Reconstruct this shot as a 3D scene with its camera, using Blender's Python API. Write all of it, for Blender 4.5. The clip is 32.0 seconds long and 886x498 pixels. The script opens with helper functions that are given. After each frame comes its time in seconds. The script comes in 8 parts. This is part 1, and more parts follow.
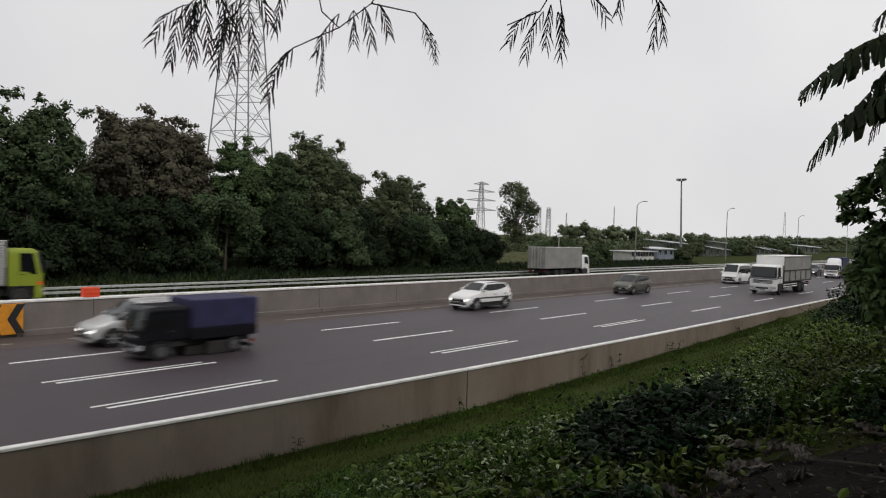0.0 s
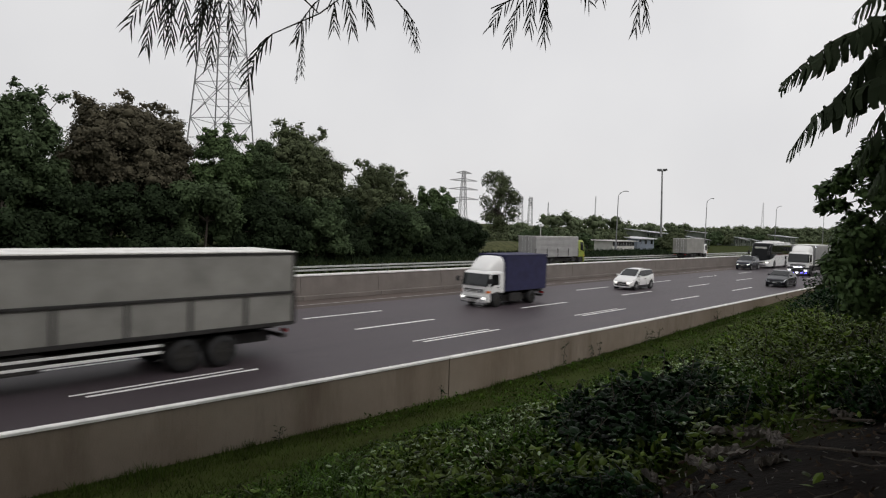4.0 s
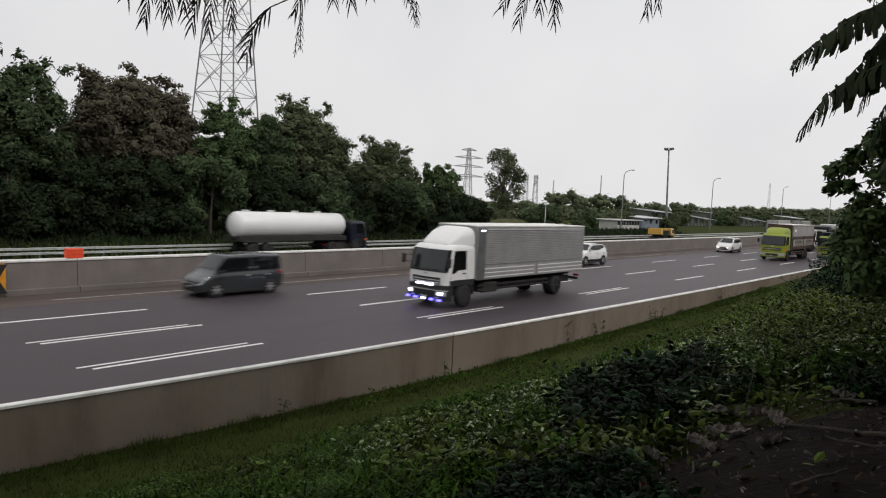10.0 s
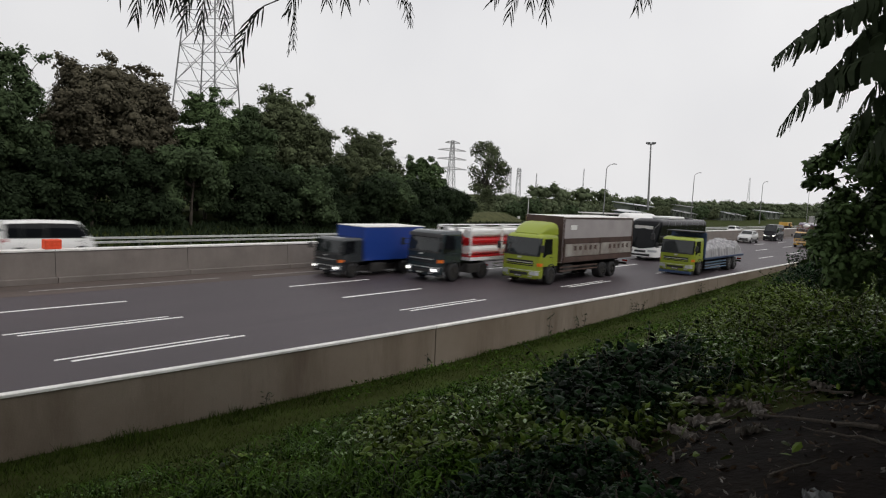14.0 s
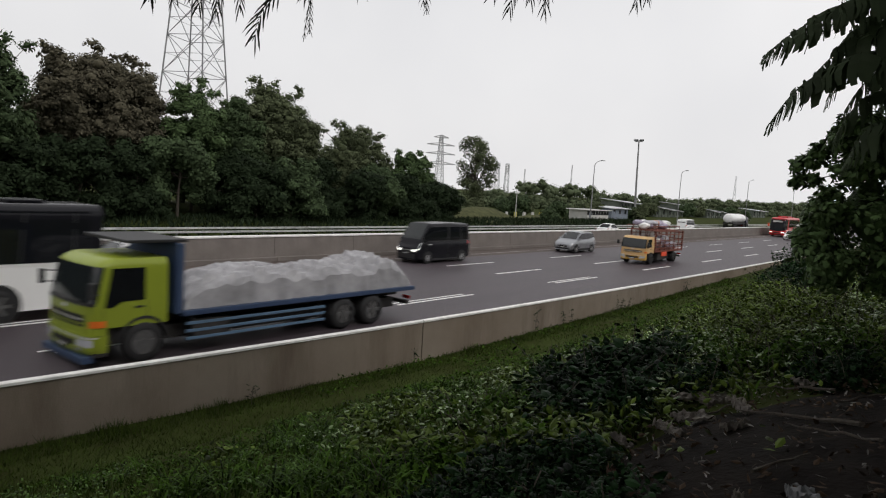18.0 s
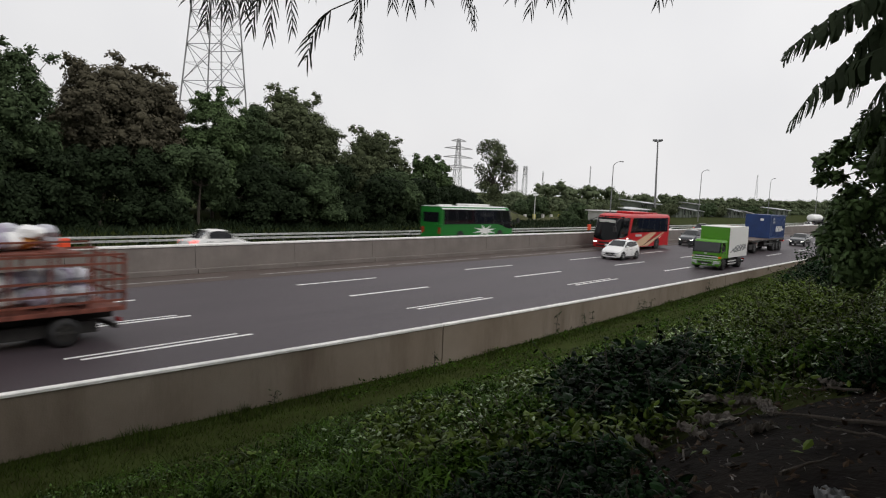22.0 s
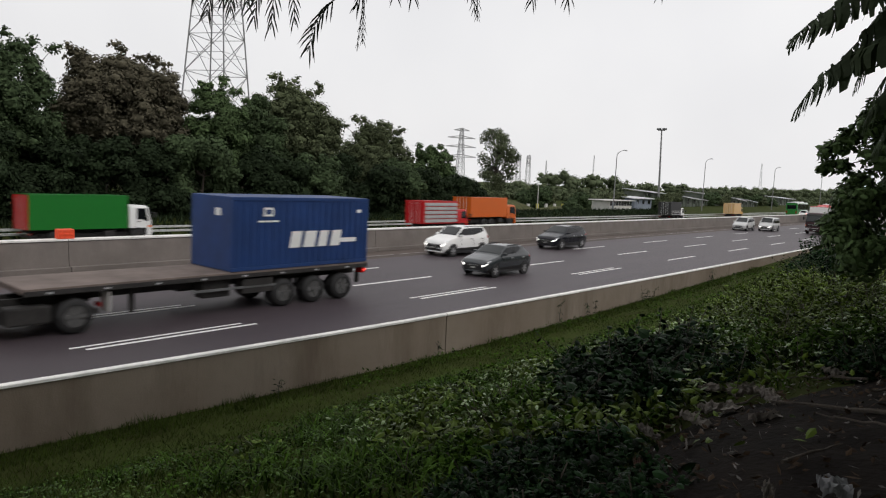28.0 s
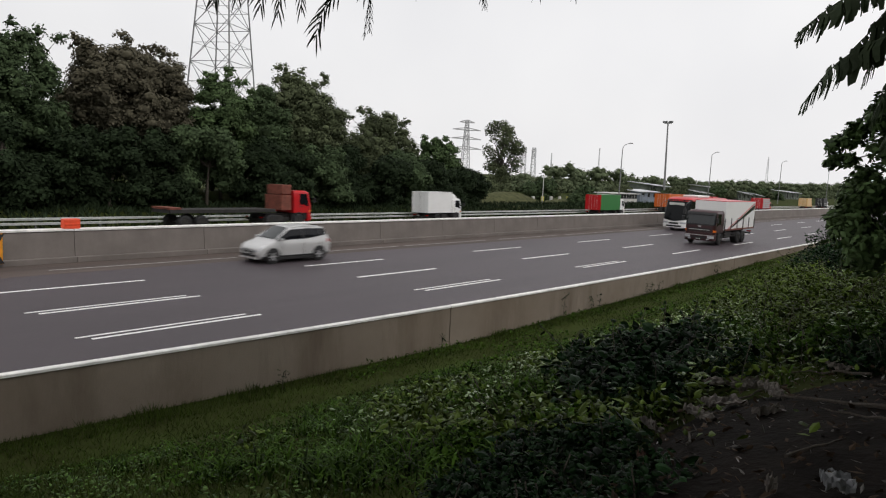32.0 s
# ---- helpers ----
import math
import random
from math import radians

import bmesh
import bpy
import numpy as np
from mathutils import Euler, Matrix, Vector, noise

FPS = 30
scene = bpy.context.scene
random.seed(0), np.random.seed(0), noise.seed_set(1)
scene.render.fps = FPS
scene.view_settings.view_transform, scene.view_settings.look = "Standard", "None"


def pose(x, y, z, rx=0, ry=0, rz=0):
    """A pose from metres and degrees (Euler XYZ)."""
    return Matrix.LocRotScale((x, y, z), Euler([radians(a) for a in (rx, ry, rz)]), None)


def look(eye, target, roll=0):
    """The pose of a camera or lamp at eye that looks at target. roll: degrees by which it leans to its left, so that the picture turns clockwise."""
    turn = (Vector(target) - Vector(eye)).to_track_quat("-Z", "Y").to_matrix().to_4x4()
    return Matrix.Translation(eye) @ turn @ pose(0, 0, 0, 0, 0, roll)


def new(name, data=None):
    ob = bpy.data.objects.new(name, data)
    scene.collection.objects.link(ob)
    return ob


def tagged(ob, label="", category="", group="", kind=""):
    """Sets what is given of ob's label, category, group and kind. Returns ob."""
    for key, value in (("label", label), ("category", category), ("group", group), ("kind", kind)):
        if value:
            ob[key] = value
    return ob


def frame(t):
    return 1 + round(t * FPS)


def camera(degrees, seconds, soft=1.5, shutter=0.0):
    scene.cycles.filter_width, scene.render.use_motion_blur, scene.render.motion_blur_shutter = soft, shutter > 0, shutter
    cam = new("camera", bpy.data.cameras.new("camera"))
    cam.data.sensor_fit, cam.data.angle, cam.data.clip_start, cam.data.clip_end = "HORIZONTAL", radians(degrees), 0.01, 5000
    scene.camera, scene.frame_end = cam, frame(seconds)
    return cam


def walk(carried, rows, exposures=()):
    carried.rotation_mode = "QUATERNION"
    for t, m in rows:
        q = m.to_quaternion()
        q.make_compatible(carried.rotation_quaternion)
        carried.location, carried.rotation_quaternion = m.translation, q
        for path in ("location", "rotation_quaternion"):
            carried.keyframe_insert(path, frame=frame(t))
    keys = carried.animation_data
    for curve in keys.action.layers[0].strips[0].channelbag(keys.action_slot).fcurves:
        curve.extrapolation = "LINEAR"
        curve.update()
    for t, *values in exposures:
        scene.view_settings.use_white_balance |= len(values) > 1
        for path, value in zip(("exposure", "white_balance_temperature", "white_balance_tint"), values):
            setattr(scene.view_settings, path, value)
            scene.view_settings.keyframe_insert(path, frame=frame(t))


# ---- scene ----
# ---- camera ----
cam = camera(66.3, 32.0, soft=1.15, shutter=0.5)
walk(cam, [
    (0, pose(0.034, -0.037, 4.770, 88.56, -1.91, -47.91)),
    (0.5, pose(0.032, -0.036, 4.769, 88.64, -1.87, -48.20)),
    (1, pose(0.032, -0.035, 4.769, 88.80, -1.81, -48.25)),
    (1.5, pose(0.031, -0.035, 4.769, 88.73, -1.81, -48.59)),
    (2, pose(0.029, -0.034, 4.768, 88.56, -2.04, -49.21)),
    (2.5, pose(0.028, -0.033, 4.768, 88.09, -2.18, -49.60)),
    (3, pose(0.028, -0.032, 4.767, 87.72, -2.25, -49.62)),
    (3.5, pose(0.027, -0.031, 4.766, 87.77, -2.11, -49.41)),
    (5.5, pose(0.024, -0.028, 4.764, 87.16, -2.45, -49.45)),
    (6, pose(0.023, -0.027, 4.764, 87.16, -2.40, -49.38)),
    (6.5, pose(0.022, -0.026, 4.763, 87.03, -2.40, -49.39)),
    (7, pose(0.021, -0.025, 4.763, 86.82, -2.44, -49.36)),
    (7.5, pose(0.020, -0.024, 4.763, 86.23, -2.37, -49.25)),
    (8, pose(0.020, -0.023, 4.762, 86.06, -2.24, -49.19)),
    (8.5, pose(0.019, -0.022, 4.761, 86.15, -2.36, -49.11)),
    (9, pose(0.018, -0.021, 4.761, 86.12, -2.42, -49.03)),
    (9.5, pose(0.017, -0.020, 4.761, 85.82, -2.71, -49.09)),
    (10, pose(0.016, -0.019, 4.760, 85.74, -2.75, -49.02)),
    (10.5, pose(0.016, -0.018, 4.760, 85.79, -2.69, -49.21)),
    (11, pose(0.015, -0.017, 4.759, 85.57, -2.94, -49.45)),
    (11.5, pose(0.014, -0.016, 4.758, 85.54, -3.16, -49.80)),
    (12, pose(0.013, -0.015, 4.758, 85.52, -2.97, -50.07)),
    (12.5, pose(0.012, -0.014, 4.758, 85.50, -2.71, -50.17)),
    (13, pose(0.011, -0.014, 4.757, 85.40, -2.92, -50.53)),
    (13.5, pose(0.010, -0.013, 4.756, 85.29, -3.02, -50.51)),
    (15.5, pose(0.007, -0.009, 4.755, 84.93, -3.46, -50.47)),
    (16, pose(0.006, -0.008, 4.754, 84.89, -3.45, -50.75)),
    (16.5, pose(0.006, -0.007, 4.753, 84.79, -3.35, -50.80)),
    (17, pose(0.005, -0.006, 4.753, 84.93, -3.50, -50.97)),
    (17.5, pose(0.004, -0.005, 4.753, 84.89, -3.54, -50.96)),
    (18, pose(0.003, -0.004, 4.752, 84.80, -3.81, -51.43)),
    (18.5, pose(0.002, -0.003, 4.752, 84.62, -3.98, -51.70)),
    (19, pose(0.002, -0.002, 4.751, 84.47, -4.04, -51.64)),
    (19.5, pose(0.001, -0.001, 4.750, 84.72, -4.00, -51.47)),
    (20, pose(0.000, -0.000, 4.750, 84.42, -3.73, -51.08)),
    (20.5, pose(0.000, -0.000, 4.750, 84.60, -4.01, -51.37)),
    (21, pose(0.000, -0.000, 4.750, 84.46, -3.66, -50.94)),
    (21.5, pose(0.000, -0.000, 4.750, 84.94, -3.18, -50.19)),
    (22, pose(0.000, -0.000, 4.750, 85.02, -2.90, -49.91)),
    (22.5, pose(0.000, -0.000, 4.750, 84.53, -2.80, -49.40)),
    (23, pose(0.000, -0.000, 4.750, 84.49, -2.70, -49.20)),
    (23.5, pose(0.000, -0.000, 4.750, 83.92, -2.48, -48.96)),
    (24, pose(0.000, -0.000, 4.750, 84.04, -2.82, -49.81)),
    (24.5, pose(0.000, -0.000, 4.750, 84.06, -2.98, -50.04)),
    (25, pose(0.000, -0.000, 4.750, 84.02, -3.01, -49.89)),
    (25.5, pose(0.000, -0.000, 4.750, 84.12, -3.11, -50.16)),
    (27.5, pose(0.000, -0.000, 4.750, 84.07, -2.82, -49.68)),
    (28, pose(0.000, -0.000, 4.750, 84.13, -2.77, -49.65)),
    (28.5, pose(0.000, -0.000, 4.750, 83.89, -2.66, -49.28)),
    (29, pose(0.000, -0.000, 4.750, 83.93, -2.65, -49.34)),
    (29.5, pose(0.000, -0.000, 4.750, 84.10, -2.78, -49.40)),
    (30, pose(0.000, -0.000, 4.750, 83.72, -2.88, -49.23)),
    (30.5, pose(0.000, -0.000, 4.750, 83.83, -2.98, -49.43)),
    (31, pose(0.000, -0.000, 4.750, 83.92, -3.11, -49.54)),
    (31.5, pose(0.000, -0.000, 4.750, 83.73, -3.00, -49.37)),
    (32, pose(0.000, -0.000, 4.750, 83.44, -3.08, -49.23)),
], exposures=[(0, -0.05), (5, -0.03), (10, 0.02), (23, 0.1), (32, 0.16)])

# ---- light: an overcast afternoon ----
world = bpy.data.worlds.new("overcast_sky")
scene.world = world
world.use_nodes = True
_n = world.node_tree.nodes
_l = world.node_tree.links
_n.clear()
_out = _n.new("ShaderNodeOutputWorld")
_bg = _n.new("ShaderNodeBackground")
_sky = _n.new("ShaderNodeTexSky")
_sky.sky_type = "NISHITA"
_sky.sun_disc = False
_sky.sun_elevation = radians(48)
_sky.sun_rotation = radians(193)
_sky.dust_density = 6.0
_cloud = _n.new("ShaderNodeMix")
_cloud.data_type = "RGBA"
_cloud.inputs[0].default_value = 0.93
_geo = _n.new("ShaderNodeTexCoord")
_no = _n.new("ShaderNodeTexNoise")
_no.inputs["Scale"].default_value = 2.2
_no.inputs["Detail"].default_value = 4
_ramp = _n.new("ShaderNodeValToRGB")
_ramp.color_ramp.elements[0].position = 0.3
_ramp.color_ramp.elements[0].color = (7.65, 7.6, 7.75, 1)
_ramp.color_ramp.elements[1].position = 0.75
_ramp.color_ramp.elements[1].color = (8.95, 8.85, 8.85, 1)
_l.new(_geo.outputs["Generated"], _no.inputs["Vector"])
_l.new(_no.outputs["Fac"], _ramp.inputs["Fac"])
_l.new(_sky.outputs["Color"], _cloud.inputs[6])
_sep = _n.new("ShaderNodeSeparateXYZ")
_l.new(_geo.outputs["Generated"], _sep.inputs["Vector"])
_grad = _n.new("ShaderNodeMapRange")
_grad.inputs["From Min"].default_value = 0.2
_grad.inputs["To Min"].default_value = 0.93
_grad.inputs["To Max"].default_value = 1.02
_l.new(_sep.outputs["X"], _grad.inputs["Value"])
_scl = _n.new("ShaderNodeVectorMath")
_scl.operation = "SCALE"
_l.new(_ramp.outputs["Color"], _scl.inputs[0])
_l.new(_grad.outputs["Result"], _scl.inputs["Scale"])
_l.new(_scl.outputs["Vector"], _cloud.inputs[7])
_l.new(_cloud.outputs[2], _bg.inputs["Color"])
_bg.inputs["Strength"].default_value = 0.1
_l.new(_bg.outputs["Background"], _out.inputs["Surface"])
sun = new("sun", bpy.data.lights.new("sun", "SUN"))
sun.data.energy = 0.78
sun.data.angle = radians(25)
sun.data.color = (1.0, 0.97, 0.93)
sun.matrix_world = look((0, -60, 100), (20, 25, 0))

# ---- materials ----
def mat(name, color, rough=0.6, metal=0.0, vary=0.12, scale=6.0, bump=0.0, bscale=60.0, dark=None, coords="Object",
        detail=6.0, per_object=0.0, per_island=0.0, spec=0.5, coat=0.0, stretch=None, streak=None):
    """A surface with broad stains, fine grain and optional relief."""
    m = bpy.data.materials.new(name)
    m.use_nodes = True
    n, l = m.node_tree.nodes, m.node_tree.links
    b = n["Principled BSDF"]
    b.inputs["Roughness"].default_value = rough
    b.inputs["Metallic"].default_value = metal
    b.inputs["Specular IOR Level"].default_value = spec
    b.inputs["Coat Weight"].default_value = coat
    tc = n.new("ShaderNodeTexCoord")
    vec = tc.outputs[coords]
    if stretch:
        mp = n.new("ShaderNodeMapping")
        mp.inputs["Scale"].default_value = stretch
        l.new(vec, mp.inputs["Vector"])
        vec = mp.outputs["Vector"]
    big = n.new("ShaderNodeTexNoise")
    big.inputs["Scale"].default_value = scale
    big.inputs["Detail"].default_value = detail
    big.inputs["Roughness"].default_value = 0.65
    l.new(vec, big.inputs["Vector"])
    ramp = n.new("ShaderNodeValToRGB")
    d = dark if dark else tuple(c * (1 - 2 * vary) for c in color)
    hi = tuple(min(1, c * (1 + vary)) for c in color)
    ramp.color_ramp.elements[0].position = 0.3
    ramp.color_ramp.elements[0].color = (*d, 1)
    ramp.color_ramp.elements[1].position = 0.68
    ramp.color_ramp.elements[1].color = (*hi, 1)
    l.new(big.outputs["Fac"], ramp.inputs["Fac"])
    col = ramp.outputs["Color"]
    if streak:
        sm = n.new("ShaderNodeMapping")
        sm.inputs["Scale"].default_value = (0.55, 0.55, 0.13)
        l.new(tc.outputs[coords], sm.inputs["Vector"])
        sn = n.new("ShaderNodeTexNoise")
        sn.inputs["Scale"].default_value = 1.0
        sn.inputs["Detail"].default_value = 7
        sn.inputs["Roughness"].default_value = 0.7
        l.new(sm.outputs["Vector"], sn.inputs["Vector"])
        sr = n.new("ShaderNodeMapRange")
        sr.inputs["From Min"].default_value = 0.46
        sr.inputs["From Max"].default_value = 0.72
        l.new(sn.outputs["Fac"], sr.inputs["Value"])
        sx = n.new("ShaderNodeMix")
        sx.data_type = "RGBA"
        sx.inputs[7].default_value = (*streak, 1)
        l.new(sr.outputs["Result"], sx.inputs[0])
        l.new(col, sx.inputs[6])
        col = sx.outputs[2]
    if per_object or per_island:
        hsv = n.new("ShaderNodeHueSaturation")
        mr = n.new("ShaderNodeMapRange")
        k = per_object or per_island
        mr.inputs["To Min"].default_value = 1 - k
        mr.inputs["To Max"].default_value = 1 + k
        src = n.new("ShaderNodeObjectInfo" if per_object else "ShaderNodeNewGeometry")
        l.new(src.outputs["Random" if per_object else "Random Per Island"], mr.inputs["Value"])
        l.new(mr.outputs["Result"], hsv.inputs["Value"])
        l.new(col, hsv.inputs["Color"])
        col = hsv.outputs["Color"]
    l.new(col, b.inputs["Base Color"])
    if bump:
        fine = n.new("ShaderNodeTexNoise")
        fine.inputs["Scale"].default_value = bscale
        fine.inputs["Detail"].default_value = 4
        l.new(vec, fine.inputs["Vector"])
        bp = n.new("ShaderNodeBump")
        bp.inputs["Strength"].default_value = bump
        bp.inputs["Distance"].default_value = 0.02
        l.new(fine.outputs["Fac"], bp.inputs["Height"])
        l.new(bp.outputs["Normal"], b.inputs["Normal"])
    return m


def glow(name, color, strength):
    m = bpy.data.materials.new(name)
    m.use_nodes = True
    b = m.node_tree.nodes["Principled BSDF"]
    b.inputs["Base Color"].default_value = (*color, 1)
    b.inputs["Emission Color"].default_value = (*color, 1)
    b.inputs["Emission Strength"].default_value = strength
    return m


def paint(name, color, rough=0.35, metal=0.0, coat=0.12, spec=0.4):
    return mat(name, color, rough, metal, vary=0.018, scale=1.2, coat=coat, spec=spec)


M_ASPHALT = mat("asphalt", (0.053, 0.0405, 0.0475), 0.56, vary=0.12, scale=0.35, bump=0.35, bscale=40, detail=10, coords="Object", stretch=(0.25, 1.6, 1))
M_ASPHALT_FAR = mat("asphalt_far_carriageway", (0.08, 0.076, 0.076), 0.75, vary=0.14, scale=0.5, bump=0.3, bscale=40, stretch=(0.2, 1.4, 1))
M_SHOULDER = mat("dusty_shoulder", (0.088, 0.066, 0.057), 0.8, vary=0.18, scale=0.5, bump=0.3, bscale=40, detail=10, stretch=(0.15, 1.8, 1))
M_LINE = mat("road_paint", (0.86, 0.85, 0.83), 0.6, vary=0.12, scale=5, bump=0.2, bscale=80)
M_LINE_OLD = mat("worn_road_paint", (0.34, 0.32, 0.31), 0.7, vary=0.3, scale=2.5, bump=0.2)
M_CONC = mat("concrete_barrier", (0.254, 0.218, 0.18), 0.85, vary=0.1, scale=0.22, bump=0.3, bscale=35, detail=9, dark=(0.195, 0.155, 0.118), streak=(0.15, 0.118, 0.09), spec=0.2)
M_CAP = mat("pale_cap", (0.84, 0.83, 0.8), 0.7, vary=0.14, scale=1.6, bump=0.2)
M_CONC_MED = mat("median_concrete", (0.188, 0.164, 0.15), 0.85, vary=0.12, scale=0.8, bump=0.3, bscale=30, detail=9, streak=(0.15, 0.133, 0.12))
M_STEEL = mat("galvanised_steel", (0.62, 0.63, 0.62), 0.5, 0.2, vary=0.12, scale=4)
M_STEEL_DARK = mat("weathered_steel", (0.16, 0.165, 0.17), 0.6, 0.4, vary=0.15, scale=3)
M_ORANGE = mat("orange_plastic", (0.86, 0.09, 0.03), 0.5, vary=0.08, scale=4)
M_YELLOW = mat("orange_board", (0.75, 0.3, 0.02), 0.55, vary=0.12, scale=4)
M_BLACK = mat("black_rubber", (0.018, 0.018, 0.019), 0.75, vary=0.2, scale=12, bump=0.15)
M_GRASS = mat("grass_ground", (0.034, 0.047, 0.012), 0.95, vary=0.3, scale=0.7, bump=0.7, bscale=25, detail=10, dark=(0.026, 0.027, 0.009), spec=0.03)
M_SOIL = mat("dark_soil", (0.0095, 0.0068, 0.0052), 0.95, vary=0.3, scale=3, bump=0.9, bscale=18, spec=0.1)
M_VERGE = mat("olive_verge", (0.085, 0.09, 0.045), 0.95, vary=0.25, scale=1.2, bump=0.6, bscale=20, spec=0.05)


# ---- helpers for meshes ----
def finish(bm, name, material, smooth=False):
    me = bpy.data.meshes.new(name)
    bmesh.ops.recalc_face_normals(bm, faces=bm.faces)
    bm.to_mesh(me)
    bm.free()
    if smooth:
        for p in me.polygons:
            p.use_smooth = True
    for m in (material if isinstance(material, (list, tuple)) else [material]):
        me.materials.append(m)
    return me


def part(name, bm, material, parent=None, label="", smooth=False):
    ob = new(name, finish(bm, name, material, smooth))
    ob.parent = parent
    if label:
        tagged(ob, label)
    return ob


def share(name, me, parent, m=None):
    ob = new(name, me)
    ob.parent = parent
    if m is not None:
        ob.matrix_basis = m
    return ob


def thing(name, label, category, group="", kind="", at=(0, 0, 0)):
    ob = new(name)
    ob.location = at
    return tagged(ob, label, category, group, kind)


def box(bm, x0, x1, y0, y1, z0, z1, bevel=0.0, mi=0):
    vs = [bm.verts.new((x, y, z)) for x in (x0, x1) for y in (y0, y1) for z in (z0, z1)]
    fs = [bm.faces.new([vs[i] for i in f]) for f in ((0, 1, 3, 2), (4, 6, 7, 5), (0, 4, 5, 1), (2, 3, 7, 6), (0, 2, 6, 4), (1, 5, 7, 3))]
    for f in fs:
        f.material_index = mi
    if bevel:
        bmesh.ops.bevel(bm, geom=list({e for f in fs for e in f.edges}), offset=bevel, segments=2, affect="EDGES", profile=0.6)
    return fs


def prism(bm, pts, y0, y1, bevel=0.0, taper=0.0):
    """A side outline of (x, z) points, drawn out from y0 to y1."""
    a = [bm.verts.new((x, y0, z)) for x, z in pts]
    b = [bm.verts.new((x, y1, z)) for x, z in pts]
    n = len(pts)
    fs = [bm.faces.new(a), bm.faces.new(b[::-1])]
    fs += [bm.faces.new((a[i], b[i], b[(i + 1) % n], a[(i + 1) % n])) for i in range(n)]
    if bevel:
        bmesh.ops.bevel(bm, geom=list({e for f in fs[:2] for e in f.edges}), offset=bevel, segments=2, affect="EDGES", profile=0.6)
    return fs


def tube(bm, p0, p1, r0, r1=None, seg=8, caps=True):
    p0, p1 = Vector(p0), Vector(p1)
    r1 = r0 if r1 is None else r1
    d = (p1 - p0).normalized()
    u = d.orthogonal().normalized()
    v = d.cross(u)
    ra, rb = [], []
    for i in range(seg):
        a = 2 * math.pi * i / seg
        o = u * math.cos(a) + v * math.sin(a)
        ra.append(bm.verts.new(p0 + o * r0))
        rb.append(bm.verts.new(p1 + o * r1))
    for i in range(seg):
        j = (i + 1) % seg
        bm.faces.new((ra[i], ra[j], rb[j], rb[i]))
    if caps:
        bm.faces.new(ra[::-1])
        bm.faces.new(rb)


def loft(bm, rings, closed=True):
    """Skin over rings of points, all of one length."""
    vs = [[bm.verts.new(p) for p in r] for r in rings]
    n = len(vs[0])
    for a, b in zip(vs, vs[1:]):
        for i in range(n if closed else n - 1):
            j = (i + 1) % n
            bm.faces.new((a[i], a[j], b[j], b[i]))
    if closed:
        bm.faces.new(vs[0][::-1])
        bm.faces.new(vs[-1])
    return vs


# ---- the plan: x runs along the motorway, y across it ----
LANES = (17.87, 21.5, 25.15)          # dashed lines
EDGE = 29.0                           # worn edge line by the median
MED0, MED1, MED_TOP = 30.9, 31.55, 1.33
RAIL_Y = 48.0


def far_z(y):
    """The far carriageway falls gently away from the median."""
    return -0.36 * min(max((y - 31.5) / 14.4, 0), 1)


def barrier_y(x):
    return 11.85 + 1.1 * math.exp(-(max(x, -12) - 4) / 14)


def base_z(x):
    """Height of the grass at the foot of the near barrier."""
    s = min(max((x - 15) / 45, 0), 1)
    return -0.34 + 0.95 * s


def bank_z(x, y):
    """The grass bank between the barrier and the camera."""
    d = max(0, barrier_y(x) - 0.02 - y)
    z = base_z(x) + 0.10 * min(d, 3) + 0.315 * max(0, d - 2.2)
    return min(z, 3.2 + 0.02 * d)


# ---- ground ----
def build_ground():
    bm = bmesh.new()
    xs = sorted(set([-3000, -1200, -500, -200, -90, -50, -30, -20] + [i * 0.75 for i in range(-20, 121)] + [93, 95, 110, 130, 170, 230, 330, 600, 1300, 3400]))
    ys = sorted(set([-3000, -900, -300, -100, -50, -25, -12, -6] + [i * 0.6 for i in range(-7, 20)] + [11.75, 12.0, 12.3, 12.6, 13.0, 13.2, 14, 30, 48.2, 49.5, 51, 53, 56, 60, 66, 74, 85, 110, 160, 260, 500, 1200, 3500]))
    grid = []
    for x in xs:
        row = []
        for y in ys:
            if y < 13.1:
                z = bank_z(x, y) + 0.09 * noise.noise((x * 0.6, y * 0.6, 3)) * (1 if y < 11 else 0)
            elif y < 48.5:
                z = -0.45
            else:
                d = y - 48.5
                z = -0.42 + 0.37 * min(d / 3, 1) + min(0.12 * d, 1.3) * (1 - 0.93 * min(max((x - 66) / 14, 0), 1)) + 0.2 * noise.noise((x * 0.05, y * 0.05, 9)) * min(d / 6, 1)
            row.append(bm.verts.new((x, y, z)))
        grid.append(row)
    for a, b in zip(grid, grid[1:]):
        for i in range(len(ys) - 1):
            bm.faces.new((a[i], b[i], b[i + 1], a[i + 1]))
    ob = part("ground", bm, M_GRASS, smooth=True)
    tagged(ob, "dark green grass bank and verges beside the motorway", "ground", kind="structure")


def strip(name, y0, y1, z, material, label, category, x0=-700, x1=1500, z1=None):
    bm = bmesh.new()
    xs = [x0, -120, -60, -30] + [-20 + 3 * i for i in range(44)] + [160 + (x1 - 160) * i / 12 for i in range(13)] if x0 < -100 else [x0 + (x1 - x0) * i / 60 for i in range(61)]
    rows_ = [[bm.verts.new((x, y(x) if callable(y) else y, k)) for x in xs] for y, k in ((y0, z), (y1, z if z1 is None else z1))]
    for i in range(len(xs) - 1):
        bm.faces.new((rows_[0][i], rows_[0][i + 1], rows_[1][i + 1], rows_[1][i]))
    ob = part(name, bm, material)
    return tagged(ob, label, category, kind="structure")


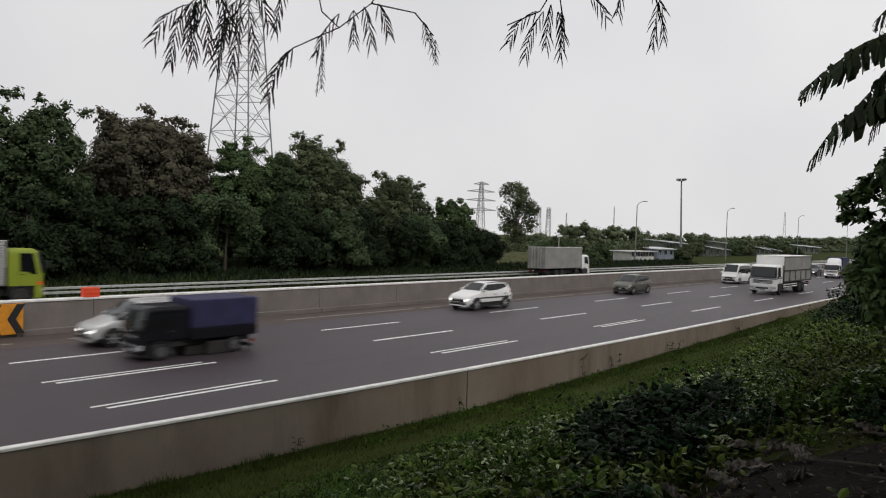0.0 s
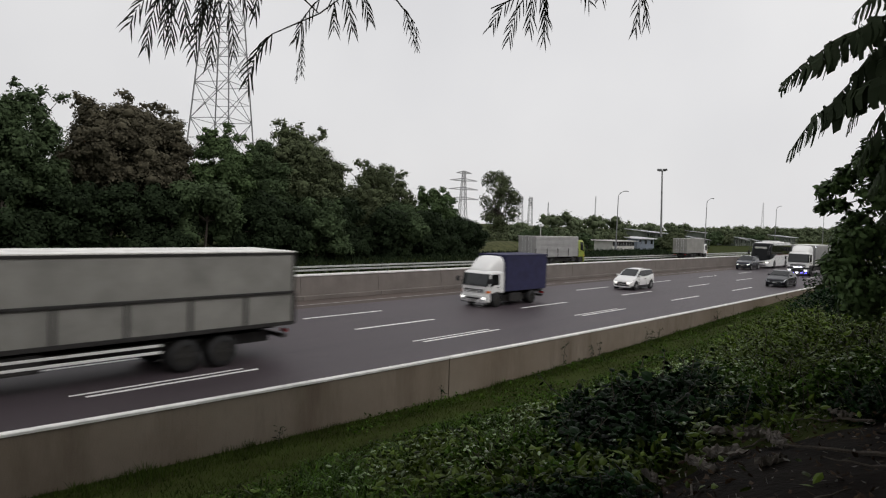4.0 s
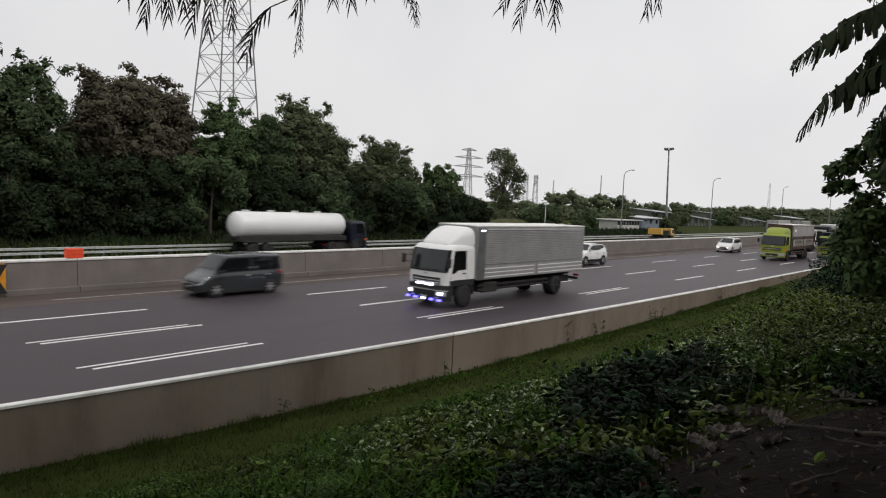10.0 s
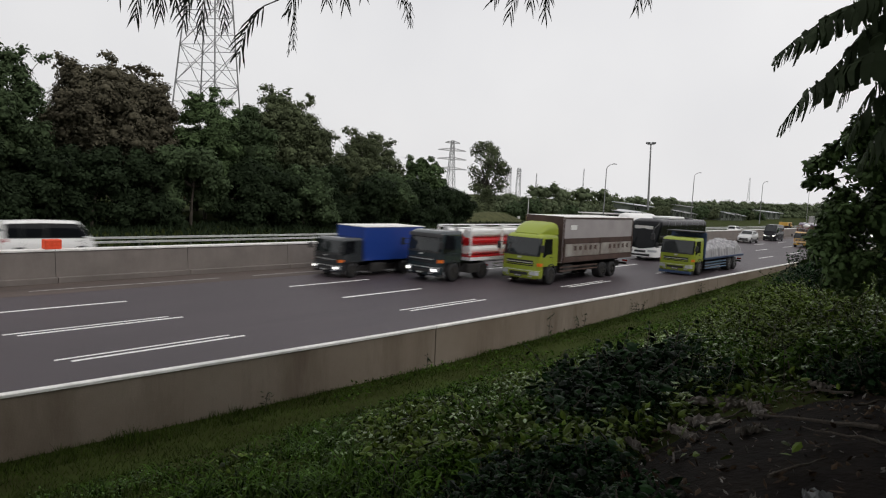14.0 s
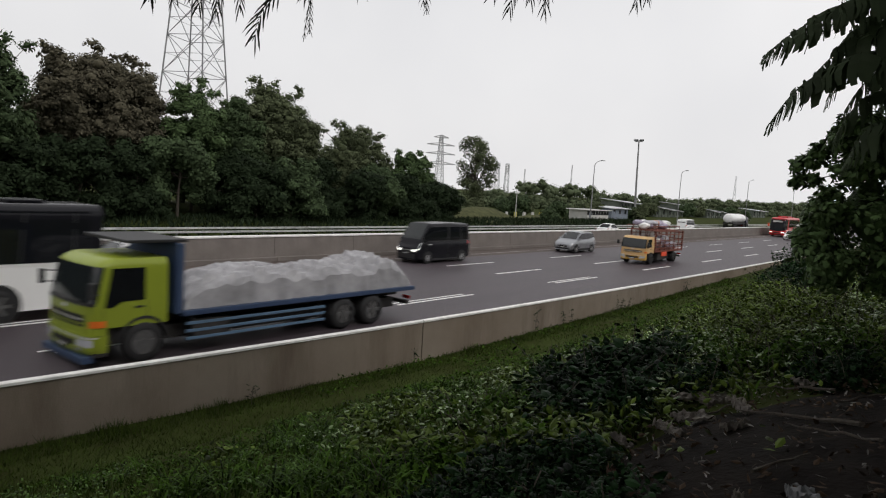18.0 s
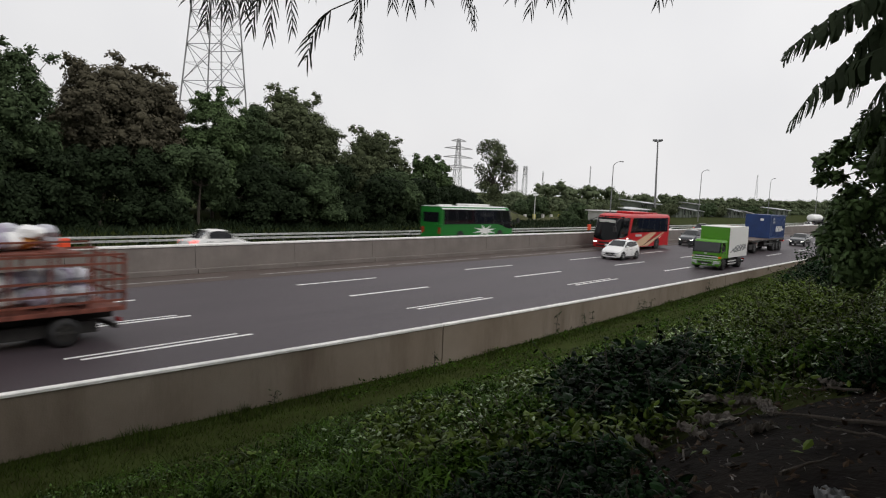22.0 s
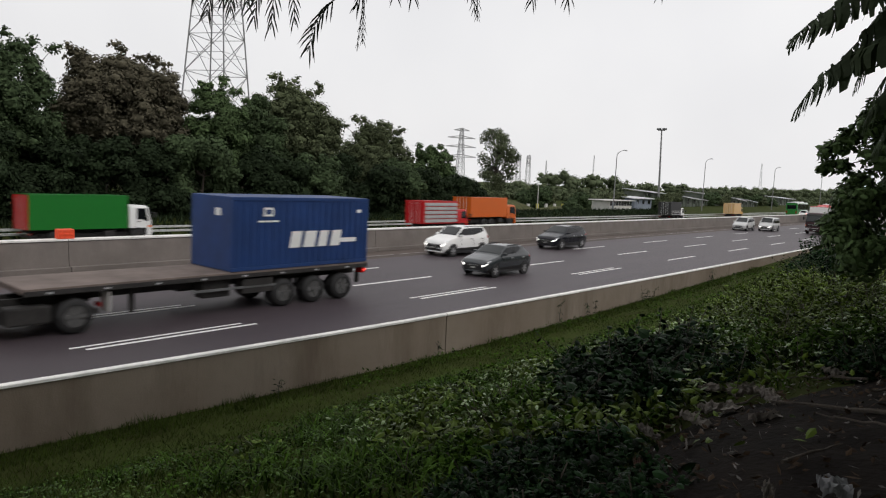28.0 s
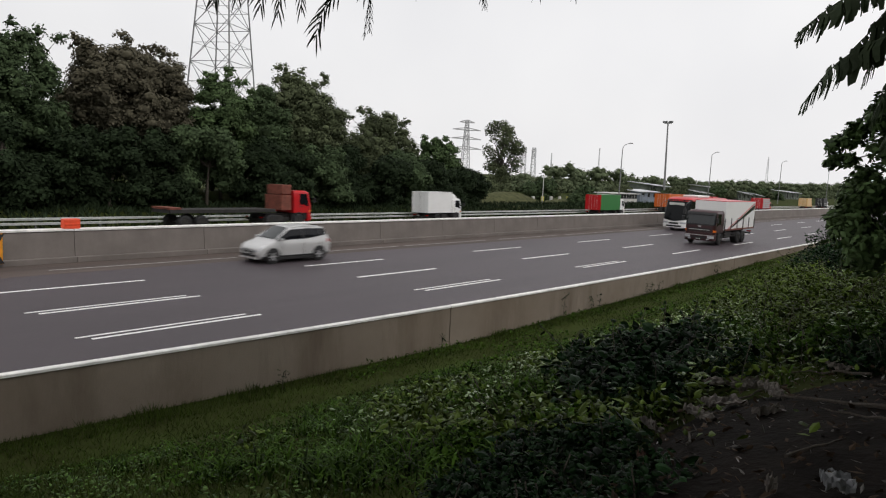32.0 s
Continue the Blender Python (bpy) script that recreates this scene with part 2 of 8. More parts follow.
def build_road():
    road = strip("road", lambda x: barrier_y(x) + 0.12, MED0 + 0.05, 0.0, M_ASPHALT, "dark purplish-grey asphalt carriageway with four lanes", "road")
    strip("road_far", MED1 - 0.05, 45.9, 0.0, M_ASPHALT_FAR, "grey asphalt carriageway behind the median wall", "road", z1=far_z(45.9))
    strip("verge_far", 45.9, 48.4, far_z(46) + 0.012, M_VERGE, "dull olive grass strip beside the far carriageway", "verge", 60, 420)
    strip("shoulder", EDGE - 1.0, MED0 - 0.24, 0.004, M_SHOULDER, "dusty brown hard shoulder along the median wall", "shoulder")
    # lane dashes: a fresh bright line beside an older one in the two near rows
    for k, y in enumerate(LANES):
        for i in range(-4, 32):
            x = 7.0 + 12.68 * i
            bm = bmesh.new()
            if k == 2:
                box(bm, 0, 5.1, -0.08, 0.08, 0.004, 0.009)
            elif k == 0 and i > 2 or k == 1 and i > 0:
                box(bm, 0, 5.1, -0.09, 0.09, 0.004, 0.009)
            else:
                box(bm, 0.14, 5.2, -0.25, -0.12, 0.004, 0.012)
                box(bm, -0.14, 4.86, 0.085, 0.19, 0.004, 0.012)
            ob = part("lane_dash", bm, M_LINE, road)
            ob.location = (x, y, 0)
    for i in range(-12, 60):
        bm = bmesh.new()
        box(bm, 0, random.uniform(7.5, 9.6), -0.06, 0.06, 0.008, 0.012)
        ob = part("edge_line", bm, M_LINE_OLD, road)
        ob.location = (i * 10 + random.uniform(-0.4, 0.4), EDGE, 0)


def build_near_barrier():
    wall = thing("barrier_near", "weathered tan concrete barrier wall with a pale top edge along the grass", "barrier", kind="structure")
    seg = 24.0
    x = 15.0 - 3 * seg
    n = 0
    while x < 420:
        w = seg if x < 100 else 40.0
        bm, bc = bmesh.new(), bmesh.new()
        k = 12
        xs = [x + 0.022 + (w - 0.044) * i / k for i in range(k + 1)]
        face = [[bm.verts.new((a, barrier_y(a) + dy, z)) for a in xs] for dy, z in ((-0.02, -1.2), (0.0, 0.81), (0.14, 0.81), (0.5, 0.0), (0.5, -1.2))]
        for p, q in zip(face, face[1:]):
            for i in range(k):
                bm.faces.new((p[i], p[i + 1], q[i + 1], q[i]))
        for e in (0, k):
            bm.faces.new([r[e] for r in face])
        cap = [[bc.verts.new((a, barrier_y(a) + dy, z)) for a in xs] for dy, z in ((-0.025, 0.812), (-0.025, 0.86), (0.0, 0.875), (0.12, 0.875), (0.15, 0.85), (0.15, 0.812))]
        for p, q in zip(cap, cap[1:] + cap[:1]):
            for i in range(k):
                bc.faces.new((p[i], p[i + 1], q[i + 1], q[i]))
        for e in (0, k):
            bc.faces.new([r[e] for r in cap])
        part("wall_panel", bm, M_CONC, wall)
        part("cap", bc, M_CAP, wall, "pale grey painted top edge")
        x += w
        n += 1


def build_median():
    wall = thing("median_wall", "pale grey concrete median wall with a stepped base", "barrier", kind="structure")
    x = 11.8 - 9 * 6.1
    while x < 500:
        w = 6.1 if x < 120 else 36.6
        bm = bmesh.new()
        prism(bm, [(0.012, 0), (w - 0.012, 0), (w - 0.012, 0.24), (0.012, 0.24)], MED0 - 0.28, MED1, 0.02)
        ob = part("base_step", bm, M_CONC_MED, wall)
        ob.location.x = x
        bm = bmesh.new()
        vs = [[bm.verts.new((a, y, z)) for a in (0.012, w - 0.012)] for y, z in ((MED0 - 0.02, 0.24), (MED0 + 0.1, MED_TOP - 0.06), (MED0 + 0.12, MED_TOP), (MED1 - 0.12, MED_TOP), (MED1, 0.0))]
        for p, q in zip(vs, vs[1:]):
            bm.faces.new((p[0], p[1], q[1], q[0]))
        for e in (0, 1):
            bm.faces.new([r[e] for r in vs])
        ob = part("wall_panel", bm, M_CONC_MED, wall)
        ob.location.x = x
        bm = bmesh.new()
        box(bm, 0.012, w - 0.012, MED0 + 0.06, MED1 - 0.06, MED_TOP + 0.002, MED_TOP + 0.085, 0.012)
        ob = part("cap", bm, M_CAP, wall)
        ob.location.x = x
        x += w


def build_guard_rail():
    rail = thing("guard_rail", "long galvanised steel guard rail on posts beside the verge", "guard rail", kind="structure")
    for z in (-0.02, 0.28):
        x = -60.0
        while x < 420:
            bm = bmesh.new()
            prof = [(0, -0.085), (-0.06, -0.065), (-0.06, -0.02), (0, 0.0), (-0.06, 0.02), (-0.06, 0.065), (0, 0.085), (0.01, 0.085), (0.01, -0.085)]
            loft(bm, [[(a, y, zz) for y, zz in prof] for a in (0, 11.98)])
            ob = part("beam", bm, M_STEEL, rail)
            ob.location = (x, RAIL_Y, z)
            x += 12
    bm = bmesh.new()
    box(bm, -0.06, 0.06, 0.012, 0.13, -0.5, 0.34, 0.01)
    me = finish(bm, "post", M_STEEL_DARK)
    for i in range(-15, 60):
        share("post", me, rail, Matrix.Translation((i * 4.0, RAIL_Y, 0)))


build_ground()
build_road()
build_near_barrier()
build_median()
build_guard_rail()


# ---- plants ----
def leaf_mat(name, color, vary=0.35, rough=0.7, spec=0.15):
    return mat(name, color, rough, vary=0.24, scale=0.5, per_island=vary, spec=spec, coords="Object")


M_LEAF = leaf_mat("leaf_dark_green", (0.06, 0.088, 0.042), 0.22, spec=0.06)
M_LEAF_OLIVE = leaf_mat("leaf_olive", (0.088, 0.106, 0.056), 0.22, spec=0.06)
M_LEAF_BROWN = leaf_mat("leaf_brownish", (0.098, 0.09, 0.062), 0.22, spec=0.06)
M_LEAF_LIGHT = leaf_mat("leaf_fresh_green", (0.078, 0.118, 0.05), 0.22, spec=0.06)
# dark leaf colour with the shade under the tree crowns put in
M_LEAF_SHADED = leaf_mat("shaded_leaf", (0.022, 0.034, 0.0165), 0.25, spec=0.05)
# lighter leaf colour with the distance haze painted in
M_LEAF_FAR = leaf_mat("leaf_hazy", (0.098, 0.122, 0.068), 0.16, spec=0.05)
M_LEAF_WEED = leaf_mat("weed_leaf", (0.036, 0.074, 0.008), 0.85, 0.6, 0.05)
M_LEAF_YELLOWISH = leaf_mat("yellowish_weed_leaf", (0.066, 0.1, 0.014), 0.8, 0.5, 0.1)
# creeper colour lightened to hold the small leaf highlights as well
M_LEAF_PALE = leaf_mat("glinting_creeper_leaf", (0.075, 0.135, 0.03), 0.7, 0.45, 0.12)
# pale leaf colour stands in for the sky glinting on leaves
M_LEAF_GLINT = leaf_mat("pale_leaf_glint", (0.17, 0.24, 0.1), 0.6, 0.3, 0.5)
# bush leaf, lowered further to hold the canopy's shade on the bank
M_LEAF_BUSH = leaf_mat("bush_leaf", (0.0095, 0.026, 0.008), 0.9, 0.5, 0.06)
M_LEAF_SIDE = leaf_mat("side_tree_leaf", (0.085, 0.135, 0.05), 0.6, 0.5, 0.08)
M_BLADE = leaf_mat("grass_blade", (0.042, 0.064, 0.012), 0.6, 0.7, 0.04)
M_DRY = leaf_mat("dry_leaf", (0.055, 0.036, 0.022), 0.5, 0.7, 0.1)
M_BANANA = leaf_mat("banana_leaf", (0.09, 0.12, 0.07), 0.3, 0.42)
M_FROND = mat("feathery_leaflet", (0.018, 0.026, 0.012), 0.6, vary=0.2, scale=8)
M_BARK = mat("bark", (0.07, 0.058, 0.045), 0.9, vary=0.25, scale=5, bump=0.6, bscale=30, stretch=(1, 1, 0.3))


def raw(name, verts, faces, material, parent=None, smooth=False):
    me = bpy.data.meshes.new(name)
    me.from_pydata([tuple(v) for v in verts], [], [tuple(f) for f in faces])
    me.materials.append(material)
    if smooth:
        me.polygons.foreach_set("use_smooth", [True] * len(me.polygons))
    ob = new(name, me)
    ob.parent = parent
    return ob


def leaves(rng, centres, size, droop=0.3, aspect=0.55, fold=0.18, out=None, wide=False):
    """Pointed, folded leaves at the given places; with out, they face that way."""
    n = len(centres)
    c = np.asarray(centres, float)
    d = rng.normal(size=(n, 3))
    d[:, 2] = d[:, 2] * 0.6 - droop
    if out is not None:
        u = out + rng.normal(size=(n, 3)) * 0.34 + np.array([0, 0, 0.35])
        u /= np.linalg.norm(u, axis=1)[:, None] + 1e-9
        d -= u * (d * u).sum(1)[:, None]
    d /= np.linalg.norm(d, axis=1)[:, None] + 1e-9
    if out is None:
        s = np.cross(d, rng.normal(size=(n, 3)) * 0.6 + np.array([0, 0, 1.0]))
        s /= np.linalg.norm(s, axis=1)[:, None] + 1e-9
        u = np.cross(s, d)
    else:
        s = np.cross(d, u)
    ln = (size * rng.uniform(0.6, 1.35, n))[:, None]
    w = ln * aspect * 0.5
    lo = -u * w * fold
    if wide is None:
        p = np.stack([c, c + d * ln * 0.45 + s * w, c + d * ln + lo * 2, c + d * ln * 0.45 - s * w], 1)
        ring = [(0, 1, 2), (0, 2, 3)]
    elif wide:
        p = np.stack([c, c + d * ln * 0.25 + s * w * 0.85 + lo, c + d * ln * 0.62 + s * w * 0.8 + lo * 1.5, c + d * ln + lo * 2, c + d * ln * 0.62 - s * w * 0.8 + lo * 1.5,
                      c + d * ln * 0.25 - s * w * 0.85 + lo, c + d * ln * 0.45 + u * w * fold], 1)
        ring = [(0, 1, 6), (1, 2, 6), (2, 3, 6), (3, 4, 6), (4, 5, 6), (5, 0, 6)]
    else:
        p = np.stack([c, c + d * ln * 0.4 + s * w + lo, c + d * ln * 0.4 - s * w + lo, c + d * ln, c + d * ln * 0.42 + u * w * fold], 1)
        ring = [(0, 1, 4), (1, 3, 4), (0, 4, 2), (4, 3, 2)]
    base = np.arange(n)[:, None] * p.shape[1]
    return p.reshape(-1, 3), np.concatenate([base + np.array([r]) for r in ring])


def blob_points(rng, blobs, n):
    """Points spread over the skins of leafy clumps, thinning inwards."""
    b = np.asarray(blobs, float)
    area = b[:, 3] ** 2
    k = rng.choice(len(b), n, p=area / area.sum())
    d = rng.normal(size=(n, 3))
    d /= np.linalg.norm(d, axis=1)[:, None]
    r = b[k, 3] * (1 - 0.45 * rng.random(n) ** 2) * rng.uniform(0.85, 1.12, n)
    return b[k, :3] + d * r[:, None] * np.array([1, 1, 0.85])


def ball():
    bm = bmesh.new()
    bmesh.ops.create_icosphere(bm, subdivisions=2, radius=1)
    v = np.array([x.co[:] for x in bm.verts])
    f = np.array([[x.index for x in p.verts] for p in bm.faces])
    bm.free()
    return v, f


BALL_V, BALL_F = ball()


def crown(rng, blobs, n, size, sub=7, subr=0.4, droop=0.3, aspect=0.6, core=0.7, flat=0.85, wide=None):
    """Leafy puffs: each clump carries smaller ones, leaves face outwards, twiggy cores fill the inside."""
    b = np.asarray(blobs, float)
    puffs = []
    for x, y, z, r in b:
        for _ in range(sub):
            d = rng.normal(size=3)
            d[2] += 0.35
            d /= np.linalg.norm(d)
            puffs.append((x + d[0] * r * 0.8, y + d[1] * r * 0.8, z + d[2] * r * 0.72, r * subr * rng.uniform(0.65, 1.25)))
    allb = np.concatenate([b * np.array([1, 1, 1, 0.86]), np.array(puffs)]) if puffs else b
    cv, cf = [], []
    for i, (x, y, z, r) in enumerate(allb):
        k = core * r * (1 + rng.normal(size=(len(BALL_V), 1)) * 0.13)
        cv.append(BALL_V * k * np.array([1, 1, flat]) + np.array([x, y, z]))
        cf.append(BALL_F + i * len(BALL_V))
    pts_b = allb
    area = pts_b[:, 3] ** 2
    k = rng.choice(len(pts_b), n, p=area / area.sum())
    d = rng.normal(size=(n, 3))
    d[:, 2] += 0.25
    d /= np.linalg.norm(d, axis=1)[:, None]
    r = pts_b[k, 3] * (0.7 + 0.42 * rng.random(n) ** 0.8)
    p = pts_b[k, :3] + d * r[:, None] * np.array([1, 1, flat])
    v, f = leaves(rng, p, size, droop, aspect, out=d, wide=wide)
    cv.append(v)
    n0 = len(allb) * len(BALL_V)
    return np.concatenate(cv), [tuple(q) for q in np.concatenate(cf)] + [tuple(q) for q in f + n0]


def limbs(bm, rng, base, top, r, targets):
    """A tapered, slightly bent trunk with limbs that reach the clumps."""
    base, top = Vector(base), Vector(top)
    pts = [base]
    for i in range(1, 5):
        f = i / 4
        pts.append(base.lerp(top, f) + Vector((rng.normal() * r * 0.7, rng.normal() * r * 0.7, 0)))
    for i in range(4):
        tube(bm, pts[i], pts[i + 1], r * (1 - 0.18 * i), r * (1 - 0.18 * (i + 1)), 7, caps=False)
    for t in targets:
        t = Vector(t[:3])
        a = pts[int(rng.integers(2, 5))]
        mid = a.lerp(t, 0.5) + Vector((0, 0, 0.12 * (t - a).length))
        tube(bm, a, mid, r * 0.34, r * 0.2, 5, caps=False)
        tube(bm, mid, t, r * 0.2, r * 0.05, 5, caps=False)


def tree(seed, x, y, z0, height, half, leafm, label, n=4200, size=0.42, clear=0.3, blobs=13, spread=0.34, group="trees behind the guard rail", name="tree", lean=0.0, sub=7, core=0.68):
    rng = np.random.default_rng(seed)
    ob = thing(name, label, "tree", group=group, at=(x, y, z0))
    ch = height * (1 - clear)
    bl = []
    for i in range(blobs):
        a = rng.uniform(0, 2 * math.pi)
        f = rng.random()
        zz = height * clear + ch * (0.12 + 0.8 * f)
        rr = half * math.sin(math.pi * (0.18 + 0.62 * f)) * rng.uniform(0.25, 0.85)
        bl.append((rr * math.cos(a) + lean * f, rr * math.sin(a), zz, half * spread * rng.uniform(0.75, 1.25)))
    bl.append((lean, 0, height - half * spread * 0.8, half * spread * 0.85))
    bl.append((-half * 0.62, 0, height * (clear + 0.35 * (1 - clear)), half * spread))
    bl.append((half * 0.62, 0, height * (clear + 0.4 * (1 - clear)), half * spread))
    bm = bmesh.new()
    limbs(bm, rng, (0, 0, -0.3), (lean * 0.4, 0, height * 0.72), max(0.1, half * 0.055), bl)
    part("trunk", bm, M_BARK, ob, "grey-brown trunk and limbs", smooth=True)
    v, f = crown(rng, bl, n, size, sub, core=core)
    raw("crown", v, f, leafm, ob, smooth=True)
    return ob


def dome_tree(seed, x, y, top, half, base, leafm, label, clumps=80, gaps=(), n=38000, size=0.27, core=0.5, tufts=0):
    """A broad-crowned tree: leafy clumps on a ragged dome over visible limbs, with gaps to the sky."""
    rng = np.random.default_rng(seed)
    ob = thing("tree", label, "tree", group="trees behind the guard rail", at=(x, y, 0.9))
    zc = base + (top - base) * 0.42
    bl = []
    while len(bl) < clumps:
        d = rng.normal(size=3)
        d /= np.linalg.norm(d)
        rad = rng.uniform(0.78, 1.0) if rng.random() < 0.72 else rng.uniform(0.25, 0.75)
        r = half * rng.uniform(0.15, 0.26)
        wob = 1 + 0.1 * noise.noise((d[0] * 2.1, d[2] * 2.1, seed * 3.7))
        px, py = d[0] * rad * (half - r) * wob, d[1] * rad * (half - r) * 0.8
        pz = zc + d[2] * rad * ((top - zc - r * 0.8) if d[2] > 0 else (zc - base)) * wob
        if any((px - gx) ** 2 + (pz - gz) ** 2 < (gr + r * 0.3) ** 2 for gx, gz, gr in gaps):
            continue
        bl.append((px, py, min(pz, top - r * 0.8) - 0.9, r))
    for i in range(tufts):
        a = rng.uniform(-1, 1)
        bl.append((a * half * 0.8, rng.uniform(-1, 1), top - 0.9 + rng.uniform(-0.5, 0.5) - 1.2 * a * a, half * rng.uniform(0.08, 0.13)))
    bm = bmesh.new()
    limbs(bm, rng, (0, 0, -0.3), (0.3, 0, zc - 0.9), max(0.14, half * 0.05), bl[::3])
    part("trunk", bm, M_BARK, ob, "grey-brown trunk and limbs", smooth=True)
    v, f = crown(rng, bl, n, size, 3, 0.5, core=core, flat=0.8)
    raw("crown", v, f, leafm, ob, smooth=True)
    return ob


def far_plants():
    # the wood behind the guard rail
    dome_tree(1, 17.2, 59, 14.2, 5.5, 2.6, M_LEAF, "tall dark green roadside tree with a dense crown", 150, n=46000, tufts=6)
    dome_tree(2, 28.1, 61, 14.6, 6.2, 5.4, M_LEAF_BROWN, "tall brownish-olive tree with sky gaps in its crown", 230, gaps=((-2.4, 9.7, 0.5), (-1.0, 9.3, 0.35)), n=56000, core=0.5, tufts=12)
    dome_tree(3, 35.2, 58, 12.7, 3.8, 2.6, M_LEAF_LIGHT, "slim fresh green tree with tufted top", 110, n=34000, core=0.5, tufts=8)
    dome_tree(12, 40.8, 60, 12.6, 4.4, 2.4, M_LEAF, "rounded dark green tree with a dense crown", 90, n=30000)
    dome_tree(4, 47.4, 63, 14.7, 6.8, 3.6, M_LEAF_OLIVE, "broad olive-green tree with a rounded crown", 180, gaps=((-0.4, 8.4, 0.55), (-1.0, 7.5, 0.4), (1.0, 8.8, 0.35)), n=50000, core=0.48, tufts=6)
    dome_tree(5, 60.6, 63, 11.6, 6.3, 1.6, M_LEAF_OLIVE, "medium olive-green tree with a broken crown", 150, gaps=((4.4, 8.4, 0.8),), n=44000, core=0.48, tufts=7)
    dome_tree(6, 68.4, 60, 9.0, 4.2, 1.2, M_LEAF_LIGHT, "small fresh green tree with spiky foliage", 90, n=30000, size=0.36, core=0.45, tufts=9)
    dome_tree(7, 7.0, 60, 13.4, 5.8, 3.0, M_LEAF_OLIVE, "tall dark olive tree beside the guard rail", 90, n=22000)
    dome_tree(8, -5.0, 60, 13.4, 6.0, 3.0, M_LEAF, "tall dark green roadside tree with a dense crown", 80, n=16000)
    for sd, tx, ty, h, w in ((9, 19.5, 68, 11.6, 5.4), (14, 25.0, 68, 11.0, 3.4), (13, 33.5, 66, 10.6, 4.6), (10, 54.5, 68, 8.6, 4.6), (11, 39.5, 67, 10.4, 4.8)):
        dome_tree(sd, tx, ty, h, w, 2.0, M_LEAF, "dark green tree standing back in the wood", 90, n=26000)
    rng = np.random.default_rng(77)
    for i in range(20):
        x = -8 + i * 4.0 + rng.uniform(-0.8, 0.8)
        h = 7.2 - 0.032 * max(0, x) + rng.uniform(-1.0, 1.0)
        tree(100 + i, x, rng.uniform(53.5, 55.5), 0.4, h if x < 66 else 4.2, 3.1, [M_LEAF_SHADED, M_LEAF_SHADED, M_LEAF_SHADED, M_LEAF][int(rng.integers(0, 4))],
             "dense green shrub thicket in front of the trees, coloured dark as in shade", n=16000, size=0.3, clear=0.02, blobs=13, spread=0.42, group="shrubs behind the guard rail", name="shrub")
    # the lone tree and the bushes by the slip road
    tree(40, 103.5, 75, 0.2, 14.6, 4.3, M_LEAF_OLIVE, "lone slender tree with thin drooping foliage", n=7000, size=0.42, clear=0.06, blobs=70, spread=0.22, group="trees by the slip road", sub=0, core=0.02)
    for i, (x, y, h, w) in enumerate([(75, 62, 3.6, 3.2), (97, 71, 2.6, 3.0), (112, 72, 3.4, 3.6), (121, 75, 3.2, 3.5), (130, 72, 3.0, 3.2), (142, 70, 2.6, 3.0), (106, 60, 1.2, 2.2), (155, 63.5, 3.0, 2.1), (160, 68, 2.2, 2.6), (196, 78, 3.6, 3.4), (236, 80, 3.8, 4.0), (245, 79, 3.2, 3.4), (284, 80, 3.4, 4.0), (296, 82, 3.0, 4.0), (312, 82, 2.8, 4.0)]):
        tree(140 + i, x, y, 0.3, h, w, M_LEAF_OLIVE if i % 2 else M_LEAF, "low green bush on the grassy slope", n=5000, size=0.4, clear=0.02, blobs=8, spread=0.42, group="bushes by the slip road", name="bush")
    # distant wood on the skyline
    rng = np.random.default_rng(5)
    ob = thing("distant_wood", "hazy line of distant green trees on the skyline", "trees", kind="stuff")
    sky = [(112, 4.6), (150, 5.3), (172, 5.8), (179, 8.1), (189, 9.3), (200, 7.9), (211, 9.1), (224, 9.3), (238, 7.3), (259, 7.2), (276, 8.2), (302, 6.4), (331, 7.2), (384, 8.6), (467, 9.4), (545, 10.8), (900, 17)]
    xs, hs = [p[0] for p in sky], [p[1] for p in sky]
    pts = []
    x = 112.0
    while x < 880:
        h = float(np.interp(x, xs, hs)) * rng.uniform(0.9, 1.06)
        r = 2.6 * (1 if x < 330 else x / 330)
        y = 110 + rng.uniform(-1, 4)
        pts += [(x + rng.normal() * 0.6, y, h - r, r), (x + r * 0.6, y - 1.5, max(1.0, h - 2.6 * r), r), (x - r * 0.5, y - 2, 1.0, r)]
        x += r * rng.uniform(0.85, 1.4)
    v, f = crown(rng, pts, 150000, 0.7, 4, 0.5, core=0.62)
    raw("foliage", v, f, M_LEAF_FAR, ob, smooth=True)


far_plants()


def bare(x, y):
    """The patch of bare, littered soil."""
    return ((x - 5.4) / 2.3) ** 2 + ((y - 1.0) / 1.15) ** 2 < 1 + 0.5 * noise.noise((x * 1.5, y * 1.5, 30))


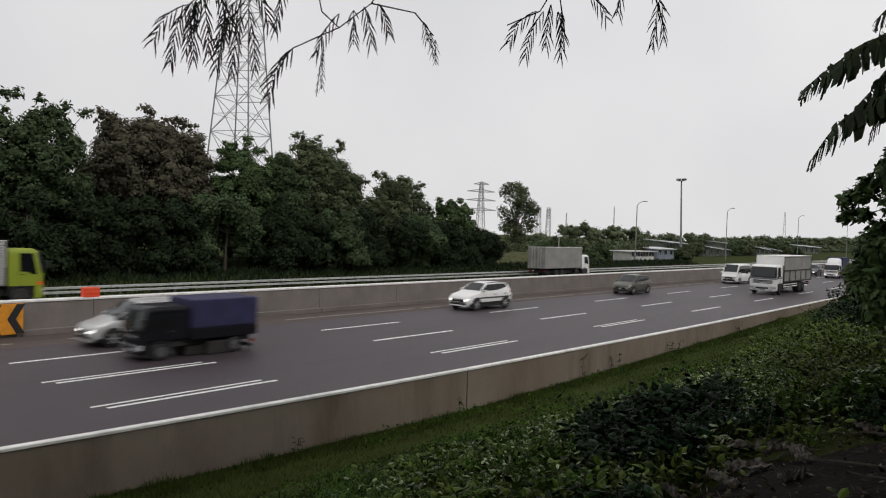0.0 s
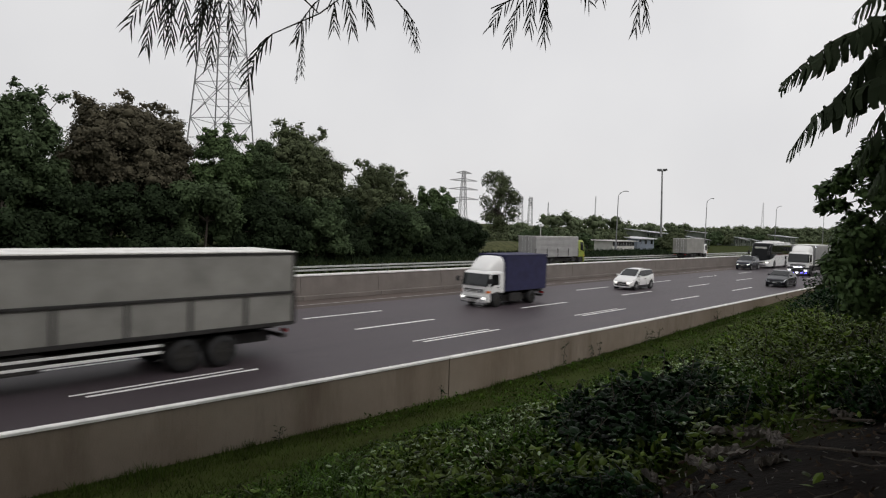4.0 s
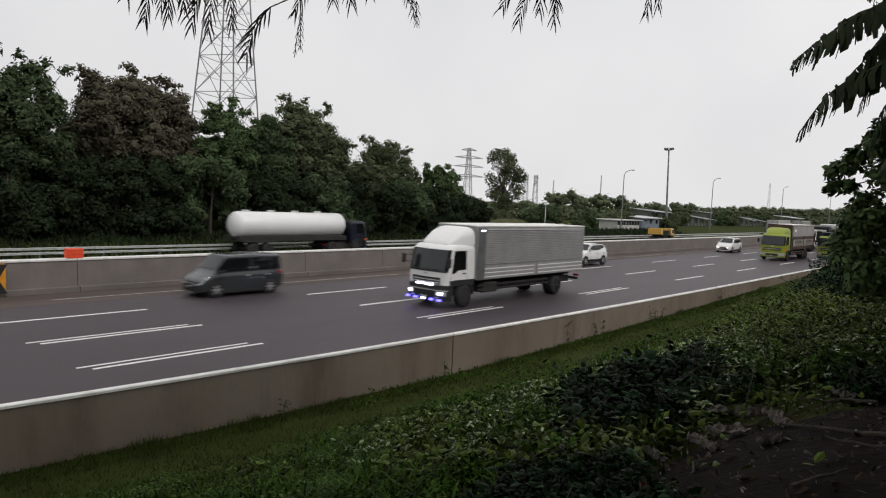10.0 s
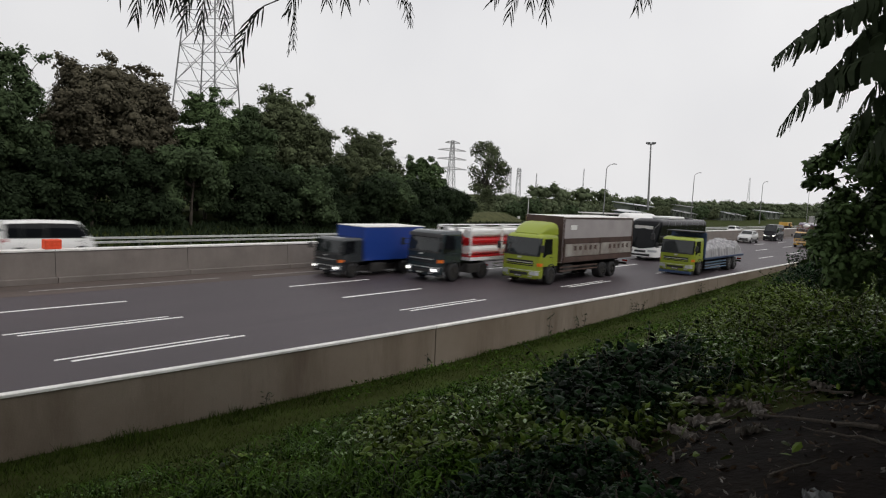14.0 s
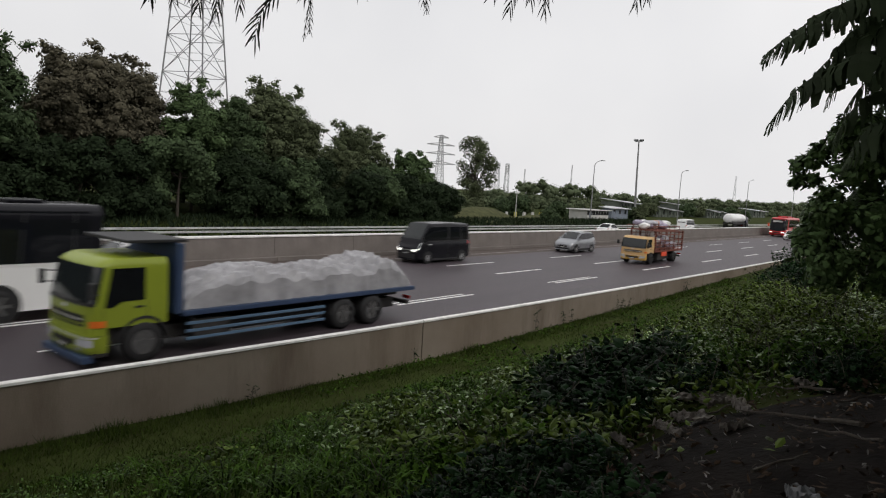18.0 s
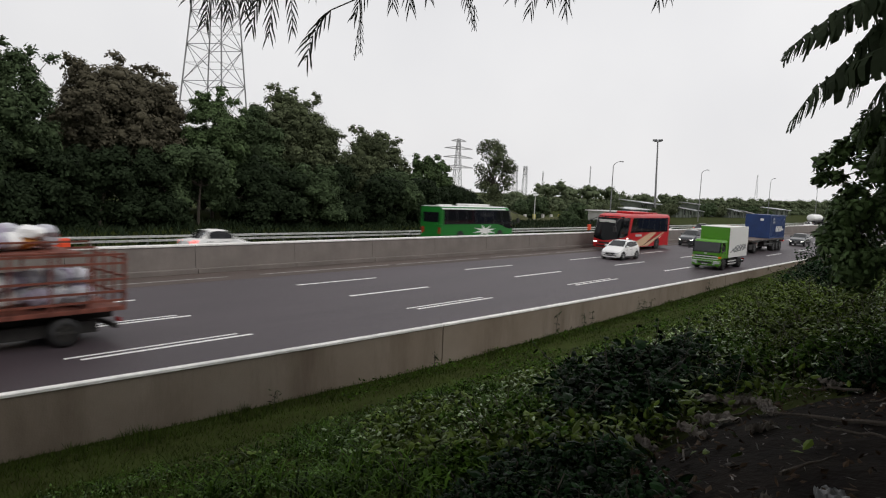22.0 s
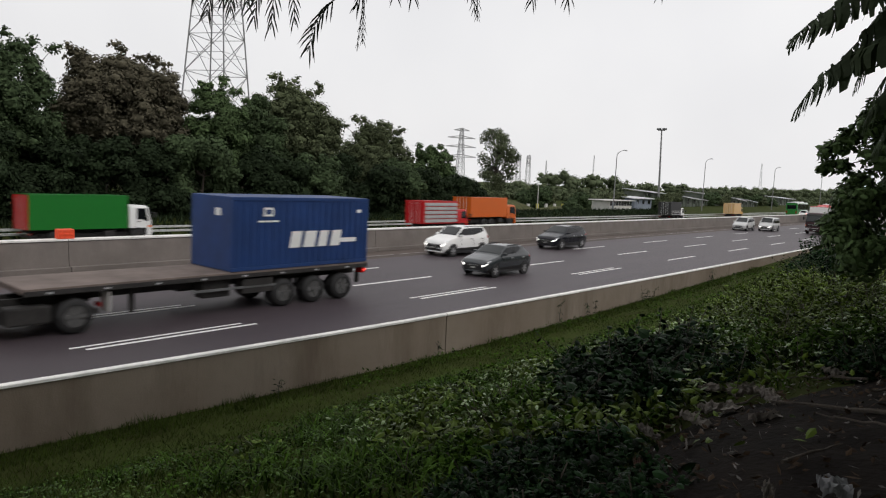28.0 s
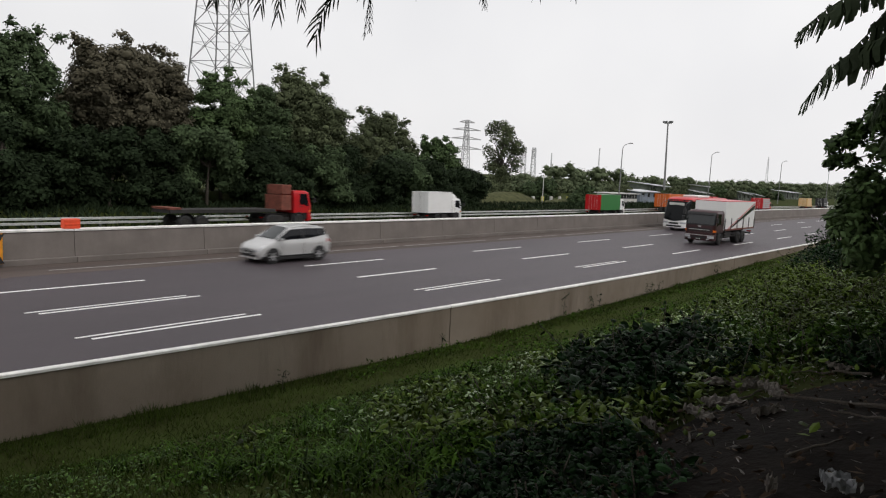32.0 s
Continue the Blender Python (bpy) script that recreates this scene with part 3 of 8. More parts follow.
def weeds():
    rng = np.random.default_rng(11)

    def ground_pts(n, x0, x1, y0, y1, lift, scale=0.35, thresh=0.0, seed=0.0, power=1.0):
        out = []
        while len(out) < n:
            x = x0 + (x1 - x0) * rng.random() ** power
            y = rng.uniform(y0, min(y1, barrier_y(x) - 0.12))
            if bare(x, y) and rng.random() > 0.02:
                continue
            if noise.noise((x * scale, y * scale, seed)) > thresh + rng.normal() * 0.12:
                out.append((x, y, bank_z(x, y) + rng.uniform(0.0, lift)))
        return out

    # short grass all over the bank
    g = np.array(ground_pts(90000, 1.5, 42, 0.4, 12.8, 0.02, 0.5, -0.45, 2.0, 1.6))
    g = g[np.hypot(g[:, 0], g[:, 1]) > 4.6]
    n = len(g)
    a = rng.uniform(0, 2 * math.pi, n)
    h = rng.uniform(0.04, 0.13, n)
    w = rng.uniform(0.004, 0.009, n)
    side = np.stack([np.cos(a), np.sin(a), np.zeros(n)], 1)
    lean = rng.normal(size=(n, 3)) * np.array([0.6, 0.6, 0]) * h[:, None]
    v = np.stack([g - side * w[:, None], g + side * w[:, None], g + lean + np.array([0, 0, 1]) * h[:, None]], 1).reshape(-1, 3)
    ob = raw("grass", v, np.arange(3 * n).reshape(-1, 3), M_BLADE)
    tagged(ob, "short dark green grass on the bank", "grass", kind="stuff")
    # longer tufts along the foot of the barrier
    n = 16000
    xx = -2 + 46 * rng.random(n) ** 1.4
    g = np.array([(x, barrier_y(x) - 0.06 - 0.9 * rng.random() ** 1.6, 0.0) for x in xx])
    clump = np.array([noise.noise((x * 0.9, 2.0, 7.0)) + 0.6 * noise.noise((x * 3.1, 5.0, 1.0)) for x in xx])
    g[:, 2] = [bank_z(x, y) - 0.01 for x, y, _ in g]
    h = rng.uniform(0.05, 0.14, n) + np.maximum(clump - 0.05, 0) * rng.uniform(0.05, 0.4, n)
    a = rng.uniform(0, 2 * math.pi, n)
    side = np.stack([np.cos(a), np.sin(a), np.zeros(n)], 1) * 0.009
    lean = rng.normal(size=(n, 3)) * np.array([0.4, 0.25, 0]) * h[:, None]
    v = np.stack([g - side, g + side, g + lean + np.array([0, 0, 1]) * h[:, None]], 1).reshape(-1, 3)
    tagged(raw("tall_grass", v, np.arange(3 * n).reshape(-1, 3), M_BLADE), "uneven tufts of longer grass along the barrier", "grass", kind="stuff")
    # creeping weeds: small leaves to the left, larger ones to the right
    p = ground_pts(3000, 1.5, 12, 3.6, 9.8, 0.16, 0.8, 0.2, 5.0)
    v, f = leaves(rng, p, 0.045, droop=-0.05, aspect=0.75, wide=True)
    tagged(raw("creeper", v, f, M_LEAF_PALE), "creeping weeds with small leaves on the bank, their glints in the pale colour", "weeds", kind="stuff")
    # pale leaves scattered as painted glints over the weeds
    p = ground_pts(3000, 5.0, 24, 0.8, 6.6, 0.4, 0.9, 0.1, 21.0, 1.3) + ground_pts(4200, 8.5, 24, 1.0, 5.8, 0.55, 1.1, 0.08, 27.0, 1.1)
    v, f = leaves(rng, p, 0.075, droop=-0.1, aspect=0.45, wide=True)
    tagged(raw("weed_glints", v, f, M_LEAF_GLINT), "pale upturned leaves standing in for sky glints on the weeds", "weeds", kind="stuff")
    p = ground_pts(13000, 2.0, 16, 2.6, 9.6, 0.12, 0.55, 0.02, 5.0)
    v, f = leaves(rng, p, 0.05, droop=-0.05, aspect=0.6)
    tagged(raw("low_weeds", v, f, M_LEAF_WEED), "low creeping green weeds between the grass", "weeds", kind="stuff")
    p = ground_pts(15000, 4.6, 40, 0.8, 7.8, 0.34, 0.5, 0.06, 8.0, 1.7)
    v, f = leaves(rng, p, 0.1, droop=0.0, aspect=0.62, wide=True)
    tagged(raw("broadleaf_weeds", v, f, M_LEAF_YELLOWISH), "knee-high broad-leaved weeds covering the bank", "weeds", kind="stuff")
    # long arching blades standing in tufts
    n = 5200
    seeds_ = np.array(ground_pts(300, 3.6, 26, 1.2, 8.6, 0.0, 0.6, 0.0, 33.0, 1.5))
    k = rng.integers(0, len(seeds_), n)
    g = seeds_[k] + np.stack([rng.normal(size=n) * 0.09, rng.normal(size=n) * 0.09, np.zeros(n)], 1)
    a = rng.uniform(0, 2 * math.pi, n)
    h = rng.uniform(0.16, 0.46, n) * (0.6 + 0.7 * rng.random(len(seeds_)))[k]
    fwd = np.stack([np.cos(a), np.sin(a), np.zeros(n)], 1)
    side = np.stack([-np.sin(a), np.cos(a), np.zeros(n)], 1) * rng.uniform(0.005, 0.012, n)[:, None]
    up = np.array([0, 0, 1.0])
    q = [g + fwd * (h * f * f * 0.7)[:, None] + up * (h * (f - 0.42 * f ** 3))[:, None] for f in (0.0, 0.4, 0.75, 1.0)]
    v = np.stack([q[0] - side, q[0] + side, q[1] - side, q[1] + side, q[2] - side * 0.8, q[2] + side * 0.8, q[3]], 1).reshape(-1, 3)
    b = np.arange(n)[:, None] * 7
    f = [tuple(r) for r in np.concatenate([b + np.array([[0, 1, 3, 2]]), b + np.array([[2, 3, 5, 4]])])] + [tuple(r) for r in b + np.array([[4, 5, 6]])]
    tagged(raw("long_grass", v, f, M_LEAF_WEED), "tufts of long arching grass blades among the weeds", "grass", kind="stuff")
    # rank grass on the verge behind the guard rail, in the shade-darkened leaf colour
    n = 16000
    g = np.stack([rng.uniform(-20, 130, n), rng.uniform(48.4, 55, n), np.zeros(n)], 1)
    g[:, 2] = -0.42 + 0.37 * np.minimum((g[:, 1] - 48.4) / 3, 1) + np.minimum(0.12 * (g[:, 1] - 48.4), 1.3)
    a = rng.uniform(0, 2 * math.pi, n)
    h = rng.uniform(0.2, 0.6, n)
    side = np.stack([np.cos(a), np.sin(a), np.zeros(n)], 1) * 0.09
    lean = rng.normal(size=(n, 3)) * np.array([0.5, 0.5, 0]) * h[:, None]
    v = np.stack([g - side, g + side, g + lean + np.array([0, 0, 1]) * h[:, None]], 1).reshape(-1, 3)
    tagged(raw("verge_grass", v, np.arange(3 * n).reshape(-1, 3), M_LEAF_SHADED), "rank grass on the verge behind the guard rail, coloured dark as in tree shade", "grass", kind="stuff")
    p = ground_pts(9000, 10, 46, 7.0, 12.6, 0.16, 0.7, 0.05, 51.0, 1.3)
    v, f = leaves(rng, p, 0.09, droop=0.0, aspect=0.5)
    tagged(raw("verge_weeds", v, f, M_LEAF_WEED), "scattered low weeds in the grass beside the barrier", "weeds", kind="stuff")
    p = ground_pts(700, 4.5, 16, 0.3, 9.0, 0.05, 0.8, 0.05, 14.0)
    v, f = leaves(rng, p, 0.08, droop=0.1, aspect=0.5)
    tagged(raw("dry_leaves", v, f, M_DRY), "fallen dry brown leaves among the weeds", "leaves", kind="stuff")


weeds()


def bush(seed, x, y, r, h, n, size, m, label, name="bush"):
    rng = np.random.default_rng(seed)
    z = bank_z(x, y)
    ob = thing(name, label, "bush", group="bushes on the bank", at=(x, y, z - 0.03))
    bl = []
    for i in range(9):
        a, q = rng.uniform(0, 6.28), rng.random() ** 0.5
        bl.append((r * 0.7 * q * math.cos(a), r * 0.7 * q * math.sin(a), h * rng.uniform(0.2, 0.72), r * 0.36))
    bm = bmesh.new()
    for b in bl:
        tube(bm, (b[0] * 0.2, b[1] * 0.2, -0.05), b[:3], 0.018, 0.006, 5)
    pts = blob_points(rng, bl, n)
    # follow the slope of the bank
    for p in pts:
        p[2] = max(p[2] + bank_z(x + p[0], y + p[1]) - z, bank_z(x + p[0], y + p[1]) - z + 0.02)
    # shoots that stand out of the mass
    shoots = []
    for i in range(14):
        a, q = rng.uniform(0, 6.28), rng.random() ** 0.5
        px, py = r * 0.9 * q * math.cos(a), r * 0.9 * q * math.sin(a)
        lx, ly, hh = rng.normal() * 0.3, rng.normal() * 0.3, h * rng.uniform(0.8, 1.3)
        z1 = bank_z(x + px, y + py) - z
        st = [Vector((px + lx * e * e * hh, py + ly * e * e * hh, z1 + hh * e)) for e in (0, 0.35, 0.7, 1)]
        for p0, p1 in zip(st, st[1:]):
            tube(bm, p0, p1, 0.006, 0.005, 4, caps=False)
        shoots += [(px + lx * e * e * hh + rng.normal() * 0.03, py + ly * e * e * hh + rng.normal() * 0.03, z1 + hh * e) for e in np.linspace(0.3, 1, 16)]
    tagged(part("stem", bm, M_BARK, ob), kind="stuff")
    v, f = leaves(rng, np.concatenate([pts, np.array(shoots)]), size * rng.choice([0.5, 0.75, 1.15], len(pts) + len(shoots), p=[0.45, 0.4, 0.15]), droop=0.2, aspect=0.66, wide=True)
    raw("foliage", v, f, m, ob)


DB = "dense broad-leaved growth on the bank, leaf colour dark partly for shade"
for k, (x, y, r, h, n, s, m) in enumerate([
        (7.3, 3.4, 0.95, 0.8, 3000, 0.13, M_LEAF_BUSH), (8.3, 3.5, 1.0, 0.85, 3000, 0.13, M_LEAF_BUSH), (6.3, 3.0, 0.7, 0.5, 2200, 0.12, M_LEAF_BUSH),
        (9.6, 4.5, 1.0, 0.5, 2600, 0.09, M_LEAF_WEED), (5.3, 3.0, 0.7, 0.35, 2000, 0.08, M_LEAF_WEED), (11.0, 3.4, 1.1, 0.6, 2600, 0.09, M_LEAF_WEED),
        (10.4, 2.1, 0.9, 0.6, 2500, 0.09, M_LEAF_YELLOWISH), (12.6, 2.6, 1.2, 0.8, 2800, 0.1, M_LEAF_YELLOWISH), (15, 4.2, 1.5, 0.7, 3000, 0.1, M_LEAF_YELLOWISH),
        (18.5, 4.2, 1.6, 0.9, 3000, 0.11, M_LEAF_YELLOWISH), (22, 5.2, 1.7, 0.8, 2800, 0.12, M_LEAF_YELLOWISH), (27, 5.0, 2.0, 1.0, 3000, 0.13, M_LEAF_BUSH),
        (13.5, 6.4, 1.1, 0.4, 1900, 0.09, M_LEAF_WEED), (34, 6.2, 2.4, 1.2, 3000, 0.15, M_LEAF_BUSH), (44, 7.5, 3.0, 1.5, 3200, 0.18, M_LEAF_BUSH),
        # weed patches at 4.4 and 3.6 take the dark bush leaf for shade
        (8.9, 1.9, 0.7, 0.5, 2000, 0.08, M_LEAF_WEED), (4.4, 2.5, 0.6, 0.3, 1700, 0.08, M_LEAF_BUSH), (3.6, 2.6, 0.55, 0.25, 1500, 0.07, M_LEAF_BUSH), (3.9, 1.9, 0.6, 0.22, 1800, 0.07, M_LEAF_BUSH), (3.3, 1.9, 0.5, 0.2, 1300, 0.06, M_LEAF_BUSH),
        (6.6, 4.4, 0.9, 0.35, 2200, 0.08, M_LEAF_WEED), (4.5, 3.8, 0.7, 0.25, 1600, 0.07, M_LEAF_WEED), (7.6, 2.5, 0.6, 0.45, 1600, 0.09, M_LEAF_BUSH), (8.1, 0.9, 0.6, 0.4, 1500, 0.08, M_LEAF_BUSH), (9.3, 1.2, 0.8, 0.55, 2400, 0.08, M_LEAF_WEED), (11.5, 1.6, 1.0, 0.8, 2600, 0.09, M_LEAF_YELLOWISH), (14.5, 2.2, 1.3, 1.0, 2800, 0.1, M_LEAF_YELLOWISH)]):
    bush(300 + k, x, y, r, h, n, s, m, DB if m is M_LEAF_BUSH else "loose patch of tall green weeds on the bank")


def stalk(x, y, h, seed):
    """A thin seeding grass stalk beside the barrier."""
    rng = np.random.default_rng(seed)
    ob = thing("weed_stalk", "thin dark seeding weed stalk standing against the barrier", "weed", group="weed stalks along the barrier", at=(x, y, bank_z(x, y)))
    bm = bmesh.new()
    bend = rng.normal() * 0.12
    pts = [Vector((bend * (i / 5) ** 2, 0, h * i / 5)) for i in range(6)]
    for a, b in zip(pts, pts[1:]):
        tube(bm, a, b, 0.008, 0.006, 4)
    part("stem", bm, M_BARK, ob)
    c = [pts[int(rng.integers(2, 6))] + Vector((rng.normal() * 0.05, rng.normal() * 0.05, rng.normal() * 0.05)) for _ in range(26)]
    v, f = leaves(rng, c, 0.12, droop=0.35, aspect=0.25)
    tagged(raw("leaf_tuft", v, f, M_LEAF_BUSH, ob), kind="stuff")


for k, (x, h) in enumerate([(20.4, 0.8), (22.4, 0.55), (22.9, 0.5), (26.9, 0.5), (27.4, 0.5), (28.0, 0.4), (9.0, 0.3), (14.2, 0.4), (35.0, 0.5)]):
    stalk(x, barrier_y(x) - 0.45, h + 0.1, 500 + k)


def banana():
    ob = thing("banana_plant", "banana plant with torn drooping green leaves", "plant", at=(7.35, 0.35, bank_z(7.35, 0.35) - 0.05))
    o = Vector(ob.location)
    bm = bmesh.new()
    for i in range(8):
        tube(bm, (0.02 * i, 0.01 * i, i * 0.4), (0.02 * (i + 1), 0.01 * (i + 1), (i + 1) * 0.4), 0.13 - 0.01 * i, 0.12 - 0.01 * i, 10)
    part("pseudostem", bm, mat("banana_stem", (0.11, 0.1, 0.05), 0.6, vary=0.3, scale=3, stretch=(1, 1, 0.2)), ob)
    rng = np.random.default_rng(9)
    ribs = [
        [(7.3, 0.4, 5.85), (7.05, 0.88, 6.58), (6.87, 1.22, 6.52), (6.8, 1.51, 6.34), (6.8, 1.75, 6.14)],
        [(7.3, 0.4, 5.5), (7.0, 0.85, 6.08), (6.85, 1.16, 6.03), (6.8, 1.44, 5.82), (6.8, 1.65, 5.49)],
        [(7.3, 0.4, 5.5), (7.15, 0.7, 6.55), (6.98, 0.92, 6.68), (6.9, 1.12, 6.6), (6.86, 1.3, 6.4)],
        [(7.3, 0.4, 5.6), (7.3, 0.7, 6.15), (7.15, 0.95, 6.2), (7.05, 1.12, 6.05), (7.0, 1.22, 5.75)],
        [(7.3, 0.4, 5.5), (7.4, 0.65, 5.85), (7.3, 0.9, 5.85), (7.2, 1.06, 5.65), (7.15, 1.15, 5.4)],
        [(7.3, 0.4, 5.5), (7.35, 0.7, 6.3), (7.25, 0.92, 6.5), (7.17, 1.08, 6.42), (7.12, 1.2, 6.25)],
        [(7.3, 0.4, 5.4), (7.45, 0.6, 6.0), (7.45, 0.85, 6.1), (7.4, 1.0, 5.95), (7.35, 1.12, 5.7)],
        [(7.3, 0.4, 5.3), (7.3, 0.6, 5.5), (7.2, 0.82, 5.55), (7.15, 0.95, 5.4), (7.1, 1.05, 5.15)],
        [(7.3, 0.4, 5.6), (7.2, 0.7, 6.4), (7.1, 0.95, 6.36), (7.0, 1.16, 6.2), (6.95, 1.34, 5.98)],
        [(7.3, 0.4, 5.6), (7.25, 0.65, 6.75), (7.1, 0.86, 6.95), (7.0, 1.06, 6.9), (6.95, 1.22, 6.72)],
    ]
    for k, rib in enumerate(ribs):
        q = [Vector(p) - o for p in rib]

        def at(f):
            f = min(max(f, 0), 0.9999) * (len(q) - 1)
            i = int(f)
            p0, p1, p2, p3 = q[max(i - 1, 0)], q[i], q[i + 1], q[min(i + 2, len(q) - 1)]
            t = f - i
            return 0.5 * ((2 * p1) + (p2 - p0) * t + (2 * p0 - 5 * p1 + 4 * p2 - p3) * t * t + (3 * p1 - p0 - 3 * p2 + p3) * t ** 3)
        bm = bmesh.new()
        for i in range(16):
            tube(bm, at(i / 16), at((i + 1) / 16), 0.016 - 0.0008 * i, 0.0152 - 0.0008 * i, 5, caps=False)
        leaf = part("leaf", bm, M_BANANA, ob, "torn drooping banana leaf")
        v, fc = [], []
        m = 46
        for sgn in (-1, 1):
            f = 0.16
            while f < 0.99:
                wd = rng.choice([0.012, 0.025, 0.05, 0.085]) * rng.uniform(0.8, 1.2) * (1.0 if f < 0.7 else 0.4)
                gap = rng.choice([0, 0, 0.003, 0.008, 0.016]) if f < 0.75 else rng.choice([0, 0, 0.004, 0.014])
                ln = (0.205 * math.sin(math.pi * min(1, 0.1 + f * 0.88)) ** 0.8 * rng.uniform(0.6, 1.1) + 0.03) * (1.0 if rng.random() > 0.1 else 0.4)
                a, b = at(f), at(min(f + wd, 1))
                t = (at(min(f + 0.05, 1)) - at(f)).normalized()
                out = t.cross(Vector((0, 0, 1))).normalized() * sgn
                dr = rng.uniform(0.0, 0.35)
                twist = rng.normal() * 0.1
                rise = rng.uniform(0.0, 0.09) if f < 0.8 else rng.uniform(0.0, 0.03)
                i0 = len(v)
                for j in range(5):
                    e = j / 4
                    d = Vector((0, 0, rise)) * math.sin(math.pi * min(1, 1.6 * e)) + t * 0.02 * math.sin(7 * e + 9 * f) + out * ln * (0.42 * e) * (1 - 0.45 * e) + Vector((0, 0, -1)) * ln * (0.5 * e + (0.45 + dr) * e * e) + t * ln * (0.12 + twist) * e
                    k2 = 1.1 - 0.55 * e ** 3
                    mid = (a + b) / 2
                    v += [mid + (a - mid) * k2 + d, mid + (b - mid) * k2 + d]
                fc += [(i0 + 2 * j, i0 + 2 * j + 1, i0 + 2 * j + 3, i0 + 2 * j + 2) for j in range(4)]
                f += wd + gap
        raw("blade", v, fc, M_BANANA, leaf)


banana()


def roadside_tree():
    rng = np.random.default_rng(21)
    x, y = 9.6, 0.55
    ob = thing("small_tree", "leafy dark green small tree at the edge of the bank", "tree", at=(x, y, bank_z(x, y) - 0.05))
    o = np.array(ob.location)
    bl = [(9.0, 1.77, 5.3, 0.13), (9.0, 1.6, 5.42, 0.15), (8.95, 1.74, 5.08, 0.1), (9.0, 1.38, 5.56, 0.2), (9.05, 1.16, 5.75, 0.26), (8.95, 1.6, 5.12, 0.1), (9.05, 1.18, 5.25, 0.3), (9.0, 1.44, 4.98, 0.14), (9.0, 1.44, 4.72, 0.28), (9.0, 1.56, 4.5, 0.22),
          (8.95, 1.46, 4.3, 0.3), (9.0, 1.3, 4.1, 0.34), (9.3, 0.95, 4.7, 0.5), (9.5, 0.7, 5.4, 0.5), (9.4, 0.75, 6.1, 0.42), (9.4, 0.65, 6.8, 0.5), (9.7, 0.2, 4.4, 0.8), (9.4, 0.8, 4.2, 0.4)]
    bl = [tuple(np.array(b[:3]) - o) + (b[3],) for b in bl]
    bm = bmesh.new()
    limbs(bm, rng, (0, 0, -0.1), (0, 0, 2.2), 0.06, bl)
    part("trunk", bm, M_BARK, ob)
    v, f = crown(rng, bl, 16000, 0.085, 7, 0.36, droop=0.5, core=0.6, wide=True)
    raw("crown", v, f, M_LEAF_SIDE, ob, smooth=True)
    # unseen neighbours, added beside the view to keep the light off the bank
    for k, (px, py, h, r) in enumerate([(6.2, -1.9, 5.2, 1.7), (9.2, -2.4, 6.0, 2.0), (3.4, -2.6, 5.0, 1.7), (12.5, -2.0, 6.0, 2.0), (13.5, 0.2, 3.6, 1.2)]):
        tree(820 + k, px, py, bank_z(px, py) - 0.1, h, r, M_LEAF_SIDE, "leafy dark green small tree at the edge of the bank", n=9000, size=0.2, clear=0.05, blobs=14, spread=0.42, group="small trees on the bank", name="small_tree")


roadside_tree()


def overhead_tree():
    """The tree under which the camera stands; its crown shades the bank."""
    rng = np.random.default_rng(31)
    ob = thing("shade_tree", "large feathery-leaved tree spreading over the bank", "tree", at=(-2.6, -2.8, 3.1))
    bl = []
    for i in range(64):
        x, y = rng.uniform(-7, 9.5), rng.uniform(-8, 4.2)
        bl.append((x + 2.6, y + 2.8, rng.uniform(6.6, 9.0) - 0.02 * x, rng.uniform(0.9, 1.5)))
    # unseen clumps added on the left to shade the barrier
    for i in range(22):
        x, y = rng.uniform(-9, -1.8), rng.uniform(4.0, 10.5)
        bl.append((x + 2.6, y + 2.8, rng.uniform(5.4, 8.0), rng.uniform(0.9, 1.4)))
    bm = bmesh.new()
    limbs(bm, rng, (0, 0, -0.4), (0.8, 0.8, 5.6), 0.24, bl[:30] + bl[64:76])
    part("trunk", bm, M_BARK, ob, smooth=True)
    v, f = crown(rng, bl, 30000, 0.36, 6, 0.4, droop=0.4, core=0.8, flat=0.6)
    raw("crown", v, f, M_LEAF_SHADED, ob, smooth=True)


overhead_tree()


def wood_behind():
    """Unseen wood added behind the camera, darkening what the traffic's glass and paint mirror."""
    rng = np.random.default_rng(44)
    ob = thing("unseen_wood", "unseen dark green wood added at the back of the grass bank", "trees", kind="stuff")
    pts = []
    for i in range(150):
        x = -50 + i * 1.15
        y = -15 - 4 * rng.random() - 0.04 * abs(x)
        r = rng.uniform(1.6, 2.6)
        pts += [(x, y, rng.uniform(9.5, 13.5), r), (x + 0.5, y + 0.5, rng.uniform(6, 9.5), r), (x - 0.4, y + 1, 4.6, r)]
    v, f = crown(rng, pts, 26000, 0.9, 0, core=0.85)
    raw("foliage", v, f, M_LEAF_SHADED, ob, smooth=True)


wood_behind()


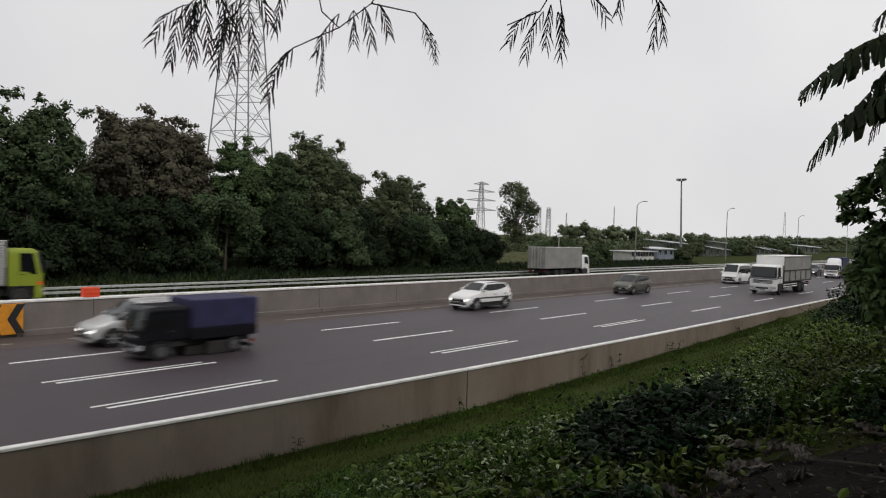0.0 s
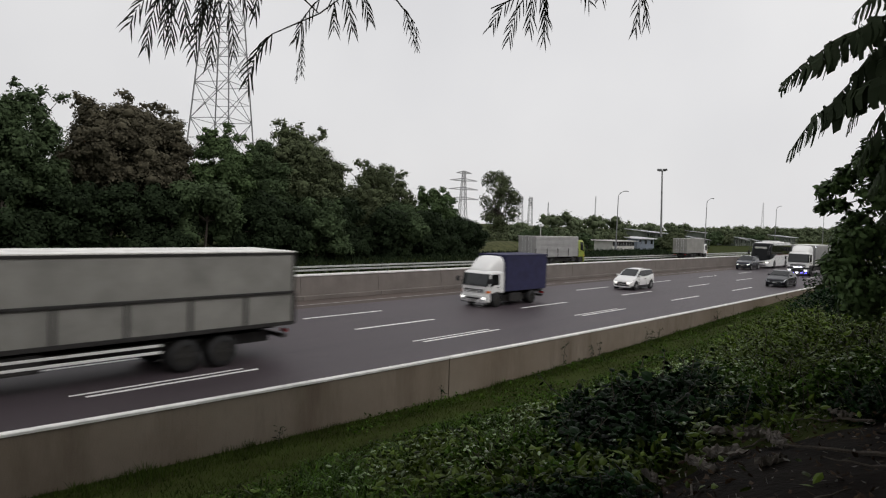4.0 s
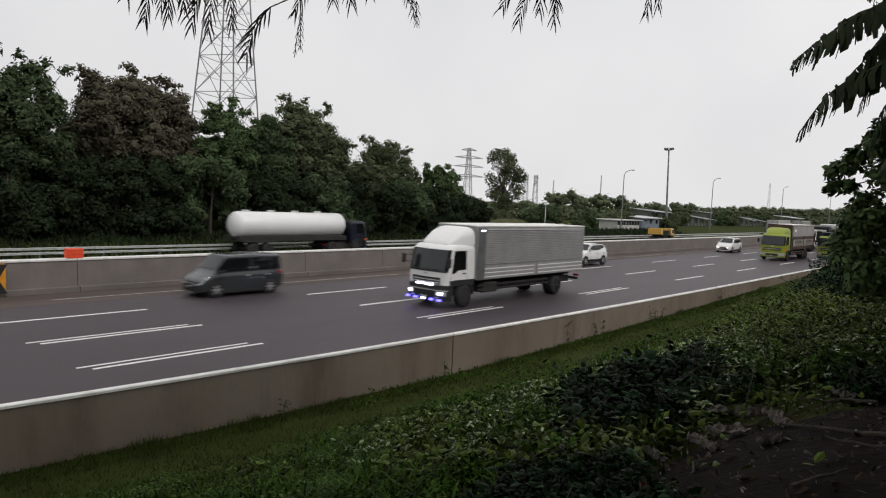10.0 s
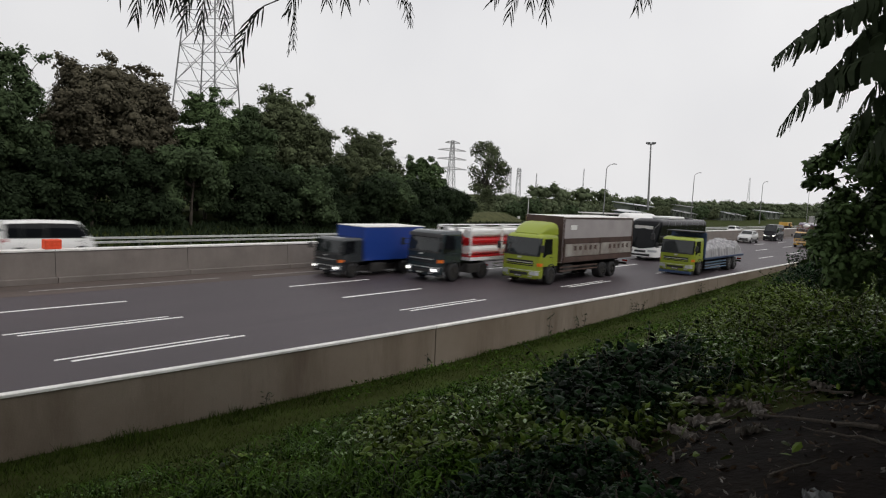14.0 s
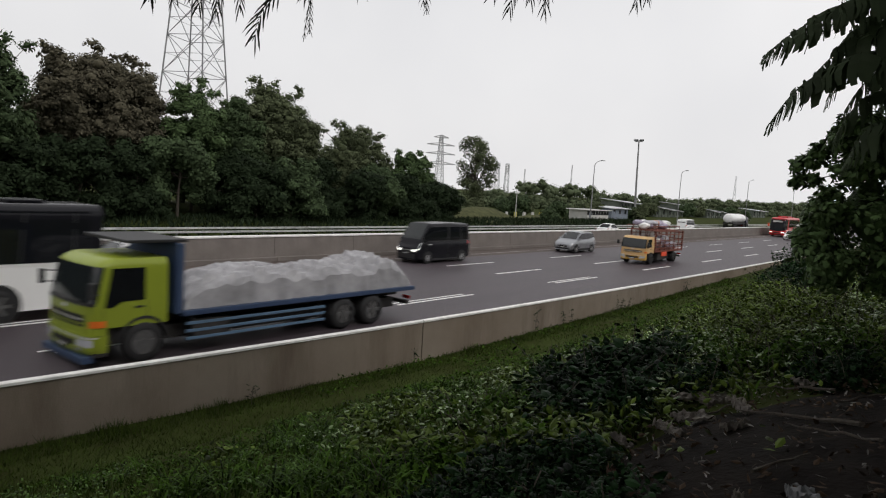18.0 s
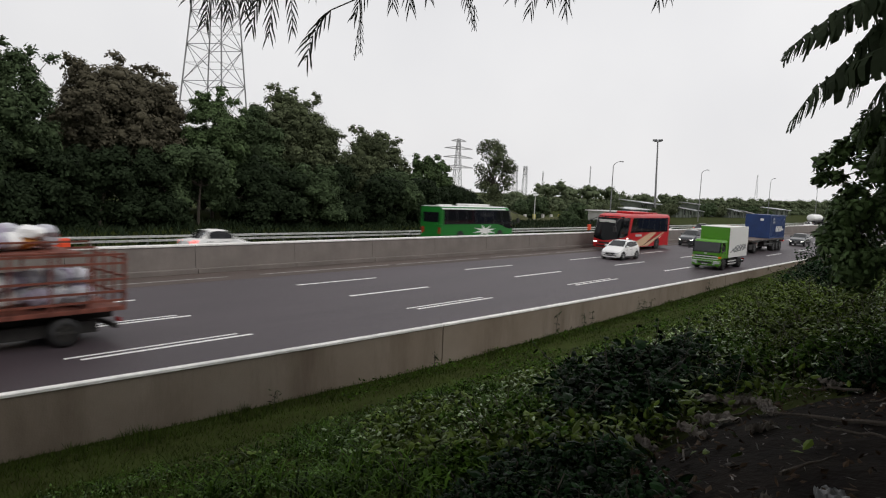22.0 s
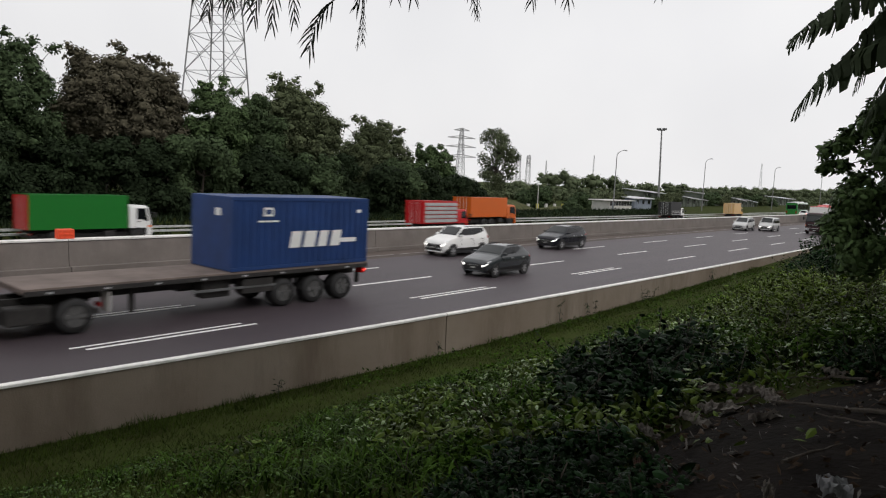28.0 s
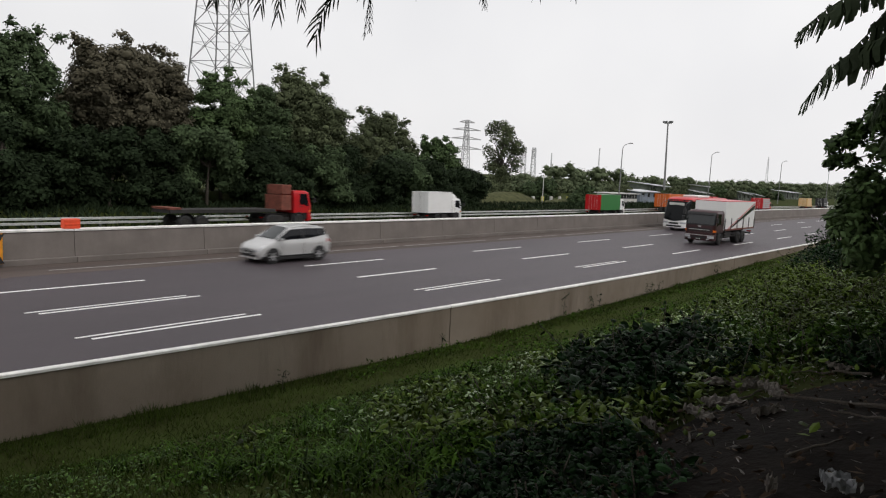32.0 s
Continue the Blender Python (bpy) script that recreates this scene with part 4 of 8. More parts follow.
def frond(rng, v, fc, p, d, n, ln, size):
    """A feathery leaf: a hanging midrib with rows of narrow leaflets that droop."""
    p, d = Vector(p), Vector(d).normalized()
    n = max(4, int(n * 0.62))
    for i in range(n):
        q = p + d * ln * i / n
        d = (d + Vector((0, 0, -0.09))).normalized()
        for sgn in (-1, 1):
            s = d.cross(Vector((0.7, 0.7, 0.1))).normalized() * sgn
            e = (s * 0.5 + d * 0.75 + Vector((0, 0, -0.55)) + Vector(rng.normal(size=3)) * 0.13).normalized()
            ll = size * (1 - 0.35 * abs(i / n - 0.45)) * rng.uniform(0.8, 1.15)
            w = e.cross(Vector((0.7, 0.7, 0))).normalized() * size * 0.038
            i0 = len(v)
            sag = Vector((0, 0, -0.12)) * ll
            v += [q - w * 0.5, q + w * 0.5, q + e * ll * 0.35 + w, q + e * ll * 0.35 - w, q + e * ll * 0.72 + w * 0.9 + sag * 0.5, q + e * ll * 0.72 - w * 0.9 + sag * 0.5, q + e * ll + sag * 1.6]
            fc += [(i0, i0 + 1, i0 + 2, i0 + 3), (i0 + 3, i0 + 2, i0 + 4, i0 + 5), (i0 + 5, i0 + 4, i0 + 6)]
        v_i = len(v)
        w = Vector((0.7, -0.7, 0)) * 0.0022
        v += [q - w, q + w, q + d * ln / n * 1.05 + w, q + d * ln / n * 1.05 - w]
        fc.append((v_i, v_i + 1, v_i + 2, v_i + 3))


RIGHT, UP = Vector((0.67, -0.742, 0.02)), Vector((0, 0, 1))


def twig_branch(label, at, paths, fronds, seed):
    """A hanging twig; places are metres to the right of and above the anchor."""
    rng = np.random.default_rng(seed)
    ob = thing("tree_branch", label, "branch", group="hanging branches", at=at)
    for pts in paths:
        bm = bmesh.new()
        q = [RIGHT * a + UP * b for a, b in pts]
        for a, b in zip(q, q[1:]):
            tube(bm, a, b, 0.0045, 0.0035, 5, caps=False)
        part("twig", bm, M_BARK, ob)
    for a, b, dx, dz, n, ln, size in fronds:
        v, fc = [], []
        frond(rng, v, fc, RIGHT * a + UP * b, RIGHT * dx + UP * dz + Vector((0.25, 0.25, 0)) * rng.normal() * 0.5, n, ln, size)
        raw("frond", v, fc, M_FROND, ob)
    return ob


BRANCH_A = twig_branch("drooping twig with narrow feathery leaves against the sky", (2.42, 3.13, 5.55),
    [[(-0.05, 0.75), (0.02, 0.45), (0.12, 0.36), (0.01, 0.31), (-0.14, 0.24), (-0.22, 0.15)], [(0.12, 0.36), (0.30, 0.5), (0.45, 0.75)], [(0.02, 0.31), (0.03, 0.2)],
     [(-0.35, 0.85), (-0.42, 0.5), (-0.5, 0.4)], [(-0.4, 0.8), (-0.62, 0.58), (-0.76, 0.46)], [(0.3, 0.5), (0.55, 0.45), (0.66, 0.32)]],
    [(-0.14, 0.24, -0.5, -0.45, 15, 0.32, 0.12), (0.03, 0.22, 0.05, -1, 12, 0.22, 0.05), (0.03, 0.2, -0.15, -1, 9, 0.24, 0.04), (0.12, 0.44, -0.35, -0.3, 12, 0.28, 0.1),
     (-0.44, 0.52, -0.7, -0.1, 14, 0.34, 0.11), (-0.46, 0.44, -0.6, -0.55, 15, 0.36, 0.12), (-0.44, 0.42, -0.2, -1, 14, 0.36, 0.11), (-0.4, 0.46, 0.25, -0.9, 14, 0.36, 0.1), (-0.42, 0.62, 0.5, -0.35, 13, 0.3, 0.11),
     (0.2, 0.46, 0.05, -1, 10, 0.2, 0.09), (0.26, 0.48, 0.3, -0.8, 11, 0.22, 0.1), (0.34, 0.5, 0.5, -0.8, 10, 0.2, 0.1), (0.64, 0.34, 0.2, -1, 7, 0.14, 0.06), (0.67, 0.3, 0.1, -1, 7, 0.14, 0.05), (0.6, 0.4, 0.3, -0.9, 7, 0.12, 0.07), (-0.2, 0.58, -0.2, -0.9, 12, 0.26, 0.1),
     (-0.74, 0.48, -0.9, -0.25, 15, 0.3, 0.11), (-0.76, 0.46, -0.45, -0.8, 16, 0.34, 0.11), (-0.7, 0.5, -0.1, -1, 16, 0.34, 0.11), (-0.66, 0.52, 0.25, -0.9, 15, 0.34, 0.11), (-0.62, 0.58, 0.6, -0.5, 14, 0.3, 0.11), (-0.72, 0.5, -0.25, -0.9, 14, 0.3, 0.1), (-0.6, 0.6, -0.7, -0.5, 14, 0.3, 0.11), (-0.56, 0.6, 0.1, -0.9, 14, 0.32, 0.1)], 61)
BRANCH_B = twig_branch("short dark feathery twig hanging from above", (3.28, 2.06, 5.72),
    [[(0.1, 0.75), (-0.05, 0.42), (-0.12, 0.3), (-0.3, 0.22)], [(-0.02, 0.42), (0.02, 0.2)], [(0.4, 0.7), (0.55, 0.3), (0.58, 0.2)]],
    [(-0.14, 0.3, -0.8, -0.3, 13, 0.26, 0.09), (-0.1, 0.3, -0.55, -0.7, 13, 0.28, 0.09), (-0.06, 0.34, -0.15, -1, 12, 0.24, 0.09), (0.0, 0.3, 0.05, -1, 12, 0.26, 0.09), (-0.02, 0.3, 0.3, -0.9, 9, 0.16, 0.09), (0.15, 0.4, 0.6, -0.4, 10, 0.18, 0.09),
     (0.54, 0.36, -0.1, -1, 11, 0.26, 0.09), (0.56, 0.3, 0.2, -1, 8, 0.16, 0.08), (0.5, 0.42, 0.5, -0.6, 8, 0.14, 0.08), (0.34, 0.42, -0.3, -0.9, 9, 0.14, 0.08)], 62)


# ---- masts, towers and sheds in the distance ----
# haze of distance put into this pale steel colour
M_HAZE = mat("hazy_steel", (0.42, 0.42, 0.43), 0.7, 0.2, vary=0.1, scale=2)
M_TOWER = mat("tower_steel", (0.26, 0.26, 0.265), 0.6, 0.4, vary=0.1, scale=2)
M_ROOF = mat("grey_roof_sheet", (0.4, 0.4, 0.41), 0.6, 0.2, vary=0.3, scale=0.4, stretch=(1, 1, 1))
M_WALLW = mat("white_render", (0.55, 0.54, 0.52), 0.8, vary=0.12, scale=0.6)
M_WALLB = mat("blue_grey_render", (0.2, 0.23, 0.28), 0.8, vary=0.15, scale=0.6)
# wall colour darkened for the shade below the shed roofs
M_WALLG = mat("green_grey_render", (0.13, 0.15, 0.125), 0.85, vary=0.2, scale=0.5)
M_ROOF_PALE = mat("pale_roof_sheet", (0.62, 0.63, 0.65), 0.55, 0.1, vary=0.25, scale=0.4)
M_PANE = mat("window_glass_dark", (0.02, 0.024, 0.028), 0.12, vary=0.1, spec=0.6)


def beam(bm, a, b, w):
    tube(bm, a, b, w, w, 4, caps=False)


def lattice_tower(name, x, y, h, base, top_w, turn, panel, w, material, label, arms=()):
    ob = thing(name, label, "power pylon", group="power pylons", at=(x, y, 0))
    ob.rotation_euler.z = turn

    def corner(i, z):
        s = (base + (top_w - base) * z / h) / 2
        return Vector(((-s, s, s, -s)[i], (-s, -s, s, s)[i], z))
    zs = [0.0]
    while zs[-1] < h - 0.5:
        zs.append(min(h, zs[-1] + panel * (1 - 0.55 * zs[-1] / h)))
    for i in range(4):
        bm = bmesh.new()
        beam(bm, corner(i, 0), corner(i, h), w * 1.5)
        part("leg", bm, material, ob)
    bm = bmesh.new()
    for za, zb in zip(zs, zs[1:]):
        for i in range(4):
            j = (i + 1) % 4
            beam(bm, corner(i, zb), corner(j, zb), w * 0.8)
            beam(bm, corner(i, za), corner(j, zb), w * 0.7)
            beam(bm, corner(j, za), corner(i, zb), w * 0.7)
            mid = (corner(i, za) + corner(j, za) + corner(i, zb) + corner(j, zb)) / 4
            beam(bm, (corner(i, za) + corner(i, zb)) / 2, mid, w * 0.5)
            beam(bm, (corner(j, za) + corner(j, zb)) / 2, mid, w * 0.5)
    part("bracing", bm, material, ob)
    for z, ln in arms:
        bm = bmesh.new()
        for s in (-1, 1):
            beam(bm, (0, -0.5, z), (s * ln, 0, z + 0.2), w * 2.6)
            beam(bm, (0, 0.5, z), (s * ln, 0, z + 0.2), w * 2.6)
            beam(bm, (0, 0, z + 1.3), (s * ln, 0, z + 0.2), w * 2.6)
        tagged(part("cross_arm", bm, material, ob), kind="stuff")
    return ob


lattice_tower("power_pylon", 54.5, 90, 46, 8.7, 2.4, radians(26), 6.6, 0.072, M_TOWER, "tall grey steel lattice power pylon behind the trees")
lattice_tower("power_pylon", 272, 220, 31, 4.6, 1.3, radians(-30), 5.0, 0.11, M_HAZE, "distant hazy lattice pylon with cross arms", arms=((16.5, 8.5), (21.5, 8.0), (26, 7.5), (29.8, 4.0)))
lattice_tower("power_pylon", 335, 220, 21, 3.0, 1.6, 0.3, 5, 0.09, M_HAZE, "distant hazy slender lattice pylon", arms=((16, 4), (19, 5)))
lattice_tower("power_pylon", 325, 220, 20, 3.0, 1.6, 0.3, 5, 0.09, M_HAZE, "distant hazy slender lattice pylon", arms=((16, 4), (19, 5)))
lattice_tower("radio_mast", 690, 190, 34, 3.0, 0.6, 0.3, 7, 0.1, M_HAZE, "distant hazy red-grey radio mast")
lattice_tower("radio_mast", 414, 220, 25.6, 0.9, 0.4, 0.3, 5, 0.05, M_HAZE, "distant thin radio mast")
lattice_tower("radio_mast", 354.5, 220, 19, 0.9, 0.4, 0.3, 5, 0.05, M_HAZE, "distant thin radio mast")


def cable(a, b, sag, r=0.05):
    a, b = Vector(a), Vector(b)
    bm = bmesh.new()
    pts = [a.lerp(b, i / 10) - Vector((0, 0, sag * 4 * (i / 10) * (1 - i / 10))) for i in range(11)]
    for p, q in zip(pts, pts[1:]):
        tube(bm, p, q, r, r, 4, caps=False)
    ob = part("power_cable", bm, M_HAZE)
    tagged(ob, "thin sagging power cable between the pylons", "cable", group="power cables")


for s, z in ((-6.3, 17.7), (6.3, 17.7), (-5.8, 22.2)):
    cable((272 + s, 220, z), (110 + s, 180, z + 6), 6)


def street_lamp(x, y, h, label):
    ob = thing("street_lamp", label, "street lamp", group="street lamps", at=(x, y, 0))
    bm = bmesh.new()
    tube(bm, (0, 0, 0), (0, 0, h - 1.2), 0.13, 0.08, 8)
    q = [Vector((0.1 * 0, 0, h - 1.2))]
    for i in range(1, 7):
        a = i / 6 * 1.25
        q.append(Vector((2.2 * (1 - math.cos(a)), -0.9 * (1 - math.cos(a)), h - 1.2 + 1.25 * math.sin(a))))
    for a, b in zip(q, q[1:]):
        tube(bm, a, b, 0.075, 0.065, 6, caps=False)
    part("pole", bm, M_TOWER, ob)
    bm = bmesh.new()
    box(bm, 1.4, 2.5, -0.9, -0.6, h - 0.08, h + 0.08, 0.04)
    part("lamp_head", bm, M_TOWER, ob)


for x, h in ((122.0, 12.0), (170.3, 13.0), (232.6, 13.7), (300, 13.5)):
    street_lamp(x, 60, h, "single-arm grey street lamp beside the slip road")


def floodlight_mast():
    ob = thing("floodlight_mast", "tall slightly leaning floodlight mast with a lamp crown", "light mast", at=(167.4, 70, 0))
    ob.rotation_euler = (0, radians(-4.5), 0)
    bm = bmesh.new()
    tube(bm, (0, 0, -0.2), (0, 0, 19.6), 0.3, 0.16, 10)
    part("mast", bm, M_TOWER, ob)
    bm = bmesh.new()
    tube(bm, (0, 0, 19.5), (0, 0, 19.7), 0.9, 0.9, 12)
    part("ring", bm, M_TOWER, ob)
    for i in range(6):
        a = i * math.pi / 3
        bm = bmesh.new()
        box(bm, -0.28, 0.28, -0.18, 0.18, -0.3, 0.12, 0.04)
        f = part("floodlight", bm, M_STEEL_DARK, ob)
        f.location = (0.95 * math.cos(a), 0.95 * math.sin(a), 20.0)
        f.rotation_euler = (0.5, 0, a)


floodlight_mast()


def house(x, y, w, d, h, roof, wall, label, nwin=3, name="house", rise=1.1):
    ob = thing(name, label, "building", group="roadside buildings", at=(x, y, 0))
    bm = bmesh.new()
    box(bm, -w / 2, w / 2, -d / 2, d / 2, -0.2, h)
    part("wall", bm, wall, ob)
    bm = bmesh.new()
    prism(bm, [(-w / 2 - 0.5, h + 0.005), (w / 2 + 0.5, h + 0.005), (w / 2 + 0.4, h + 0.15), (-w / 2 - 0.4, h + 0.15)], -d / 2 - 0.6, d / 2 + 0.6)
    for v in bm.verts:
        if v.co.y > 0:
            v.co.z += rise
    part("roof", bm, roof, ob, "weathered sloping sheet roof")
    for i in range(nwin):
        bm = bmesh.new()
        box(bm, -0.5, 0.5, -0.04, 0.04, 0, 0.9, 0.02)
        p = part("window", bm, M_PANE, ob)
        p.location = (-w / 2 + w * (i + 0.5) / nwin, -d / 2 - 0.02, h * 0.55)
    bm = bmesh.new()
    box(bm, -0.45, 0.45, -0.04, 0.04, 0, 2.0, 0.02)
    p = part("door", bm, M_WALLB, ob)
    p.location = (-w * 0.36, -d / 2 - 0.025, -0.15)


house(129.5, 64, 10, 4, 2.1, M_WALLW, M_WALLW, "low white flat-roofed toilet block with a row of small openings", 8, rise=0.0)
house(147, 67, 9, 4, 2.5, M_ROOF_PALE, M_WALLB, "small blue-grey roadside kiosk with a pale roof", 3, "kiosk", rise=0.35)


def shed(x, y, w, d, hi, lo, m, label, bays=5):
    """An open-fronted shed whose sheet roof falls along the road."""
    ob = thing("shed", label, "building", group="roadside sheds", at=(x, y, 0))
    bm = bmesh.new()
    prism(bm, [(-w / 2, -0.2), (w / 2, -0.2), (w / 2, lo - 0.75), (-w / 2, hi - 0.75)], -d / 2 + 1.2, d / 2)
    part("wall", bm, M_WALLG, ob)
    bm = bmesh.new()
    prism(bm, [(-w / 2 - 0.8, hi - 0.1), (w / 2 + 0.8, lo - 0.1), (w / 2 + 0.8, lo + 0.1), (-w / 2 - 0.8, hi + 0.1)], -d / 2, d / 2 + 0.4)
    for v in bm.verts:
        if v.co.y < 0:
            v.co.z -= 0.75
    part("roof", bm, m, ob, "pale sloping sheet roof")
    for i in range(bays + 1):
        f = i / bays
        top = hi + (lo - hi) * f
        bm = bmesh.new()
        box(bm, -0.12, 0.12, -0.12, 0.12, -0.2, top - 0.85)
        p = part("post", bm, M_WALLG, ob)
        p.location = (-w / 2 + w * f, -d / 2 + 0.3, 0)
        if i < bays and i % 2 == 0:
            # dark pane on the solid wall, in place of a shaded opening
            bm = bmesh.new()
            box(bm, 0, w / bays * 0.6, -0.03, 0.03, 0.9, max(1.2, lo - 0.7), 0.02)
            p = part("opening", bm, M_PANE, ob, "dark pane standing in for a shaded opening")
            p.location = (-w / 2 + w * f + 0.8, -d / 2 + 1.165, 0)


for x, y, w, d, hi, lo, m in [(207, 80, 13, 8, 3.9, 3.0, M_ROOF_PALE), (221, 82, 11, 8, 3.5, 2.7, M_ROOF), (213, 92, 22, 8, 4.7, 4.0, M_ROOF_PALE), (255, 80, 12, 8, 3.8, 2.9, M_ROOF_PALE), (269, 80, 12, 8, 3.4, 2.5, M_ROOF_PALE), (264, 92, 22, 8, 4.8, 4.2, M_ROOF), (372, 92, 24, 8, 4.3, 4.0, M_ROOF_PALE)]:
    shed(x, y, w, d, hi, lo, m, "low open shed with a sloping pale sheet roof")


def marker_post(x, y, m):
    ob = thing("marker_post", "short painted concrete marker post on the verge", "post", group="marker posts by the slip road", at=(x, y, 0.0))
    bm = bmesh.new()
    box(bm, -0.3, 0.3, -0.16, 0.16, -0.3, 1.2, 0.04)
    part("post", bm, m, ob)


M_MARK = mat("yellow_post_paint", (0.5, 0.45, 0.12), 0.7, vary=0.2)
for i in range(10):
    marker_post(92 + i * 3.1, 65.8 + 0.08 * i, [M_WALLW, M_MARK, M_WALLW][i % 3])
ob = thing("sign_post", "slim white pole beside the slip road", "pole", at=(91.6, 58, 0))
bm = bmesh.new()
tube(bm, (0, 0, -0.1), (0, 0, 4.8), 0.07, 0.06, 8)
part("pole", bm, M_WALLW, ob)
bm = bmesh.new()
box(bm, -0.6, 0.6, -0.03, 0.03, 4.55, 4.8, 0.01)
part("sign_plate", bm, M_STEEL, ob)
strip("slip_road_kerb", 50.6, 51.0, 0.0, M_CAP, "pale kerb line of the slip road", "kerb", 78, 330)


# ---- things on the median ----
def median_box():
    ob = thing("barrier_block", "orange plastic water-filled block on the median wall", "road barrier", at=(11.75, MED0 + 0.32, MED_TOP + 0.088))
    bm = bmesh.new()
    box(bm, -0.34, 0.34, -0.2, 0.2, 0, 0.42, 0.05)
    part("block", bm, M_ORANGE, ob)
    bm = bmesh.new()
    box(bm, -0.3, 0.3, -0.215, -0.19, 0.16, 0.24, 0.01)
    part("groove", bm, M_ORANGE, ob)


median_box()


def chevron_board():
    ob = thing("chevron_board", "orange warning board with black chevron at the wall's end", "road sign", at=(8.3, 30.5, 0))
    bm = bmesh.new()
    box(bm, -1.05, 0.65, -0.03, 0.03, 0.14, 1.36, 0.02)
    part("board", bm, M_YELLOW, ob)
    for k in (-0.72, 0.1):
        bm = bmesh.new()
        pts = [(k + 0.3, 0.16), (k + 0.6, 0.16), (k + 0.28, 0.75), (k + 0.6, 1.34), (k + 0.3, 1.34), (k - 0.02, 0.75)]
        prism(bm, pts, -0.046, -0.034)
        part("chevron", bm, M_BLACK, ob, "black chevron")
    for xx in (-0.9, 0.5):
        bm = bmesh.new()
        box(bm, xx - 0.05, xx + 0.05, 0.032, 0.13, 0, 1.2)
        part("post", bm, M_STEEL_DARK, ob)


chevron_board()


def grass_mound(x, y, rx, ry, h):
    bm = bmesh.new()
    rings = []
    for j in range(1, 9):
        k = j / 8
        rings.append([(x + rx * k * math.cos(a), y + ry * k * math.sin(a), h * (1 - k * k) ** 1.3 + 0.12 * noise.noise((k * 5, a * 2, x)) * (1 - k) - 0.15) for a in [2 * math.pi * i / 28 for i in range(28)]])
    loft(bm, rings)
    tagged(part("grass_mound", bm, M_VERGE, smooth=True), "low olive-green grassy mound beside the slip road", "mound", group="grass mounds")


grass_mound(86, 61, 11, 4.5, 2.3)
grass_mound(108, 63, 12, 4, 1.1)


# ---- vehicles: the front points along +x, the left side along +y ----
M_GLASS = mat("tinted_glass", (0.008, 0.009, 0.011), 0.06, vary=0.1, scale=2, spec=0.28)
M_SCREEN = mat("clear_windscreen", (0.016, 0.02, 0.021), 0.06, vary=0.1, scale=2, spec=0.55)
M_COACH_SCREEN = mat("dark_coach_windscreen", (0.006, 0.007, 0.008), 0.07, vary=0.1, scale=2, spec=0.16)
M_RIM_TRUCK = mat("grey_steel_rim", (0.15, 0.15, 0.15), 0.5, 0.4, vary=0.15)
M_TRIM = mat("black_plastic", (0.02, 0.02, 0.021), 0.55, vary=0.15, scale=8)
M_CHASSIS = mat("dirty_chassis", (0.028, 0.026, 0.025), 0.8, vary=0.3, scale=3)
M_RIM = mat("alloy_rim", (0.5, 0.5, 0.51), 0.45, 0.6, vary=0.1)
M_RIM_DIRTY = mat("dusty_steel_rim", (0.045, 0.043, 0.04), 0.6, 0.3, vary=0.2)
M_LAMP = mat("clear_lamp", (0.6, 0.62, 0.65), 0.15, 0.3, vary=0.05)
M_LAMP_ON = glow("lit_headlamp", (1.0, 0.97, 0.92), 2.2)
M_LED_BLUE = glow("blue_marker_led", (0.12, 0.1, 1.0), 5.0)
M_LED_WHITE = glow("white_marker_led", (0.85, 0.85, 1.0), 5.0)
M_TAIL = mat("red_lens", (0.35, 0.01, 0.01), 0.25, vary=0.08)
M_TAIL_ON = glow("lit_tail_lamp", (1.0, 0.05, 0.03), 2.0)
M_AMBER = mat("amber_lens", (0.75, 0.17, 0.02), 0.3, vary=0.08)
M_PLATE = mat("plate_black", (0.03, 0.03, 0.03), 0.5)
M_BAR = mat("plate_marks", (0.6, 0.6, 0.58), 0.5)
P_WHITE = paint("white_paint", (0.84, 0.84, 0.83), 0.3)
P_OFFWHITE = paint("off_white_paint", (0.62, 0.6, 0.58), 0.4)
P_SILVER = paint("silver_paint", (0.55, 0.55, 0.55), 0.3, 0.3)
P_GREY = paint("grey_paint", (0.34, 0.35, 0.37), 0.33, 0.65, coat=0.15)
P_DARK = paint("dark_grey_paint", (0.03, 0.035, 0.039), 0.2, coat=0.5, spec=0.5)
P_BLACK = paint("black_paint", (0.01, 0.01, 0.013), 0.25, coat=0.0, spec=0.2)
P_NAVY = paint("dark_navy_paint", (0.013, 0.017, 0.028), 0.2, coat=0.3, spec=0.4)
P_TEAL = paint("dark_teal_paint", (0.022, 0.033, 0.038), 0.2, coat=0.5, spec=0.5)
P_OLIVE = paint("olive_paint", (0.085, 0.085, 0.065), 0.3)
P_LIME = paint("lime_paint", (0.26, 0.32, 0.03))
P_YELLOW = paint("yellow_paint", (0.62, 0.37, 0.075))
P_CREAM = paint("cream_yellow_paint", (0.64, 0.42, 0.19))
P_ORANGE = paint("orange_paint", (0.6, 0.12, 0.012))
P_RED = paint("red_paint", (0.5, 0.009, 0.013))
P_DEEPRED = paint("deep_red_paint", (0.16, 0.008, 0.012))
P_GLOSS = paint("glossy_black_paint", (0.006, 0.007, 0.012), 0.18, coat=0.2, spec=0.3)
P_GREEN = paint("green_paint", (0.01, 0.16, 0.02))
P_GREENL = paint("light_green_paint", (0.075, 0.26, 0.012))
P_BLUE = paint("blue_paint", (0.015, 0.05, 0.26))
P_BEIGE = paint("beige_livery", (0.66, 0.47, 0.3))
M_ALU = mat("ribbed_aluminium", (0.36, 0.355, 0.35), 0.55, 0.2, vary=0.1, scale=0.8, bump=0.1, bscale=4)
